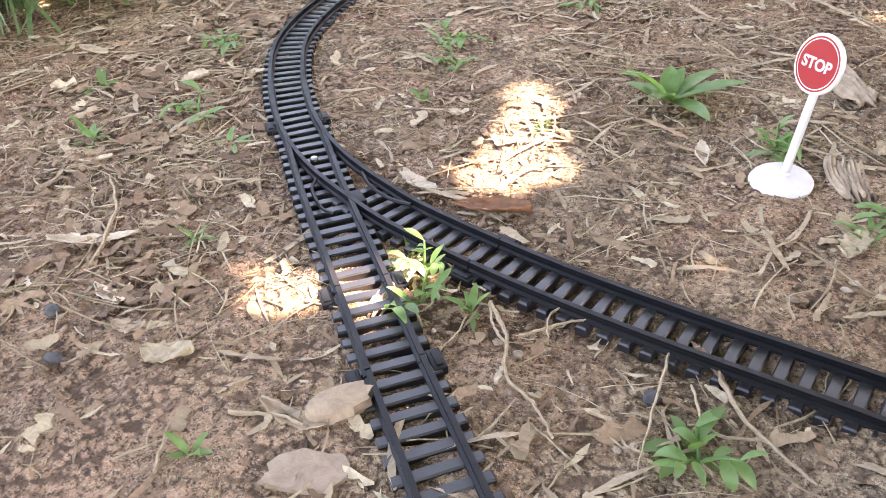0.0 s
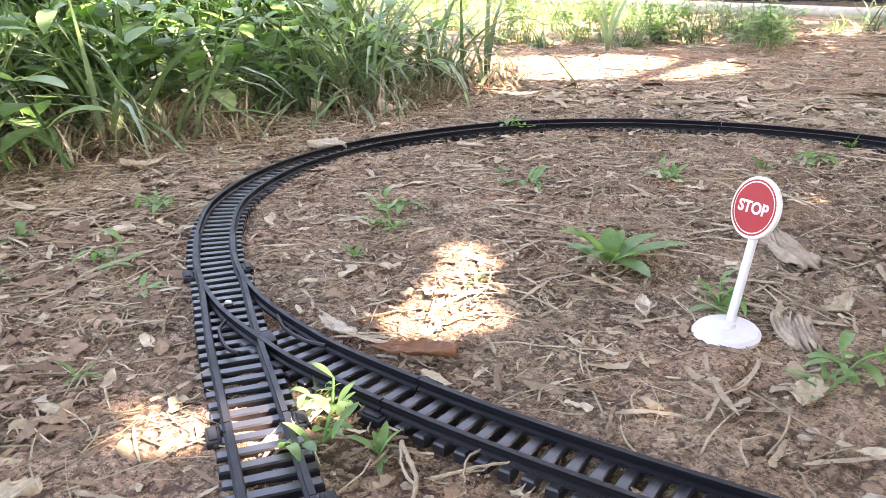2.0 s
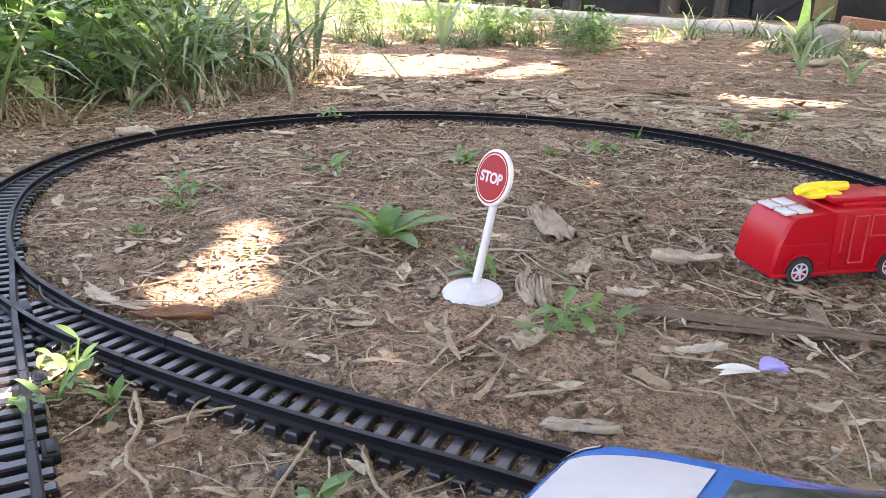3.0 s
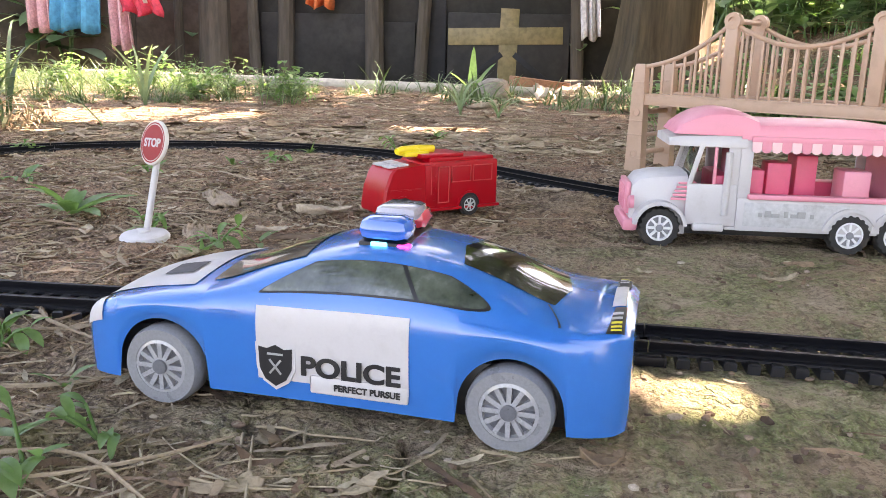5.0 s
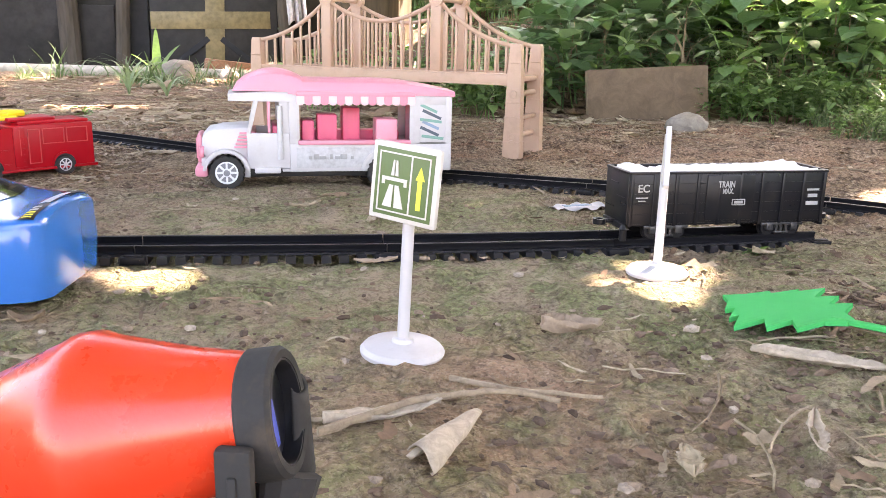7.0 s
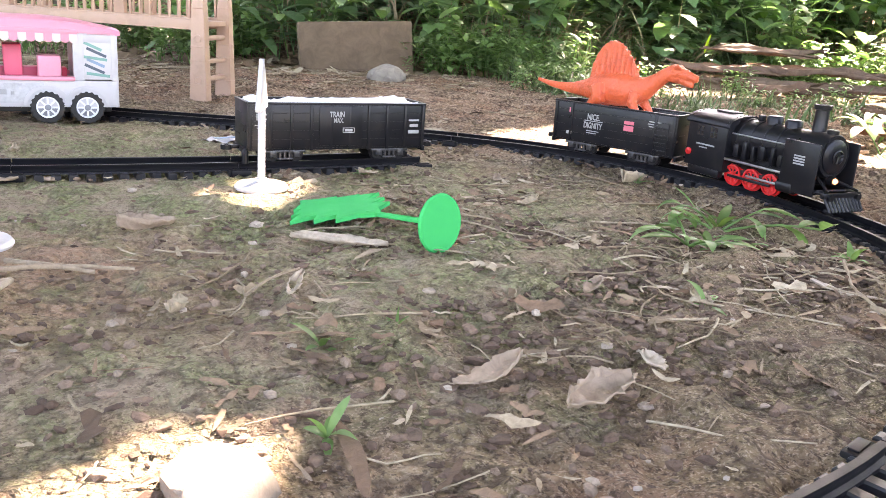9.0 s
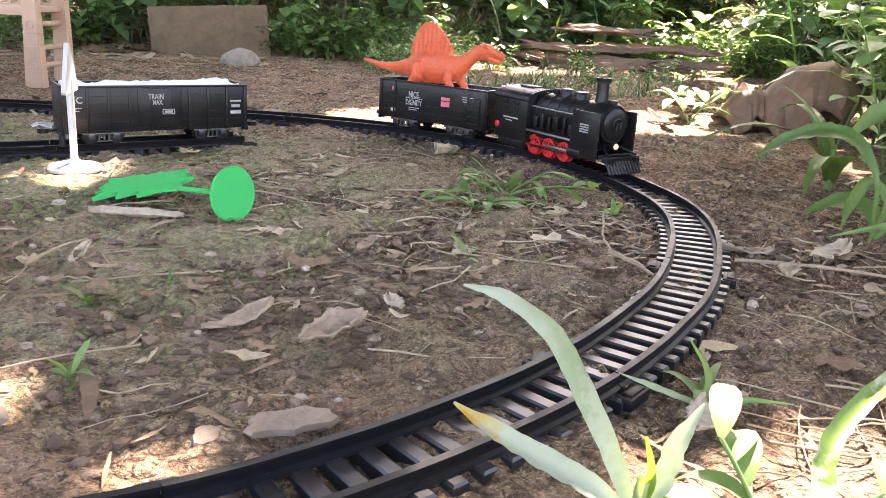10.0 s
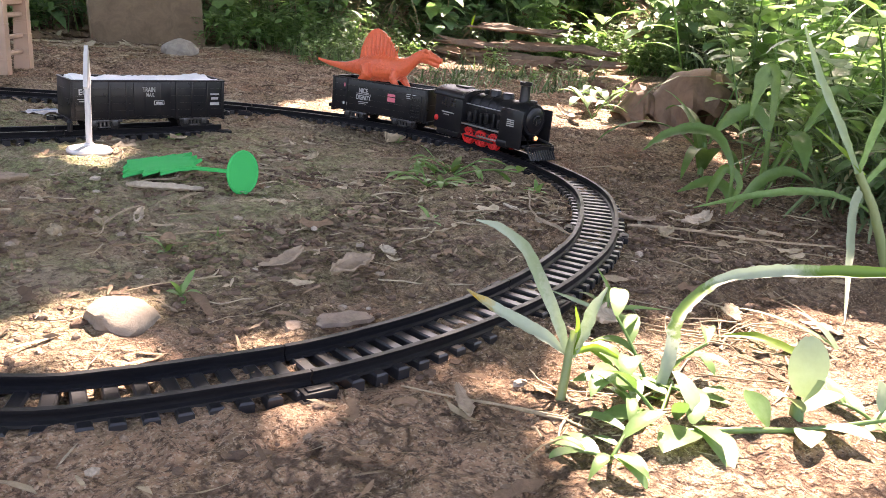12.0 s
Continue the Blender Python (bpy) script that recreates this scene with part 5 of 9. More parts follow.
def car_section(x, frac):
    """The point of the car's skin at x, frac 0 (sill) .. 4 (middle of the roof), left side."""
    k = [np.interp(x, CAR[:, 0], CAR[:, i]) for i in range(1, 7)]
    zb = 0.0085
    for xw in (0.0685, -0.0685):
        d = abs(x - xw)
        if d < 0.0190:
            zb = max(zb, 0.0160 + math.sqrt(0.0190 ** 2 - d * d))
    zb = min(zb, k[1] - 0.004)
    pts = [(k[0], zb), (k[2] + 0.0012, zb * 0.5 + k[1] * 0.5), (k[2], k[1]), (k[4], k[3]), (0.0, k[5])]
    P = [np.array(p) for p in pts]
    P = [2 * P[0] - P[1], *P, np.array((-pts[3][0], pts[3][1]))]
    i = min(3, int(frac))
    t = frac - i
    a, b, c, d = P[i], P[i + 1], P[i + 2], P[i + 3]
    q = 0.5 * (2 * b + (c - a) * t + (2 * a - 5 * b + 4 * c - d) * t * t + (3 * b - a - 3 * c + d) * t ** 3)
    return Vector((x, q[0], q[1]))


def car_patch(bm, x0, x1, f0, f1, lift, nx=14, nf=8, sides=(1, -1), taper=None, thick=True):
    """A panel that follows the skin, a little proud of it."""
    for sgn in sides:
        grid = []
        for i in range(nx + 1):
            row = []
            for j in range(nf + 1):
                f = f0 + (f1 - f0) * j / nf
                u = i / nx
                xa, xb = (x0, x1) if taper is None else taper(j / nf)
                x = xa + (xb - xa) * u
                p = car_section(x, f)
                px, pf = car_section(x + 0.0015, f), car_section(x, min(4, f + 0.03))
                if f > 3.95:
                    pf = p + Vector((0, -0.001, 0))
                n = (px - p).cross(pf - p).normalized()
                if n.y * 1.0 + n.z < 0:
                    n = -n
                p = p + n * lift
                row.append(Vector((p.x, p.y * sgn, p.z)))
            grid.append(row)
        ring_faces(bm, grid, closed=False)
    return bm


SHIELD = [(-0.0068, 0.0072), (-0.0035, 0.0066), (0, 0.0082), (0.0035, 0.0066), (0.0068, 0.0072), (0.0064, -0.0012), (0.0042, -0.0054), (0, -0.0080), (-0.0042, -0.0054), (-0.0064, -0.0012)]


WHEELGAP = plastic("smoky_grey_plastic", (0.13, 0.135, 0.15), 0.3, 0.3, dirty=0.4, dirt=(0.08, 0.08, 0.08))


def police_car(m):
    c = thing("police_car", m, "blue toy police car with white doors and roof lights", "toy car")
    xs = sorted(set(np.linspace(-0.1085, 0.1085, 110).round(5)) | {round(w + s * d, 5) for w in (0.0685, -0.0685) for s in (1, -1) for d in (0.0189, 0.0186, 0.018, 0.0170)})
    fs = np.concatenate([np.linspace(0, 1, 5), np.linspace(1, 2, 6)[1:], np.linspace(2, 3, 7)[1:], np.linspace(3, 4, 7)[1:]])
    rings = []
    for x in xs:
        half = [car_section(x, f) for f in fs]
        rings.append(half + [Vector((p.x, -p.y, p.z)) for p in half[-2::-1]])
    bm = fresh()
    vs = ring_faces(bm, rings, closed=False)
    bm.faces.new(vs[0])
    bm.faces.new(vs[-1])
    body = part("body", bm, BLUE, c, sharp=45)
    part("underbody", bx((-0.098, -0.033, 0.0075), (0.098, 0.033, 0.0300), 0.003), INK, c)
    # glass
    side = lambda j: (-0.0585 + 0.012 * ((0.35 - j) / 0.35) ** 2 if j < 0.35 else -0.0585 + 0.016 * ((j - 0.35) / 0.65) ** 2, 0.026 - 0.020 * j ** 1.5)
    wider = lambda j: (side(j)[0] - 0.0014, side(j)[1] + 0.0016)
    for sgn in (1, -1):
        part("window_trim", car_patch(fresh(), 0, 0, 2.26, 2.93, 0.0003, taper=wider, nx=20, nf=14, sides=(sgn,)), INK, body, "thin dark window surround")
        part("crease", car_patch(fresh(), 0, 0, 2.02, 2.13, 0.0011, taper=lambda j: (-0.0985, -0.050), nx=14, nf=3, sides=(sgn,)), BLUE, body)
        part("seam", car_patch(fresh(), 0, 0, 2.62, 3.30, 0.0005, taper=lambda j: (-0.0842 + 0.006 * j * j, -0.0834 + 0.006 * j * j), nx=1, nf=8, sides=(sgn,)), INK, body)
        part("side_window", car_patch(fresh(), 0, 0, 2.30, 2.90, 0.0007, taper=side, nx=20, nf=14, sides=(sgn,)), GLASS, body, "tinted side window")
    part("windscreen", car_patch(fresh(), 0.014, 0.052, 3.16, 4.0, 0.0004), GLASS, body, "tinted windscreen")
    part("rear_window", car_patch(fresh(), 0, 0, 3.34, 4.0, 0.0004, taper=lambda j: (-0.080 - 0.004 * j, -0.046 + 0.004 * j)), DARKGLASS, body, "black rear window")
    for sgn in (1, -1):
        part("window_pillar", car_patch(fresh(), 0, 0, 2.30, 2.90, 0.0011, sides=(sgn,), nx=2, nf=8, taper=lambda j: (-0.0345 + 0.007 * j, -0.0328 + 0.007 * j)), INK, body, "thin dark window pillar")
        # white door with its rounded print
        door = part("door", car_patch(fresh(), -0.0320, 0.0275, 0.42, 1.95, 0.0005, sides=(sgn,), nx=12, nf=12), WHITE, c, "white painted door")
        part("door_handle", car_patch(fresh(), -0.0245, -0.0165, 1.60, 1.70, 0.0013, sides=(sgn,), nx=5, nf=3), WHITE, door)
        r = pose(0, 0, 0, 90, 0, 0 if sgn < 0 else 180)
        q = lambda x, z: pose(x, sgn * 0.0412, z) @ r
        d = -sgn
        part("badge_field", prism(fresh(), [(u * 1.22, v * 1.2) for u, v in SHIELD], 0.0010, q(0.0198, 0.0222) @ Matrix.Translation((0, 0, -0.0008))), WHITE, door)
        part("name_field", bx((-0.0190, -0.0034, -0.0008), (0.0190, 0.0034, 0.0002), 0.0008, q(-0.0128, 0.0166)), WHITE, door)
        bd = part("badge", prism(fresh(), SHIELD, 0.0003, q(0.0198, 0.0222) @ Matrix.Translation((0, 0, 0.0003))), INK, door, "black shield badge")
        bm = fresh()
        for a in (40, -40):
            box(bm, (-0.0036, -0.0004, 0.0007), (0.0036, 0.0004, 0.0009), 0, q(0.0198, 0.0219) @ pose(0, 0, 0, 0, 0, 90 - a))
        box(bm, (-0.0032, 0.0046, 0.0007), (0.0032, 0.0054, 0.0009), 0, q(0.0198, 0.0219))
        part("badge_mark", bm, PRINT, bd)
        lettering("letters", "POLICE", 0.0078, q(-0.0098, 0.0236) @ Matrix.Translation((0, 0, 0.0004)), INK, door, width=0.0385, bold=0.034)
        lettering("letters", "PERFECT PURSUE", 0.0026, q(-0.0162, 0.0164) @ Matrix.Translation((0, 0, 0.0004)), INK, door, width=0.0255, bold=0.032)
        part("headlight", car_patch(fresh(), 0.0945, 0.1050, 1.55, 2.6, 0.0006, sides=(sgn,), nx=6, nf=5), WHITE, c, "white headlight")
        tl = part("tail_light", car_patch(fresh(), 0, 0, 2.75, 3.60, 0.0006, sides=(sgn,), nx=6, nf=8, taper=lambda j: (-0.1052, -0.0992 - 0.002 * j)), INK, c, "black tail light strip with yellow marks")
        for k in range(5):
            part("tail_mark", car_patch(fresh(), -0.1042, -0.1008, 2.84 + 0.13 * k, 2.91 + 0.13 * k, 0.0010, sides=(sgn,), nx=3, nf=2), LEMON if k < 3 else WHITE, tl)
        for k in range(3):
            part("vent", car_patch(fresh(), 0.036, 0.047, 1.55 + 0.09 * k, 1.59 + 0.09 * k, 0.0007, sides=(sgn,), nx=5, nf=2), BLUE, body)
        for xw in (0.0685, -0.0685):
            tyre_wheel(c, xw, sgn * 0.0365, 0.0160, 0.0160, 0.0115, sgn, GREYWHEEL, GREYRIM, 12, 0.66, gaps=WHEELGAP)
    part("bonnet", car_patch(fresh(), 0.058, 0.1010, 3.02, 4.0, 0.0004), WHITE, c, "white bonnet with a black badge")
    part("bonnet_badge", car_patch(fresh(), 0.066, 0.080, 3.45, 3.85, 0.0008, sides=(1,), nx=6, nf=4), INK, c)
    part("spoiler_print", car_patch(fresh(), -0.1046, -0.1000, 3.62, 4.0, 0.0008, nx=6, nf=6), WHITE, c, "white lettered strip")
    # light bar across the roof
    lb = part("light_bar", bx((-0.0235, -0.0190, 0.0628), (-0.0040, 0.0190, 0.0673), 0.0016), BLACK, c)
    part("lens", bx((-0.0240, 0.0035, 0.0668), (-0.0035, 0.0195, 0.0763), 0.0045), BLUELENS, lb, "blue plastic lens")
    part("lens", bx((-0.0240, -0.0195, 0.0668), (-0.0035, -0.0035, 0.0763), 0.0045), REDLENS, lb, "red plastic lens")
    part("cap", bx((-0.0225, -0.0150, 0.0718), (-0.0050, 0.0040, 0.0780), 0.0030), CLEARGREY, lb, "white plastic cover")
    part("bulb", bx((-0.0160, 0.0183, 0.0650), (-0.0095, 0.0199, 0.0673), 0.0006), CYANLAMP, lb, "lit cyan lamp")
    part("bulb", bx((-0.0248, 0.0150, 0.0632), (-0.0195, 0.0192, 0.0668), 0.0008), MAGENTALAMP, lb, "lit magenta lamp")
    return c


def food_truck(m):
    t = thing("food_truck", m, "pink and white toy ice cream van with an open serving hatch", "toy van")
    hw = 0.0335
    part("chassis", bx((-0.108, -0.026, 0.0105), (0.102, 0.026, 0.0175), 0.001), INK, t)
    part("floor", bx((-0.1135, -hw, 0.0160), (0.038, hw, 0.0185), 0.0005), WHITE, t)
    for sgn in (1, -1):
        s = part("side_panel", bx((-0.1130, sgn * hw - 0.0011, 0.0160), (0.0310, sgn * hw + 0.0011, 0.0405), 0.0005), WHITE, t, "scuffed white lower panel")
        part("panel_print", bx((-0.050, sgn * (hw + 0.0010) - 0.0003, 0.0195), (0.0255, sgn * (hw + 0.0010) + 0.0004, 0.0375), 0.0002), plastic_grey, s, "worn pale grey print")
        bm = fresh()
        for k in range(7):
            w = 0.003 + 0.0015 * (k % 3)
            box(bm, (0.012 - k * 0.0062, sgn * (hw + 0.0016) - 0.0003, 0.0270), (0.012 - k * 0.0062 + w, sgn * (hw + 0.0016) + 0.0003, 0.0270 + 0.0030 + 0.0018 * (k % 2)), 0.0001)
        part("worn_print", bm, PRINT, s)
        for x0, x1 in ((0.0225, 0.0315), (-0.0850, -0.0755), (-0.1130, -0.1085)):
            part("pillar", bx((x0, sgn * hw - 0.0011, 0.0405), (x1, sgn * hw + 0.0011, 0.0830), 0.0005), WHITE, t)
        part("header", bx((-0.1130, sgn * hw - 0.0010, 0.0755), (0.0315, sgn * hw + 0.0010, 0.0840), 0.0004), WHITE, t)
        # serving ledge and scalloped awning
        part("ledge", bx((-0.0765, sgn * (hw + 0.0010) - 0.0040, 0.0400), (0.0240, sgn * (hw + 0.0010) + 0.0030, 0.0440), 0.0010), PINK, t)
        aw = part("awning", bx((-0.0800, sgn * (hw + 0.0014) - 0.0010, 0.0820), (0.0250, sgn * (hw + 0.0014) + 0.0022, 0.0865), 0.0008), PINK, t)
        for k in range(15):
            x = -0.0765 + k * 0.0070
            bm = fresh()
            out_ = [(-0.0034, 0.0), (0.0034, 0.0), (0.0034, -0.0052), (0.0024, -0.0072), (0, -0.0080), (-0.0024, -0.0072), (-0.0034, -0.0052)]
            prism(bm, out_, 0.0012, pose(x, sgn * (hw + 0.0030), 0.0825) @ pose(0, 0, 0, 90 if sgn < 0 else 90, 0, 0 if sgn < 0 else 180) @ Matrix.Translation((0, 0, -0.0006)))
            part("scallop", bm, PINK if k % 2 else CREAMPINK, aw)
        po = part("poster", bx((-0.1090, sgn * hw - 0.0006, 0.0415), (-0.0845, sgn * hw + 0.0006, 0.0760), 0.0003), WHITE, t, "striped green and white poster")
        for k, mt in enumerate((POSTER_G, POSTER_D, POSTER_B, POSTER_G, POSTER_D, POSTER_G)):
            lean = pose(-0.0970 + 0.002 * (k % 2), sgn * (hw + 0.0007), 0.0462 + k * 0.0050, 0, -24 * (1 if k % 3 else 0.3), 0)
            part("stripe", bx((-0.0100 + 0.002 * (k % 3), -0.0002, -0.0013), (0.0105, 0.0002, 0.0013), 0, lean), mt, po)
        # cab: door, window posts
        part("cab_side", bx((0.0310, sgn * (hw - 0.001) - 0.0010, 0.0190), (0.0680, sgn * (hw - 0.001) + 0.0010, 0.0500), 0.0006), WHITE, t)
        part("cab_post", bx((0.0310, sgn * (hw - 0.001) - 0.0010, 0.0500), (0.0400, sgn * (hw - 0.001) + 0.0010, 0.0790), 0.0005), WHITE, t)
        part("cab_post", bx((0.0475, sgn * (hw - 0.001) - 0.0008, 0.0500), (0.0500, sgn * (hw - 0.001) + 0.0008, 0.0790), 0.0004), PINK, t)
        part("cab_post", bx((-0.0018, -0.0010, 0), (0.0018, 0.0010, 0.0305), 0.0005, pose(0.0665, sgn * (hw - 0.001), 0.0490, 0, -14, 0)), WHITE, t)
        part("door_trim", tube(fresh(), [(0.0395, sgn * (hw + 0.0006), 0.0270), (0.0395, sgn * (hw + 0.0006), 0.0740)], 0.0026, 10), WHITE, t)
        part("step", bx((0.0395, sgn * (hw + 0.001) - 0.0050, 0.0150), (0.0620, sgn * (hw + 0.001) + 0.0032, 0.0205), 0.0012), WHITE, t)
        for k in range(5):
            part("grille_fin", bx((0.0655, sgn * (hw - 0.0015) - 0.0010, 0.0370 + 0.0030 * k), (0.0790 - 0.0012 * k, sgn * (hw - 0.0015) + 0.0012, 0.0388 + 0.0030 * k), 0.0005), PINK, t)
        # arched mudguards and wheels
        for xw, mat_ in ((0.0860, WHITE), (-0.0520, WHITE), (-0.0860, WHITE)):
            arc_o = [(0.0203 * math.cos(a), 0.0203 * math.sin(a)) for a in np.linspace(0.12, math.pi - 0.12, 17)]
            arc_i = [(0.0174 * math.cos(a), 0.0174 * math.sin(a)) for a in np.linspace(math.pi - 0.12, 0.12, 17)]
            bm = fresh()
            ring_faces(bm, [[(xw + u, y, 0.0156 + v) for u, v in arc_o + arc_i] for y in (sgn * (hw - 0.010), sgn * (hw + 0.0032))])
            part("mudguard", bm, mat_, t)
            tyre_wheel(t, xw, sgn * (hw - 0.0042), 0.0156, 0.0156, 0.0125, sgn, RUBBER, SNOW, 8, 0.62, lugs=18, gaps=GREYWHEEL)
    # bonnet, grille, bumper
    prof = [(0.066, 0.0560), (0.090, 0.0545), (0.1015, 0.0520), (0.1065, 0.0460), (0.1080, 0.0200), (0.066, 0.0180)]
    bm = fresh()
    ring_faces(bm, [[(x, y * (1.0 if x < 0.1 else 0.9), z - dz) for x, z in prof] for y, dz in ((-0.0265, 0.008), (-0.0240, 0.002), (-0.0160, 0.0), (0.0160, 0.0), (0.0240, 0.002), (0.0265, 0.008))])
    part("bonnet", bm, WHITE, t)
    part("grille", bx((0.1065, -0.0190, 0.0225), (0.1110, 0.0190, 0.0475), 0.0018), PINK, t, "pink moulded grille")
    for k in range(6):
        part("grille_bar", bx((0.1105, -0.0150 + k * 0.0056, 0.0260), (0.1120, -0.0132 + k * 0.0056, 0.0440), 0.0004), PINK, t)
    part("bumper", bx((0.1015, -0.0310, 0.0115), (0.1130, 0.0310, 0.0205), 0.0025), PINK, t)
    for sgn in (1, -1):
        part("headlight", lathe(fresh(), [(0.0050, 0), (0.0050, 0.0030), (0.0036, 0.0042), (0.0001, 0.0046)], 16, pose(0.1050, sgn * 0.0240, 0.0330) @ pose(0, 0, 0, 0, 90, 0)), PINK, t)
    # inside: counters, shelves, back wall posts
    part("counter", bx((-0.0730, -0.0290, 0.0185), (0.0180, -0.0120, 0.0480), 0.0012), DEEPPINK, t, "pink moulded counter")
    for x0, x1, z, y0, y1 in ((-0.012, 0.006, 0.0650, -0.004, 0.014), (0.0090, 0.0200, 0.0600, -0.006, 0.020), (-0.034, -0.018, 0.0700, -0.020, 0.004)):
        part("seat", bx((x0, y0, 0.0185), (x1, y1, z), 0.0014), DEEPPINK, t)
    part("freezer", bx((-0.0660, 0.0020, 0.0185), (-0.0460, 0.0260, 0.0620), 0.0018), PINK, t, "pale pink freezer box")
    part("bulkhead", bx((0.0285, -hw + 0.002, 0.0185), (0.0300, hw - 0.002, 0.0800), 0.0004), PINK, t)
    part("rear_wall", bx((-0.1145, -hw, 0.0160), (-0.1125, hw, 0.0840), 0.0006), WHITE, t)
    part("inner_wall", bx((-0.0840, -hw + 0.002, 0.0185), (-0.0825, hw - 0.002, 0.0800), 0.0004), PINK, t)
    part("dashboard", bx((0.0600, -0.0300, 0.0185), (0.0670, 0.0300, 0.0505), 0.001), PINK, t)
    part("driver_seat", bx((0.0350, -0.0260, 0.0185), (0.0460, 0.0260, 0.0560), 0.002), DEEPPINK, t)
    # roof: a long crowned lid and the bulging cap over the cab
    def crowned(x0, x1, n, top, lo, wid):
        rings = []
        for i in range(n + 1):
            u = i / n
            x = x0 + (x1 - x0) * u
            zt, w = top(u), wid(u)
            rings.append([(x, -w, lo), (x, -w, lo + (zt - lo) * 0.45), (x, -w * 0.93, lo + (zt - lo) * 0.8), (x, -w * 0.72, zt - 0.0006), (x, 0, zt), (x, w * 0.72, zt - 0.0006), (x, w * 0.93, lo + (zt - lo) * 0.8), (x, w, lo + (zt - lo) * 0.45), (x, w, lo)])
        bm = fresh()
        ring_faces(bm, rings)
        return bm
    part("roof", crowned(-0.1170, 0.0320, 14, lambda u: 0.0860 + 0.0110 * math.sin(min(1, u * 1.9 + 0.12) * math.pi / 2), 0.0825, lambda u: 0.0345), PINK, t)
    part("cap", crowned(0.0200, 0.0790, 16, lambda u: 0.0870 + 0.0180 * math.sin(math.pi * min(1, 0.16 + u * 0.84)) ** 0.6, 0.0860, lambda u: 0.0345 * (1 - 0.22 * u * u)), PINK, t, "bulging pink cap")
    part("visor", crowned(0.0280, 0.0830, 12, lambda u: 0.0885 - 0.004 * u * u, 0.0775, lambda u: 0.0355 * (1 - 0.20 * u * u)), WHITE, t)
    part("windscreen", bx((-0.0004, -0.0290, 0), (0.0004, 0.0290, 0.0290), 0.0002, pose(0.0655, 0, 0.0500, 0, -14, 0)), GLASS, t)
    return t


CLEARGREY = plastic("smoky_cover", (0.36, 0.34, 0.38), 0.10, 0.2, dirty=0.15, coat=1.0)
GREYRIM = plastic("grey_rim_plastic", (0.33, 0.335, 0.35), 0.25, 0.3, dirty=0.5, dirt=(0.12, 0.12, 0.13), coat=0.6)
plastic_grey = plastic("worn_grey_print", (0.50, 0.50, 0.50), 0.5, 0.35, dirty=0.5, grain=260.0)
CREAMPINK = plastic("pale_pink_plastic", (0.86, 0.55, 0.56), 0.4, 0.06, dirty=0.1)
POSTER_G = plastic("green_poster", (0.16, 0.36, 0.30), 0.4, 0.3, dirty=0.3)
POSTER_D = plastic("dark_poster", (0.07, 0.10, 0.13), 0.4, 0.3, dirty=0.3)
POSTER_B = plastic("blue_poster", (0.20, 0.30, 0.42), 0.4, 0.3, dirty=0.3)


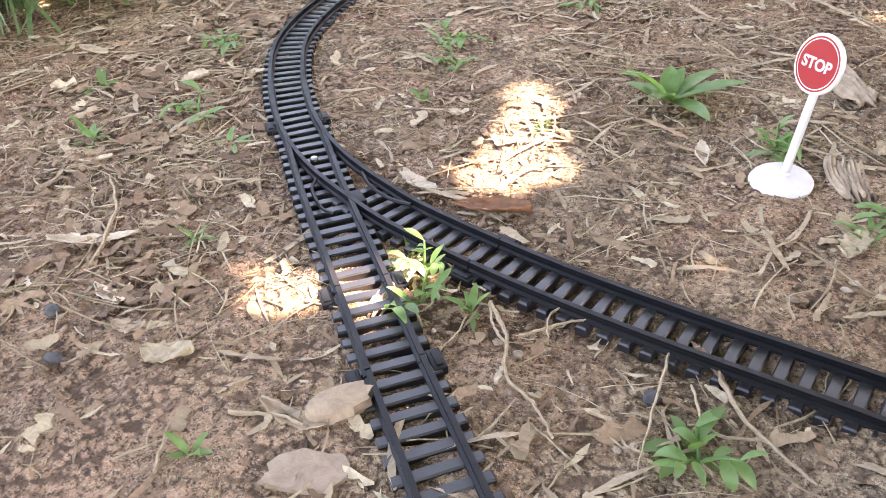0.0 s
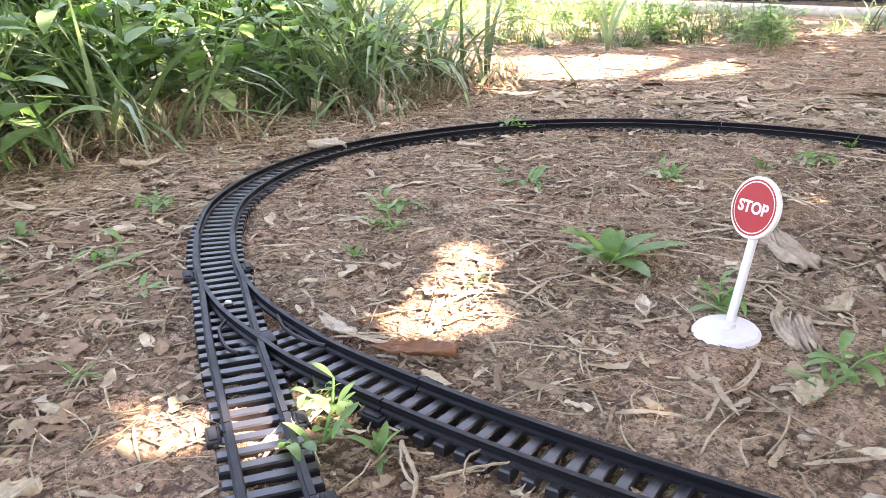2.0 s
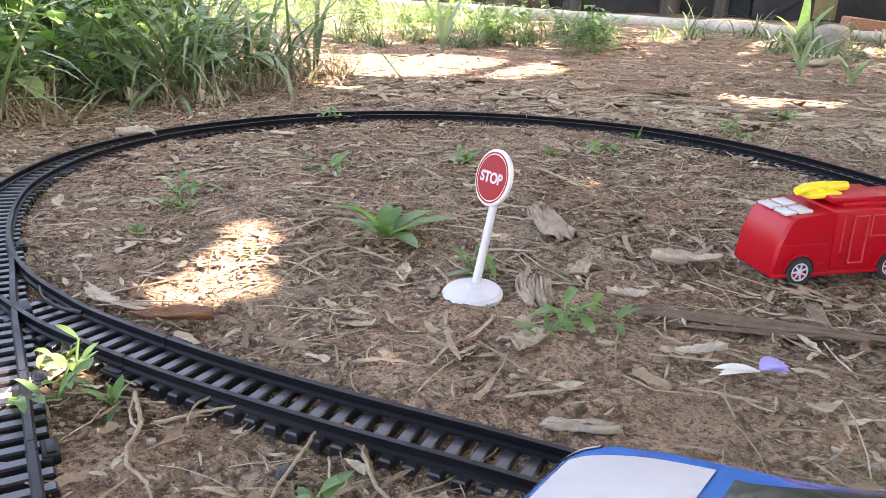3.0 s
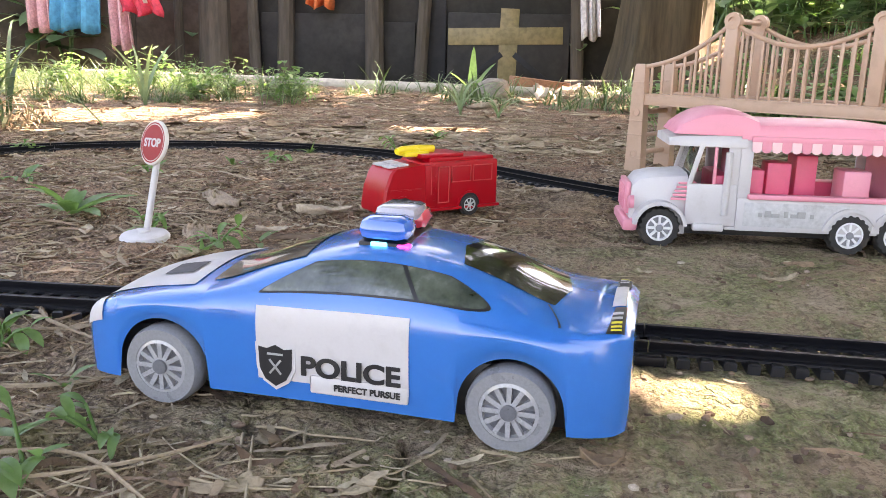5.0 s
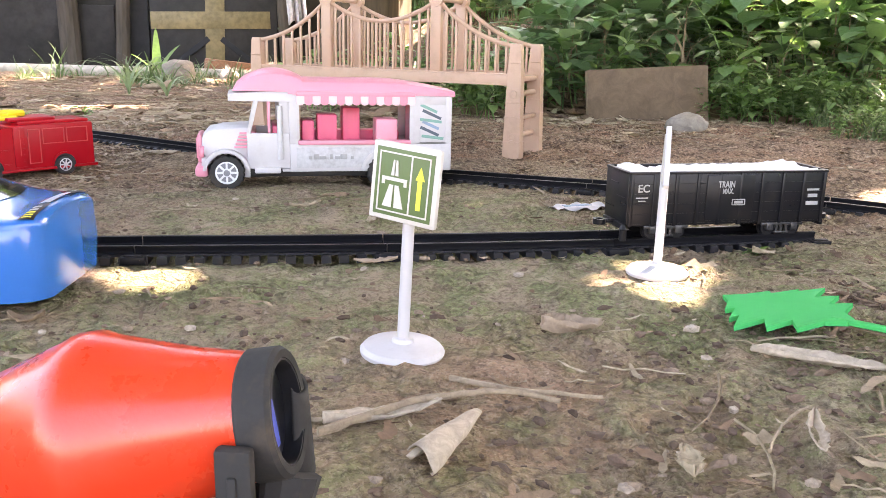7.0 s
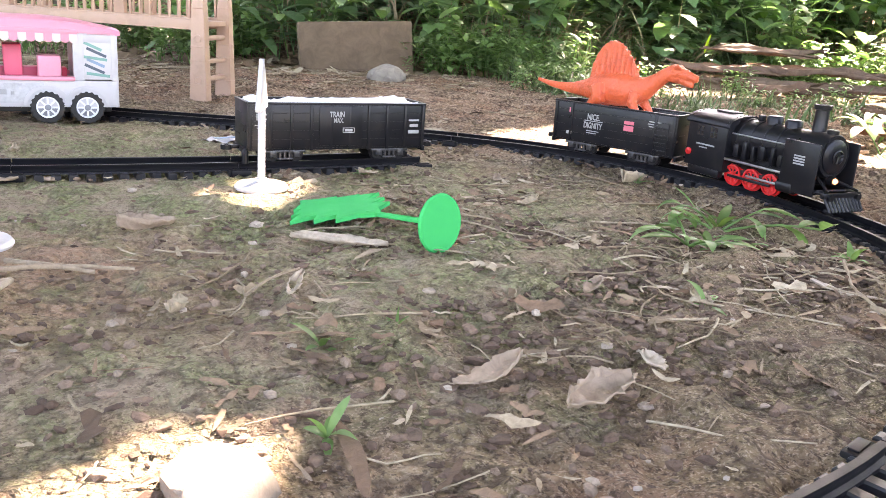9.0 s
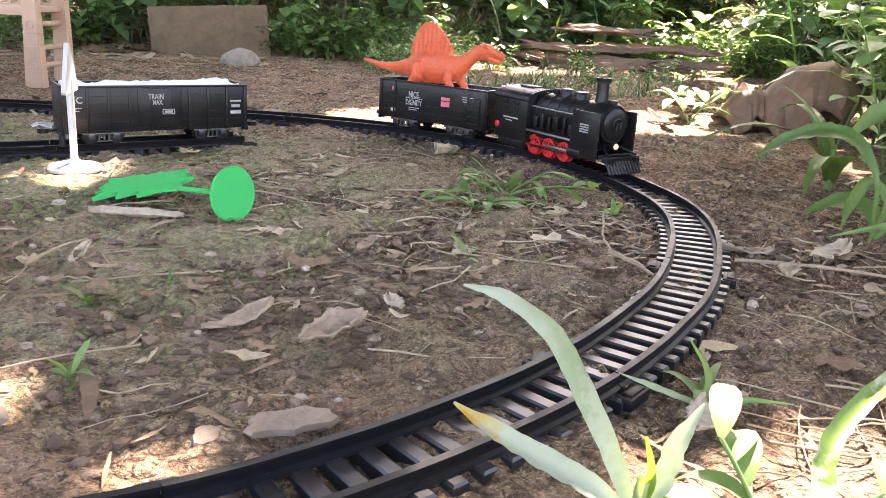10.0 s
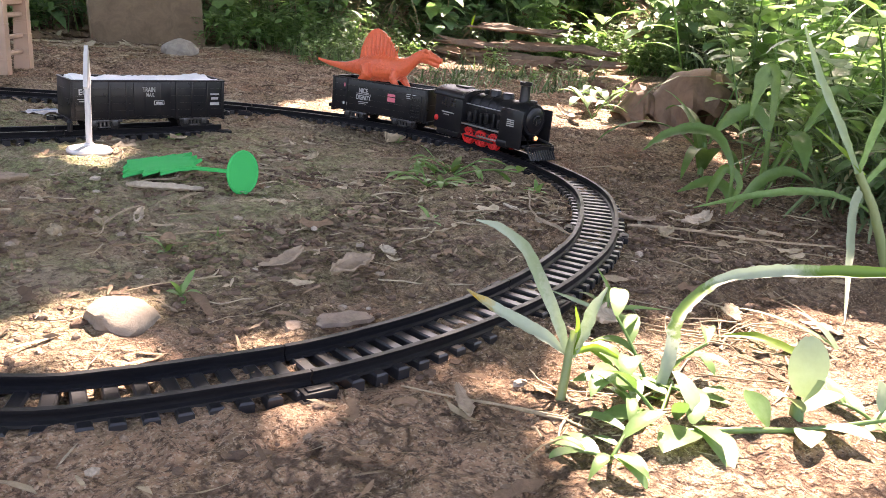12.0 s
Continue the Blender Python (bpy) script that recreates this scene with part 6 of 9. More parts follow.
def fire_engine(m):
    f = thing("fire_engine", m, "small red toy fire engine with a yellow roof ladder", "toy fire engine")
    hw = 0.0205
    # rear body with raised panel lines
    body = part("body", bx((-0.0620, -hw, 0.0055), (0.0130, hw, 0.0470), 0.0016), RED, f)
    part("roof_rack", bx((-0.0600, -hw + 0.004, 0.0465), (0.0050, hw - 0.004, 0.0500), 0.0010), RED, f)
    part("hose_bed", bx((-0.0300, -hw + 0.006, 0.0495), (0.0120, hw - 0.006, 0.0530), 0.0010), RED, f)
    # cab, leaning windscreen
    prof = [(0.0120, 0.0055), (0.0505, 0.0055), (0.0515, 0.0100), (0.0490, 0.0255), (0.0440, 0.0385), (0.0400, 0.0430), (0.0180, 0.0452), (0.0120, 0.0452)]
    bm = fresh()
    ring_faces(bm, [[(x - k, y, z) for x, z in prof] for y, k in ((-hw, 0.0018), (-hw + 0.0018, 0), (hw - 0.0018, 0), (hw, 0.0018))])
    cab = part("cab", bm, RED, f)
    for k, (x0, x1, y0, y1) in enumerate(((0.0200, 0.0290, -0.015, -0.001), (0.0200, 0.0290, 0.002, 0.015), (0.0310, 0.0385, -0.015, -0.001), (0.0310, 0.0385, 0.002, 0.015))):
        part("skylight", bx((x0, y0, 0.0474), (x1, y1, 0.0490), 0.0004, Matrix.Translation((0, 0, -0.0033)) @ pose(0, 0, 0, 0, 5.2, 0) @ pose(0, 0, 0.0024)), WHITE, cab, "white roof panel")
    for sgn in (1, -1):
        y = sgn * (hw + 0.0002)
        for z in (0.0125, 0.0250):
            part("trim_line", bx((0.0150, y - 0.0006, z), (0.0480, y + 0.0006, z + 0.0010), 0.0003), RED, cab)
        part("bumper_edge", bx((-0.0640, y - 0.0010, 0.0055), (0.0500, y + 0.0014, 0.0080), 0.0006), RED, f)
        for x0, x1, z0, z1 in ((-0.0560, -0.0360, 0.0290, 0.0430), (-0.0340, -0.0140, 0.0290, 0.0430), (-0.0120, -0.0010, 0.0120, 0.0430)):
            bm = fresh()
            w = 0.0007
            for a, b, c_, d in ((x0, x1, z0, z0 + w), (x0, x1, z1 - w, z1), (x0, x0 + w, z0, z1), (x1 - w, x1, z0, z1)):
                box(bm, (a, y - 0.0006, c_), (b, y + 0.0007, d))
            part("panel_line", bm, EDGE_LIGHT, body, "panel edge with its highlight painted in lighter red")
        dm = bx((0.0015, y - 0.0008, 0.0100), (0.0118, y + 0.0012, 0.0450), 0.0006)
        dr = part("door_post", dm, RED, f)
        for k in range(5):
            part("rung", bx((0.0022, y + sgn * 0.0008 - 0.0004, 0.0150 + 0.0050 * k), (0.0048, y + sgn * 0.0008 + 0.0006, 0.0165 + 0.0050 * k), 0.0002), RED, dr)
        part("door_line", bx((0.0060, y + sgn * 0.0008 - 0.0004, 0.0200), (0.0066, y + sgn * 0.0008 + 0.0006, 0.0430)), EDGE_LIGHT, dr)
        for xw in (0.0325, -0.0325):
            arc_o = [(0.0118 * math.cos(a), 0.0118 * math.sin(a)) for a in np.linspace(0.05, math.pi - 0.05, 15)]
            arc_i = [(0.0102 * math.cos(a), 0.0102 * math.sin(a)) for a in np.linspace(math.pi - 0.05, 0.05, 15)]
            bm = fresh()
            ring_faces(bm, [[(xw + u, yy, 0.0090 + v) for u, v in arc_o + arc_i] for yy in (sgn * (hw - 0.004), sgn * (hw + 0.0016))])
            part("wheel_arch", bm, RED, f)
            # black disc on the solid body paints the shade of a wheel well
            part("well_shade_disc", lathe(fresh(), [(0.0101, -0.001), (0.0101, 0.0012)], 24, pose(xw, sgn * (hw + 0.0002), 0.0092) @ pose(0, 0, 0, 90)), INK, f)
            tyre_wheel(f, xw, sgn * (hw - 0.0012), 0.0088, 0.0088, 0.0066, sgn, RUBBER, WHITE, 7, 0.66)
    # ladder mount
    y_ = part("ladder_mount", bx((0.0000, -0.0080, 0.0505), (0.0235, 0.0080, 0.0545), 0.0014), YELLOW, f, "yellow plastic ladder mount")
    part("nozzle", tube(fresh(), [(-0.008, 0, 0.0560), (0.006, 0, 0.0562), (0.024, 0.002, 0.0560), (0.030, 0.004, 0.0552)], [0.0030, 0.0036, 0.0034, 0.0026], 10), YELLOW, y_)
    part("pivot", lathe(fresh(), [(0.0060, 0.0540), (0.0060, 0.0565), (0.0040, 0.0580), (0.0001, 0.0582)], 18, pose(0.012, 0, 0)), YELLOW, y_)
    return f


# lighter red that paints the highlights along panel and door edges
EDGE_LIGHT = plastic("red_edge_highlight", (0.56, 0.05, 0.05), 0.45, 0.2, dirty=0.1)


def concrete_mixer(m):
    """x ahead to the cab; the drum climbs backwards."""
    t = thing("concrete_mixer", m, "toy concrete mixer with an orange drum and yellow cab", "toy truck")
    part("chassis", bx((-0.052, -0.0125, 0.0110), (0.067, 0.0125, 0.0170), 0.0012), BLACK, t)
    cab = part("cab", bx((0.0405, -0.0120, 0.0120), (0.0638, 0.0120, 0.0500), 0.0040), YELLOW, t)
    part("cab_roof", bx((0.0400, -0.0112, 0.0480), (0.0630, 0.0112, 0.0530), 0.0022), YELLOW, cab)
    for sgn in (1, -1):
        part("cab_window", bx((0.0470, sgn * 0.0120 - 0.0003, 0.0330), (0.0620, sgn * 0.0120 + 0.0004, 0.0450), 0.0008), INK, cab)
        for xw in (0.0540, -0.0080, -0.0380):
            tyre_wheel(t, xw, sgn * 0.0140, 0.0130, 0.0130, 0.0085, sgn, RUBBER, YELLOW, 6, 0.55, lugs=14)
    part("gear_box", bx((0.0210, -0.0090, 0.0160), (0.0430, 0.0090, 0.0450), 0.0020), BLACK, t)
    part("side_rail", bx((-0.0500, -0.0140, 0.0165), (0.0300, 0.0140, 0.0185), 0.0006), BLACK, t)
    # drum along its axis, from the cab end backwards and up
    a, b = Vector((0.0215, 0, 0.0522)), Vector((-0.0425, 0, 0.0640))
    D = Matrix.Translation(a) @ (b - a).to_track_quat("Z", "Y").to_matrix().to_4x4()
    ln = (b - a).length
    prof = [(0.0100, 0.0), (0.0135, 0.0006), (0.0160, 0.0050), (0.0205, 0.0225), (0.0213, 0.0250), (0.0213, 0.0285), (0.0204, 0.0305), (0.0152, 0.0500), (0.0122, ln)]
    drum = part("drum", lathe(fresh(), prof, 40, D), ORANGE, t, "orange plastic drum", sharp=50)
    part("drum_ring", lathe(fresh(), [(0.0106, ln + 0.0050), (0.0122, ln + 0.0052), (0.0130, ln + 0.0042), (0.0132, ln - 0.0022), (0.0126, ln - 0.0030), (0.0118, ln - 0.0028), (0.0104, ln + 0.0008)], 36, D, True), RUBBER, t, "black plastic drum ring")
    part("drum_mouth", lathe(fresh(), [(0.0101, ln + 0.0048), (0.0105, ln + 0.0048), (0.0105, ln + 0.0002), (0.0101, ln + 0.0002)], 28, D, True), INK, drum)
    part("drum_back", lathe(fresh(), [(0.0112, ln + 0.0005), (0.0001, ln + 0.0006)], 24, D), INK, drum)
    part("paddle", bx((-0.0090, -0.0054, ln + 0.0008), (-0.0030, 0.0044, ln + 0.0032), 0.0006, D), BLUELENS_DULL, drum, "blue paddle inside the mouth")
    # scoop behind the mouth: an open half pipe that widens downwards, on its stem
    rows = []
    for k in range(8):
        u = k / 7
        rows.append([(-0.0462 - 0.0008 * u - (0.0024 + 0.0006 * u) * math.sin(q), (0.0046 + 0.0016 * u) * math.cos(q) - 0.0108, 0.0670 - 0.0190 * u - 0.002 * math.sin(q)) for q in [math.pi * j / 12 for j in range(13)]])
    bm = fresh()
    ring_faces(bm, rows, closed=False)
    chute = part("chute", bm, RUBBER, t, "black plastic discharge scoop")
    chute.modifiers.new("wall", "SOLIDIFY").thickness = 0.0014
    part("chute_stem", tube(fresh(), [(-0.0420, 0.003, 0.0160), (-0.0445, 0.001, 0.0360), (-0.0465, -0.004, 0.0500)], [0.0040, 0.0050, 0.0070], 10), RUBBER, t)
    part("rear_panel", bx((-0.0500, -0.0085, 0.0170), (-0.0455, 0.0065, 0.0345), 0.0016), YELLOW, t, "yellow plastic rear panel")
    # bracket that carries the ring, and the slanted side rails with their worn top edge
    for sgn in (1, -1):
        br = part("ring_bracket", bx((-0.0445, sgn * 0.0158 - 0.0018, 0.0150), (-0.0365, sgn * 0.0158 + 0.0018, 0.0640 if sgn > 0 else 0.0460), 0.0012), RUBBER, t)
        part("bracket_rib", bx((-0.0415, sgn * 0.0178 - 0.0006, 0.0180), (-0.0395, sgn * 0.0178 + 0.0006, 0.0590 if sgn > 0 else 0.0420), 0.0005), RUBBER, br)
        rail = part("slanted_rail", bx((-0.0300, -0.0012, -0.0100), (0.0300, 0.0012, 0.0000), 0.0004, pose(-0.0080, sgn * 0.0150, 0.0420, 0, 12, 0)), BLACK, t)
        part("rail_edge", bx((-0.0300, -0.0014, 0.0000), (0.0300, 0.0014, 0.0010), 0.0003, pose(-0.0080, sgn * 0.0150, 0.0420, 0, 12, 0)), TAPE, rail, "dusty ochre rail edge")
    return t


BLUELENS_DULL = plastic("blue_plastic", (0.05, 0.09, 0.42), 0.4, 0.1, dirty=0.1)

police_car(on(0.1435, 0.5716, 171.6))
food_truck(on(0.3895, 0.9160, 181.2))
fire_engine(on(0.1150, 0.9560, 218.3))
concrete_mixer(on(0.3135, 0.2895, 163.5) @ Matrix.Diagonal((0.83, 0.83, 0.94, 1)))


# ---- toys: bridge, signs, green tree ----
def toy_bridge(m, length, width):
    """x along the deck from one end post, y across; z 0 on the soil."""
    b = thing("toy_bridge", m, "tan plastic toy suspension bridge standing on four legs", "toy bridge")
    deck_lo, deck_hi, end_top, tow_top = 0.0795, 0.0925, 0.1255, 0.1770
    t1, t2 = 0.104, 0.251
    part("deck", bx((-0.004, -0.002, deck_lo + 0.004), (length + 0.004, width + 0.002, deck_hi - 0.003), 0.0008), TAN, b)
    for y in (0.0, width):
        g = part("girder", bx((-0.006, y - 0.0045, deck_lo), (length + 0.006, y + 0.0045, deck_hi - 0.0015), 0.0008), TAN, b)
        part("kerb", bx((-0.008, y - 0.0052, deck_hi - 0.002), (length + 0.008, y + 0.0052, deck_hi), 0.0005), TAN, g)
        part("kerb", bx((-0.008, y - 0.0050, deck_lo - 0.0002), (length + 0.008, y + 0.0050, deck_lo + 0.0014), 0.0005), TAN, g)
        for x in (0.0, length):
            rings = [[(x + sx * wx, y + sy * wy, z) for sx, sy in ((-1, -1), (1, -1), (1, 1), (-1, 1))] for z, wx, wy in ((-0.002, 0.0105, 0.0070), (deck_lo, 0.0082, 0.0062), (deck_hi, 0.0080, 0.0062), (end_top - 0.003, 0.0062, 0.0055), (end_top, 0.0052, 0.0046))]
            bm = fresh()
            ring_faces(bm, rings)
            leg = part("end_post", bm, TAN, b)
            for z in (0.016, 0.044, 0.060, 0.104):
                k = 0.0105 + (0.0080 - 0.0105) * min(1, z / 0.08) + 0.0004 - (0.0012 if z > 0.1 else 0)
                part("band", bx((x - k, y - 0.0072, z), (x + k, y + 0.0072, z + 0.0014), 0.0003), TAN, leg)
            for z in (0.022, 0.070):
                part("stud", lathe(fresh(), [(0.0046, -0.0005), (0.0046, 0.0009), (0.0036, 0.0012), (0.0034, 0.0004), (0.0001, 0.0004)], 16, pose(x, y - 0.0066 if y == 0 else y + 0.0066, z) @ pose(0, 0, 0, 90 if y == 0 else -90)), TAN, leg)
        for x in (t1, t2):
            tw = part("tower", bx((x - 0.0066, y - 0.0046, deck_hi), (x + 0.0066, y + 0.0046, tow_top - 0.004), 0.0008), TAN, b)
            part("pulley", lathe(fresh(), [(0.0045, -0.0050), (0.0088, -0.0050), (0.0092, -0.0030), (0.0080, 0), (0.0092, 0.0030), (0.0088, 0.0050), (0.0045, 0.0050), (0.0040, 0.0030), (0.0001, 0.0030)], 22, pose(x, y, tow_top - 0.004) @ pose(0, 0, 0, 90)), TAN, tw)
        def cable(x):
            if x < t1:
                u = x / t1
                return end_top - 0.004 + (tow_top - end_top) * (0.35 * u + 0.65 * u ** 2.4)
            if x > t2:
                u = (length - x) / (length - t2)
                return end_top - 0.004 + (tow_top - end_top) * (0.35 * u + 0.65 * u ** 2.4)
            u = abs((x - (t1 + t2) / 2) / ((t2 - t1) / 2))
            return 0.1475 + (tow_top - 0.006 - 0.1475) * u ** 1.9
        for a, c in ((0.0, t1), (t1, t2), (t2, length)):
            part("cable", tube(fresh(), [(x, y, cable(x)) for x in np.linspace(a + 0.002, c - 0.002, 18)], 0.0026, 8), TAN, b)
        for a, c, n in ((0.0, t1, 8), (t1, t2, 13), (t2, length, 8)):
            for k in range(1, n):
                x = a + (c - a) * k / n
                part("hanger", bx((x - 0.0014, y - 0.0013, deck_hi - 0.001), (x + 0.0014, y + 0.0013, cable(x)), 0.0004), TAN, b)
    for x in (t1, t2):
        part("cross_rod", tube(fresh(), [(x, 0, tow_top - 0.004), (x, width, tow_top - 0.004)], 0.0030, 10), TAN, b)
    for x in (0.0, length):
        for z in (0.022, 0.070):
            part("cross_rod", tube(fresh(), [(x, 0, z), (x, width, z)], 0.0032, 10), TAN, b)
        part("brace", bx((x - 0.0035, 0.004, 0.0405), (x + 0.0035, width - 0.004, 0.0450), 0.0006), TAN, b)
    return b


ea, eb = Vector((0.326, 1.257)), Vector((0.612, 1.056))
BRIDGE_LEN = (eb - ea).length
toy_bridge(on(ea.x, ea.y, math.degrees(math.atan2(eb.y - ea.y, eb.x - ea.x))), BRIDGE_LEN, 0.072)


def sign_stand(name, m, label, height, lean=0.0):
    s = thing(name, m, label, "toy road sign", "toy road signs")
    part("foot", lathe(fresh(), [(0.0172, 0.0), (0.0175, 0.0016), (0.0160, 0.0034), (0.0090, 0.0046), (0.0046, 0.0052), (0.0040, 0.0068), (0.0028, 0.0072)], 40), WHITE, s)
    part("pole", lathe(fresh(), [(0.0025, 0.005), (0.0024, height)], 14), WHITE, s)
    return s


def board_m(az, z):
    """The plane of a sign that faces the compass angle az (from +x), centred at z."""
    return Matrix.Translation((0, 0, z)) @ pose(0, 0, 0, 90, 0, az + 90)


def stop_sign():
    """Its foot lies nearly level on the soil; post and disc lean back."""
    s = thing("stop_sign", on(-0.0655, 0.8035, 0), "round red toy stop sign leaning on a white plastic foot", "toy road sign", "toy road signs")
    part("foot", lathe(fresh(), [(0.0172, -0.001), (0.0176, 0.0014), (0.0160, 0.0034), (0.0090, 0.0046), (0.0046, 0.0052), (0.0040, 0.0068), (0.0028, 0.0072)], 40, pose(0, 0, 0.001, 4, 0, 0)), WHITE, s)
    lean = pose(0, 0.001, 0, -13.5, 6.0, 0)
    part("pole", lathe(fresh(), [(0.0025, 0.003), (0.0024, 0.064)], 14, lean), WHITE, s)
    P = lean @ board_m(-124.0, 0.0690) @ Matrix.Translation((0, 0, 0.0040)) @ Matrix.Scale(0.91, 4)
    part("plate", lathe(fresh(), [(0.0170, -0.0016), (0.0178, -0.0010), (0.0178, 0.0010), (0.0170, 0.0016)], 44, P), CREAM, s)
    part("red_ring", lathe(fresh(), [(0.0160, 0.0013), (0.0160, 0.0018), (0.0150, 0.0018), (0.0150, 0.0013)], 44, P, True), SIGNRED, s)
    part("red_disc", lathe(fresh(), [(0.0142, 0.0013), (0.0142, 0.0019), (0.0001, 0.0019)], 44, P), SIGNRED, s, "red printed disc")
    lettering("letters", "STOP", 0.0070, P @ Matrix.Translation((0, 0, 0.0019)), WHITE, s, width=0.0225, bold=0.03)


def motorway_sign():
    s = sign_stand("motorway_sign", on(0.398, 0.4555, 0) @ pose(0, 0, 0.0014, 1.0, 2.0, 0), "square green toy motorway sign with a white road and yellow arrow", 0.060)
    P = board_m(-129.0, 0.0700) @ pose(0, 0.0010, 0.0040, 0, 0, -3) @ Matrix.Scale(0.93, 4)
    part("plate", bx((-0.0160, -0.0165, -0.0016), (0.0160, 0.0165, 0.0014), 0.0008, P), CREAM, s)
    part("green_field", bx((-0.0138, -0.0143, 0.0012), (0.0138, 0.0143, 0.0018), 0.0001, P), SIGNGREEN, s, "green printed field")
    bm = fresh()
    for x0, x1, y0, y1 in ((-0.0122, 0.0122, 0.0121, 0.0127), (-0.0122, 0.0122, -0.0127, -0.0121), (-0.0122, -0.0116, -0.0127, 0.0127), (0.0116, 0.0122, -0.0127, 0.0127), (0.0030, 0.0037, -0.0127, 0.0127)):
        box(bm, (x0, y0, 0.0018), (x1, y1, 0.0021), 0, P)
    part("frame_line", bm, CREAM, s)
    bm = fresh()
    T = P @ Matrix.Translation((-0.0043, 0, 0.0018))
    for pts in ([(-0.0050, -0.0105), (-0.0007, -0.0105), (-0.0004, -0.0010), (-0.0022, -0.0010)], [(0.0050, -0.0105), (0.0007, -0.0105), (0.0004, -0.0010), (0.0022, -0.0010)],
                [(-0.0060, 0.0008), (0.0060, 0.0008), (0.0060, 0.0022), (-0.0060, 0.0022)], [(-0.0018, 0.0030), (-0.0003, 0.0030), (-0.0003, 0.0095), (-0.0010, 0.0095)], [(0.0018, 0.0030), (0.0003, 0.0030), (0.0003, 0.0095), (0.0010, 0.0095)],
                [(-0.0060, 0.0008), (-0.0046, 0.0008), (-0.0046, -0.0010), (-0.0060, -0.0010)], [(0.0060, 0.0008), (0.0046, 0.0008), (0.0046, -0.0010), (0.0060, -0.0010)]):
        prism(bm, pts, 0.0004, T)
    part("road_symbol", bm, CREAM, s, "white printed motorway")
    part("arrow", prism(fresh(), [(-0.0010, -0.0095), (0.0010, -0.0095), (0.0010, 0.0030), (0.0021, 0.0030), (0, 0.0085), (-0.0021, 0.0030), (-0.0010, 0.0030)], 0.0004, P @ Matrix.Translation((0.0078, 0, 0.0018))), LEMON, s, "yellow printed arrow")


def triangle_sign():
    s = sign_stand("warning_sign", on(0.5605, 0.5635, 0), "white triangular toy warning sign seen on a round foot", 0.060)
    P = board_m(157.0, 0.0660)
    tri = [(0.0175, -0.0120), (0.0160, -0.0140), (-0.0160, -0.0140), (-0.0175, -0.0120), (-0.0016, 0.0180), (0.0016, 0.0180)]
    part("plate", prism(fresh(), tri, 0.0028, P @ Matrix.Translation((0, 0, -0.0014))), WHITE, s)
    part("back_print", prism(fresh(), [(u * 0.8, v * 0.8 - 0.0008) for u, v in tri], 0.0004, P @ Matrix.Translation((0, 0, 0.0014))), CREAM, s)


def green_tree():
    """A flat plastic tree lying on its side: its round foot stands on edge."""
    a, tip = Vector((0.6120, 0.4000, 0.0150)), Vector((0.5700, 0.5060, 0.0030))
    d = (tip - a).normalized()
    side_ = d.cross(Vector((0, 0, 1))).normalized()
    up = side_.cross(d)
    M = Matrix(((d.x, side_.x, up.x, a.x), (d.y, side_.y, up.y, a.y), (d.z, side_.z, up.z, a.z), (0, 0, 0, 1)))
    t = thing("toy_tree", M, "bright green plastic toy tree lying on its side on the soil", "toy tree")
    part("foot", lathe(fresh(), [(0.0152, -0.0012), (0.0158, 0.0), (0.0152, 0.0012)], 36, pose(0, 0, 0, 0, 90, 0)), GREEN, t)
    part("stem", bx((0.000, -0.0018, -0.0012), (0.056, 0.0018, 0.0012), 0.0004), GREEN, t)
    half = [(0.046, 0.003), (0.054, 0.010), (0.058, 0.026), (0.066, 0.018), (0.069, 0.034), (0.077, 0.025), (0.081, 0.043), (0.089, 0.028), (0.090, 0.033), (0.097, 0.018), (0.100, 0.021), (0.107, 0.008), (0.115, 0.0)]
    half = [(u, v * 0.8) for u, v in half]
    outline = half + [(x, -y * (0.9 if i % 2 else 1.0)) for i, (x, y) in enumerate(half[::-1])]
    part("crown", prism(fresh(), outline, 0.0022, pose(0, 0, -0.0011, 7)), GREEN, t)


stop_sign()
motorway_sign()
triangle_sign()
green_tree()

# ---- plants and litter ----
def blade_pts(base, az, length, rise, bend, n=6):
    """The spine of a blade that rises at that slope and arches over."""
    pts, p, el = [], Vector(base), rise
    d = Vector((math.cos(az), math.sin(az), 0))
    for i in range(n + 1):
        pts.append(p.copy())
        p = p + (d * math.cos(el) + Vector((0, 0, 1)) * math.sin(el)) * (length / n)
        el -= bend / n
    return pts


def add_leaf(V, F, base, az, length, width, rise, bend, n=6, shape="blade", fold=0.25, twist=0.0):
    """A leaf of two half blades folded on its midrib."""
    P = blade_pts(base, az, length, rise, bend, n)
    k = len(V)
    for i, p in enumerate(P):
        u = i / n
        w = width * ((1 - u) ** 0.55 * (0.55 + 0.45 * min(1, u * 4)) if shape == "blade" else math.sin(math.pi * min(1, 0.04 + u * 0.96)) ** 0.75 if shape == "broad" else math.sin(math.pi * min(1, 0.06 + u * 0.92)) ** 0.6)
        a = az + twist * u
        s = Vector((-math.sin(a), math.cos(a), 0))
        up = Vector((0, 0, 1)) * fold * w
        V.append(tuple(p + s * w + up))
        V.append(tuple(p))
        V.append(tuple(p - s * w + up))
    for i in range(n):
        a = k + 3 * i
        F.append((a, a + 1, a + 4, a + 3))
        F.append((a + 1, a + 2, a + 5, a + 4))


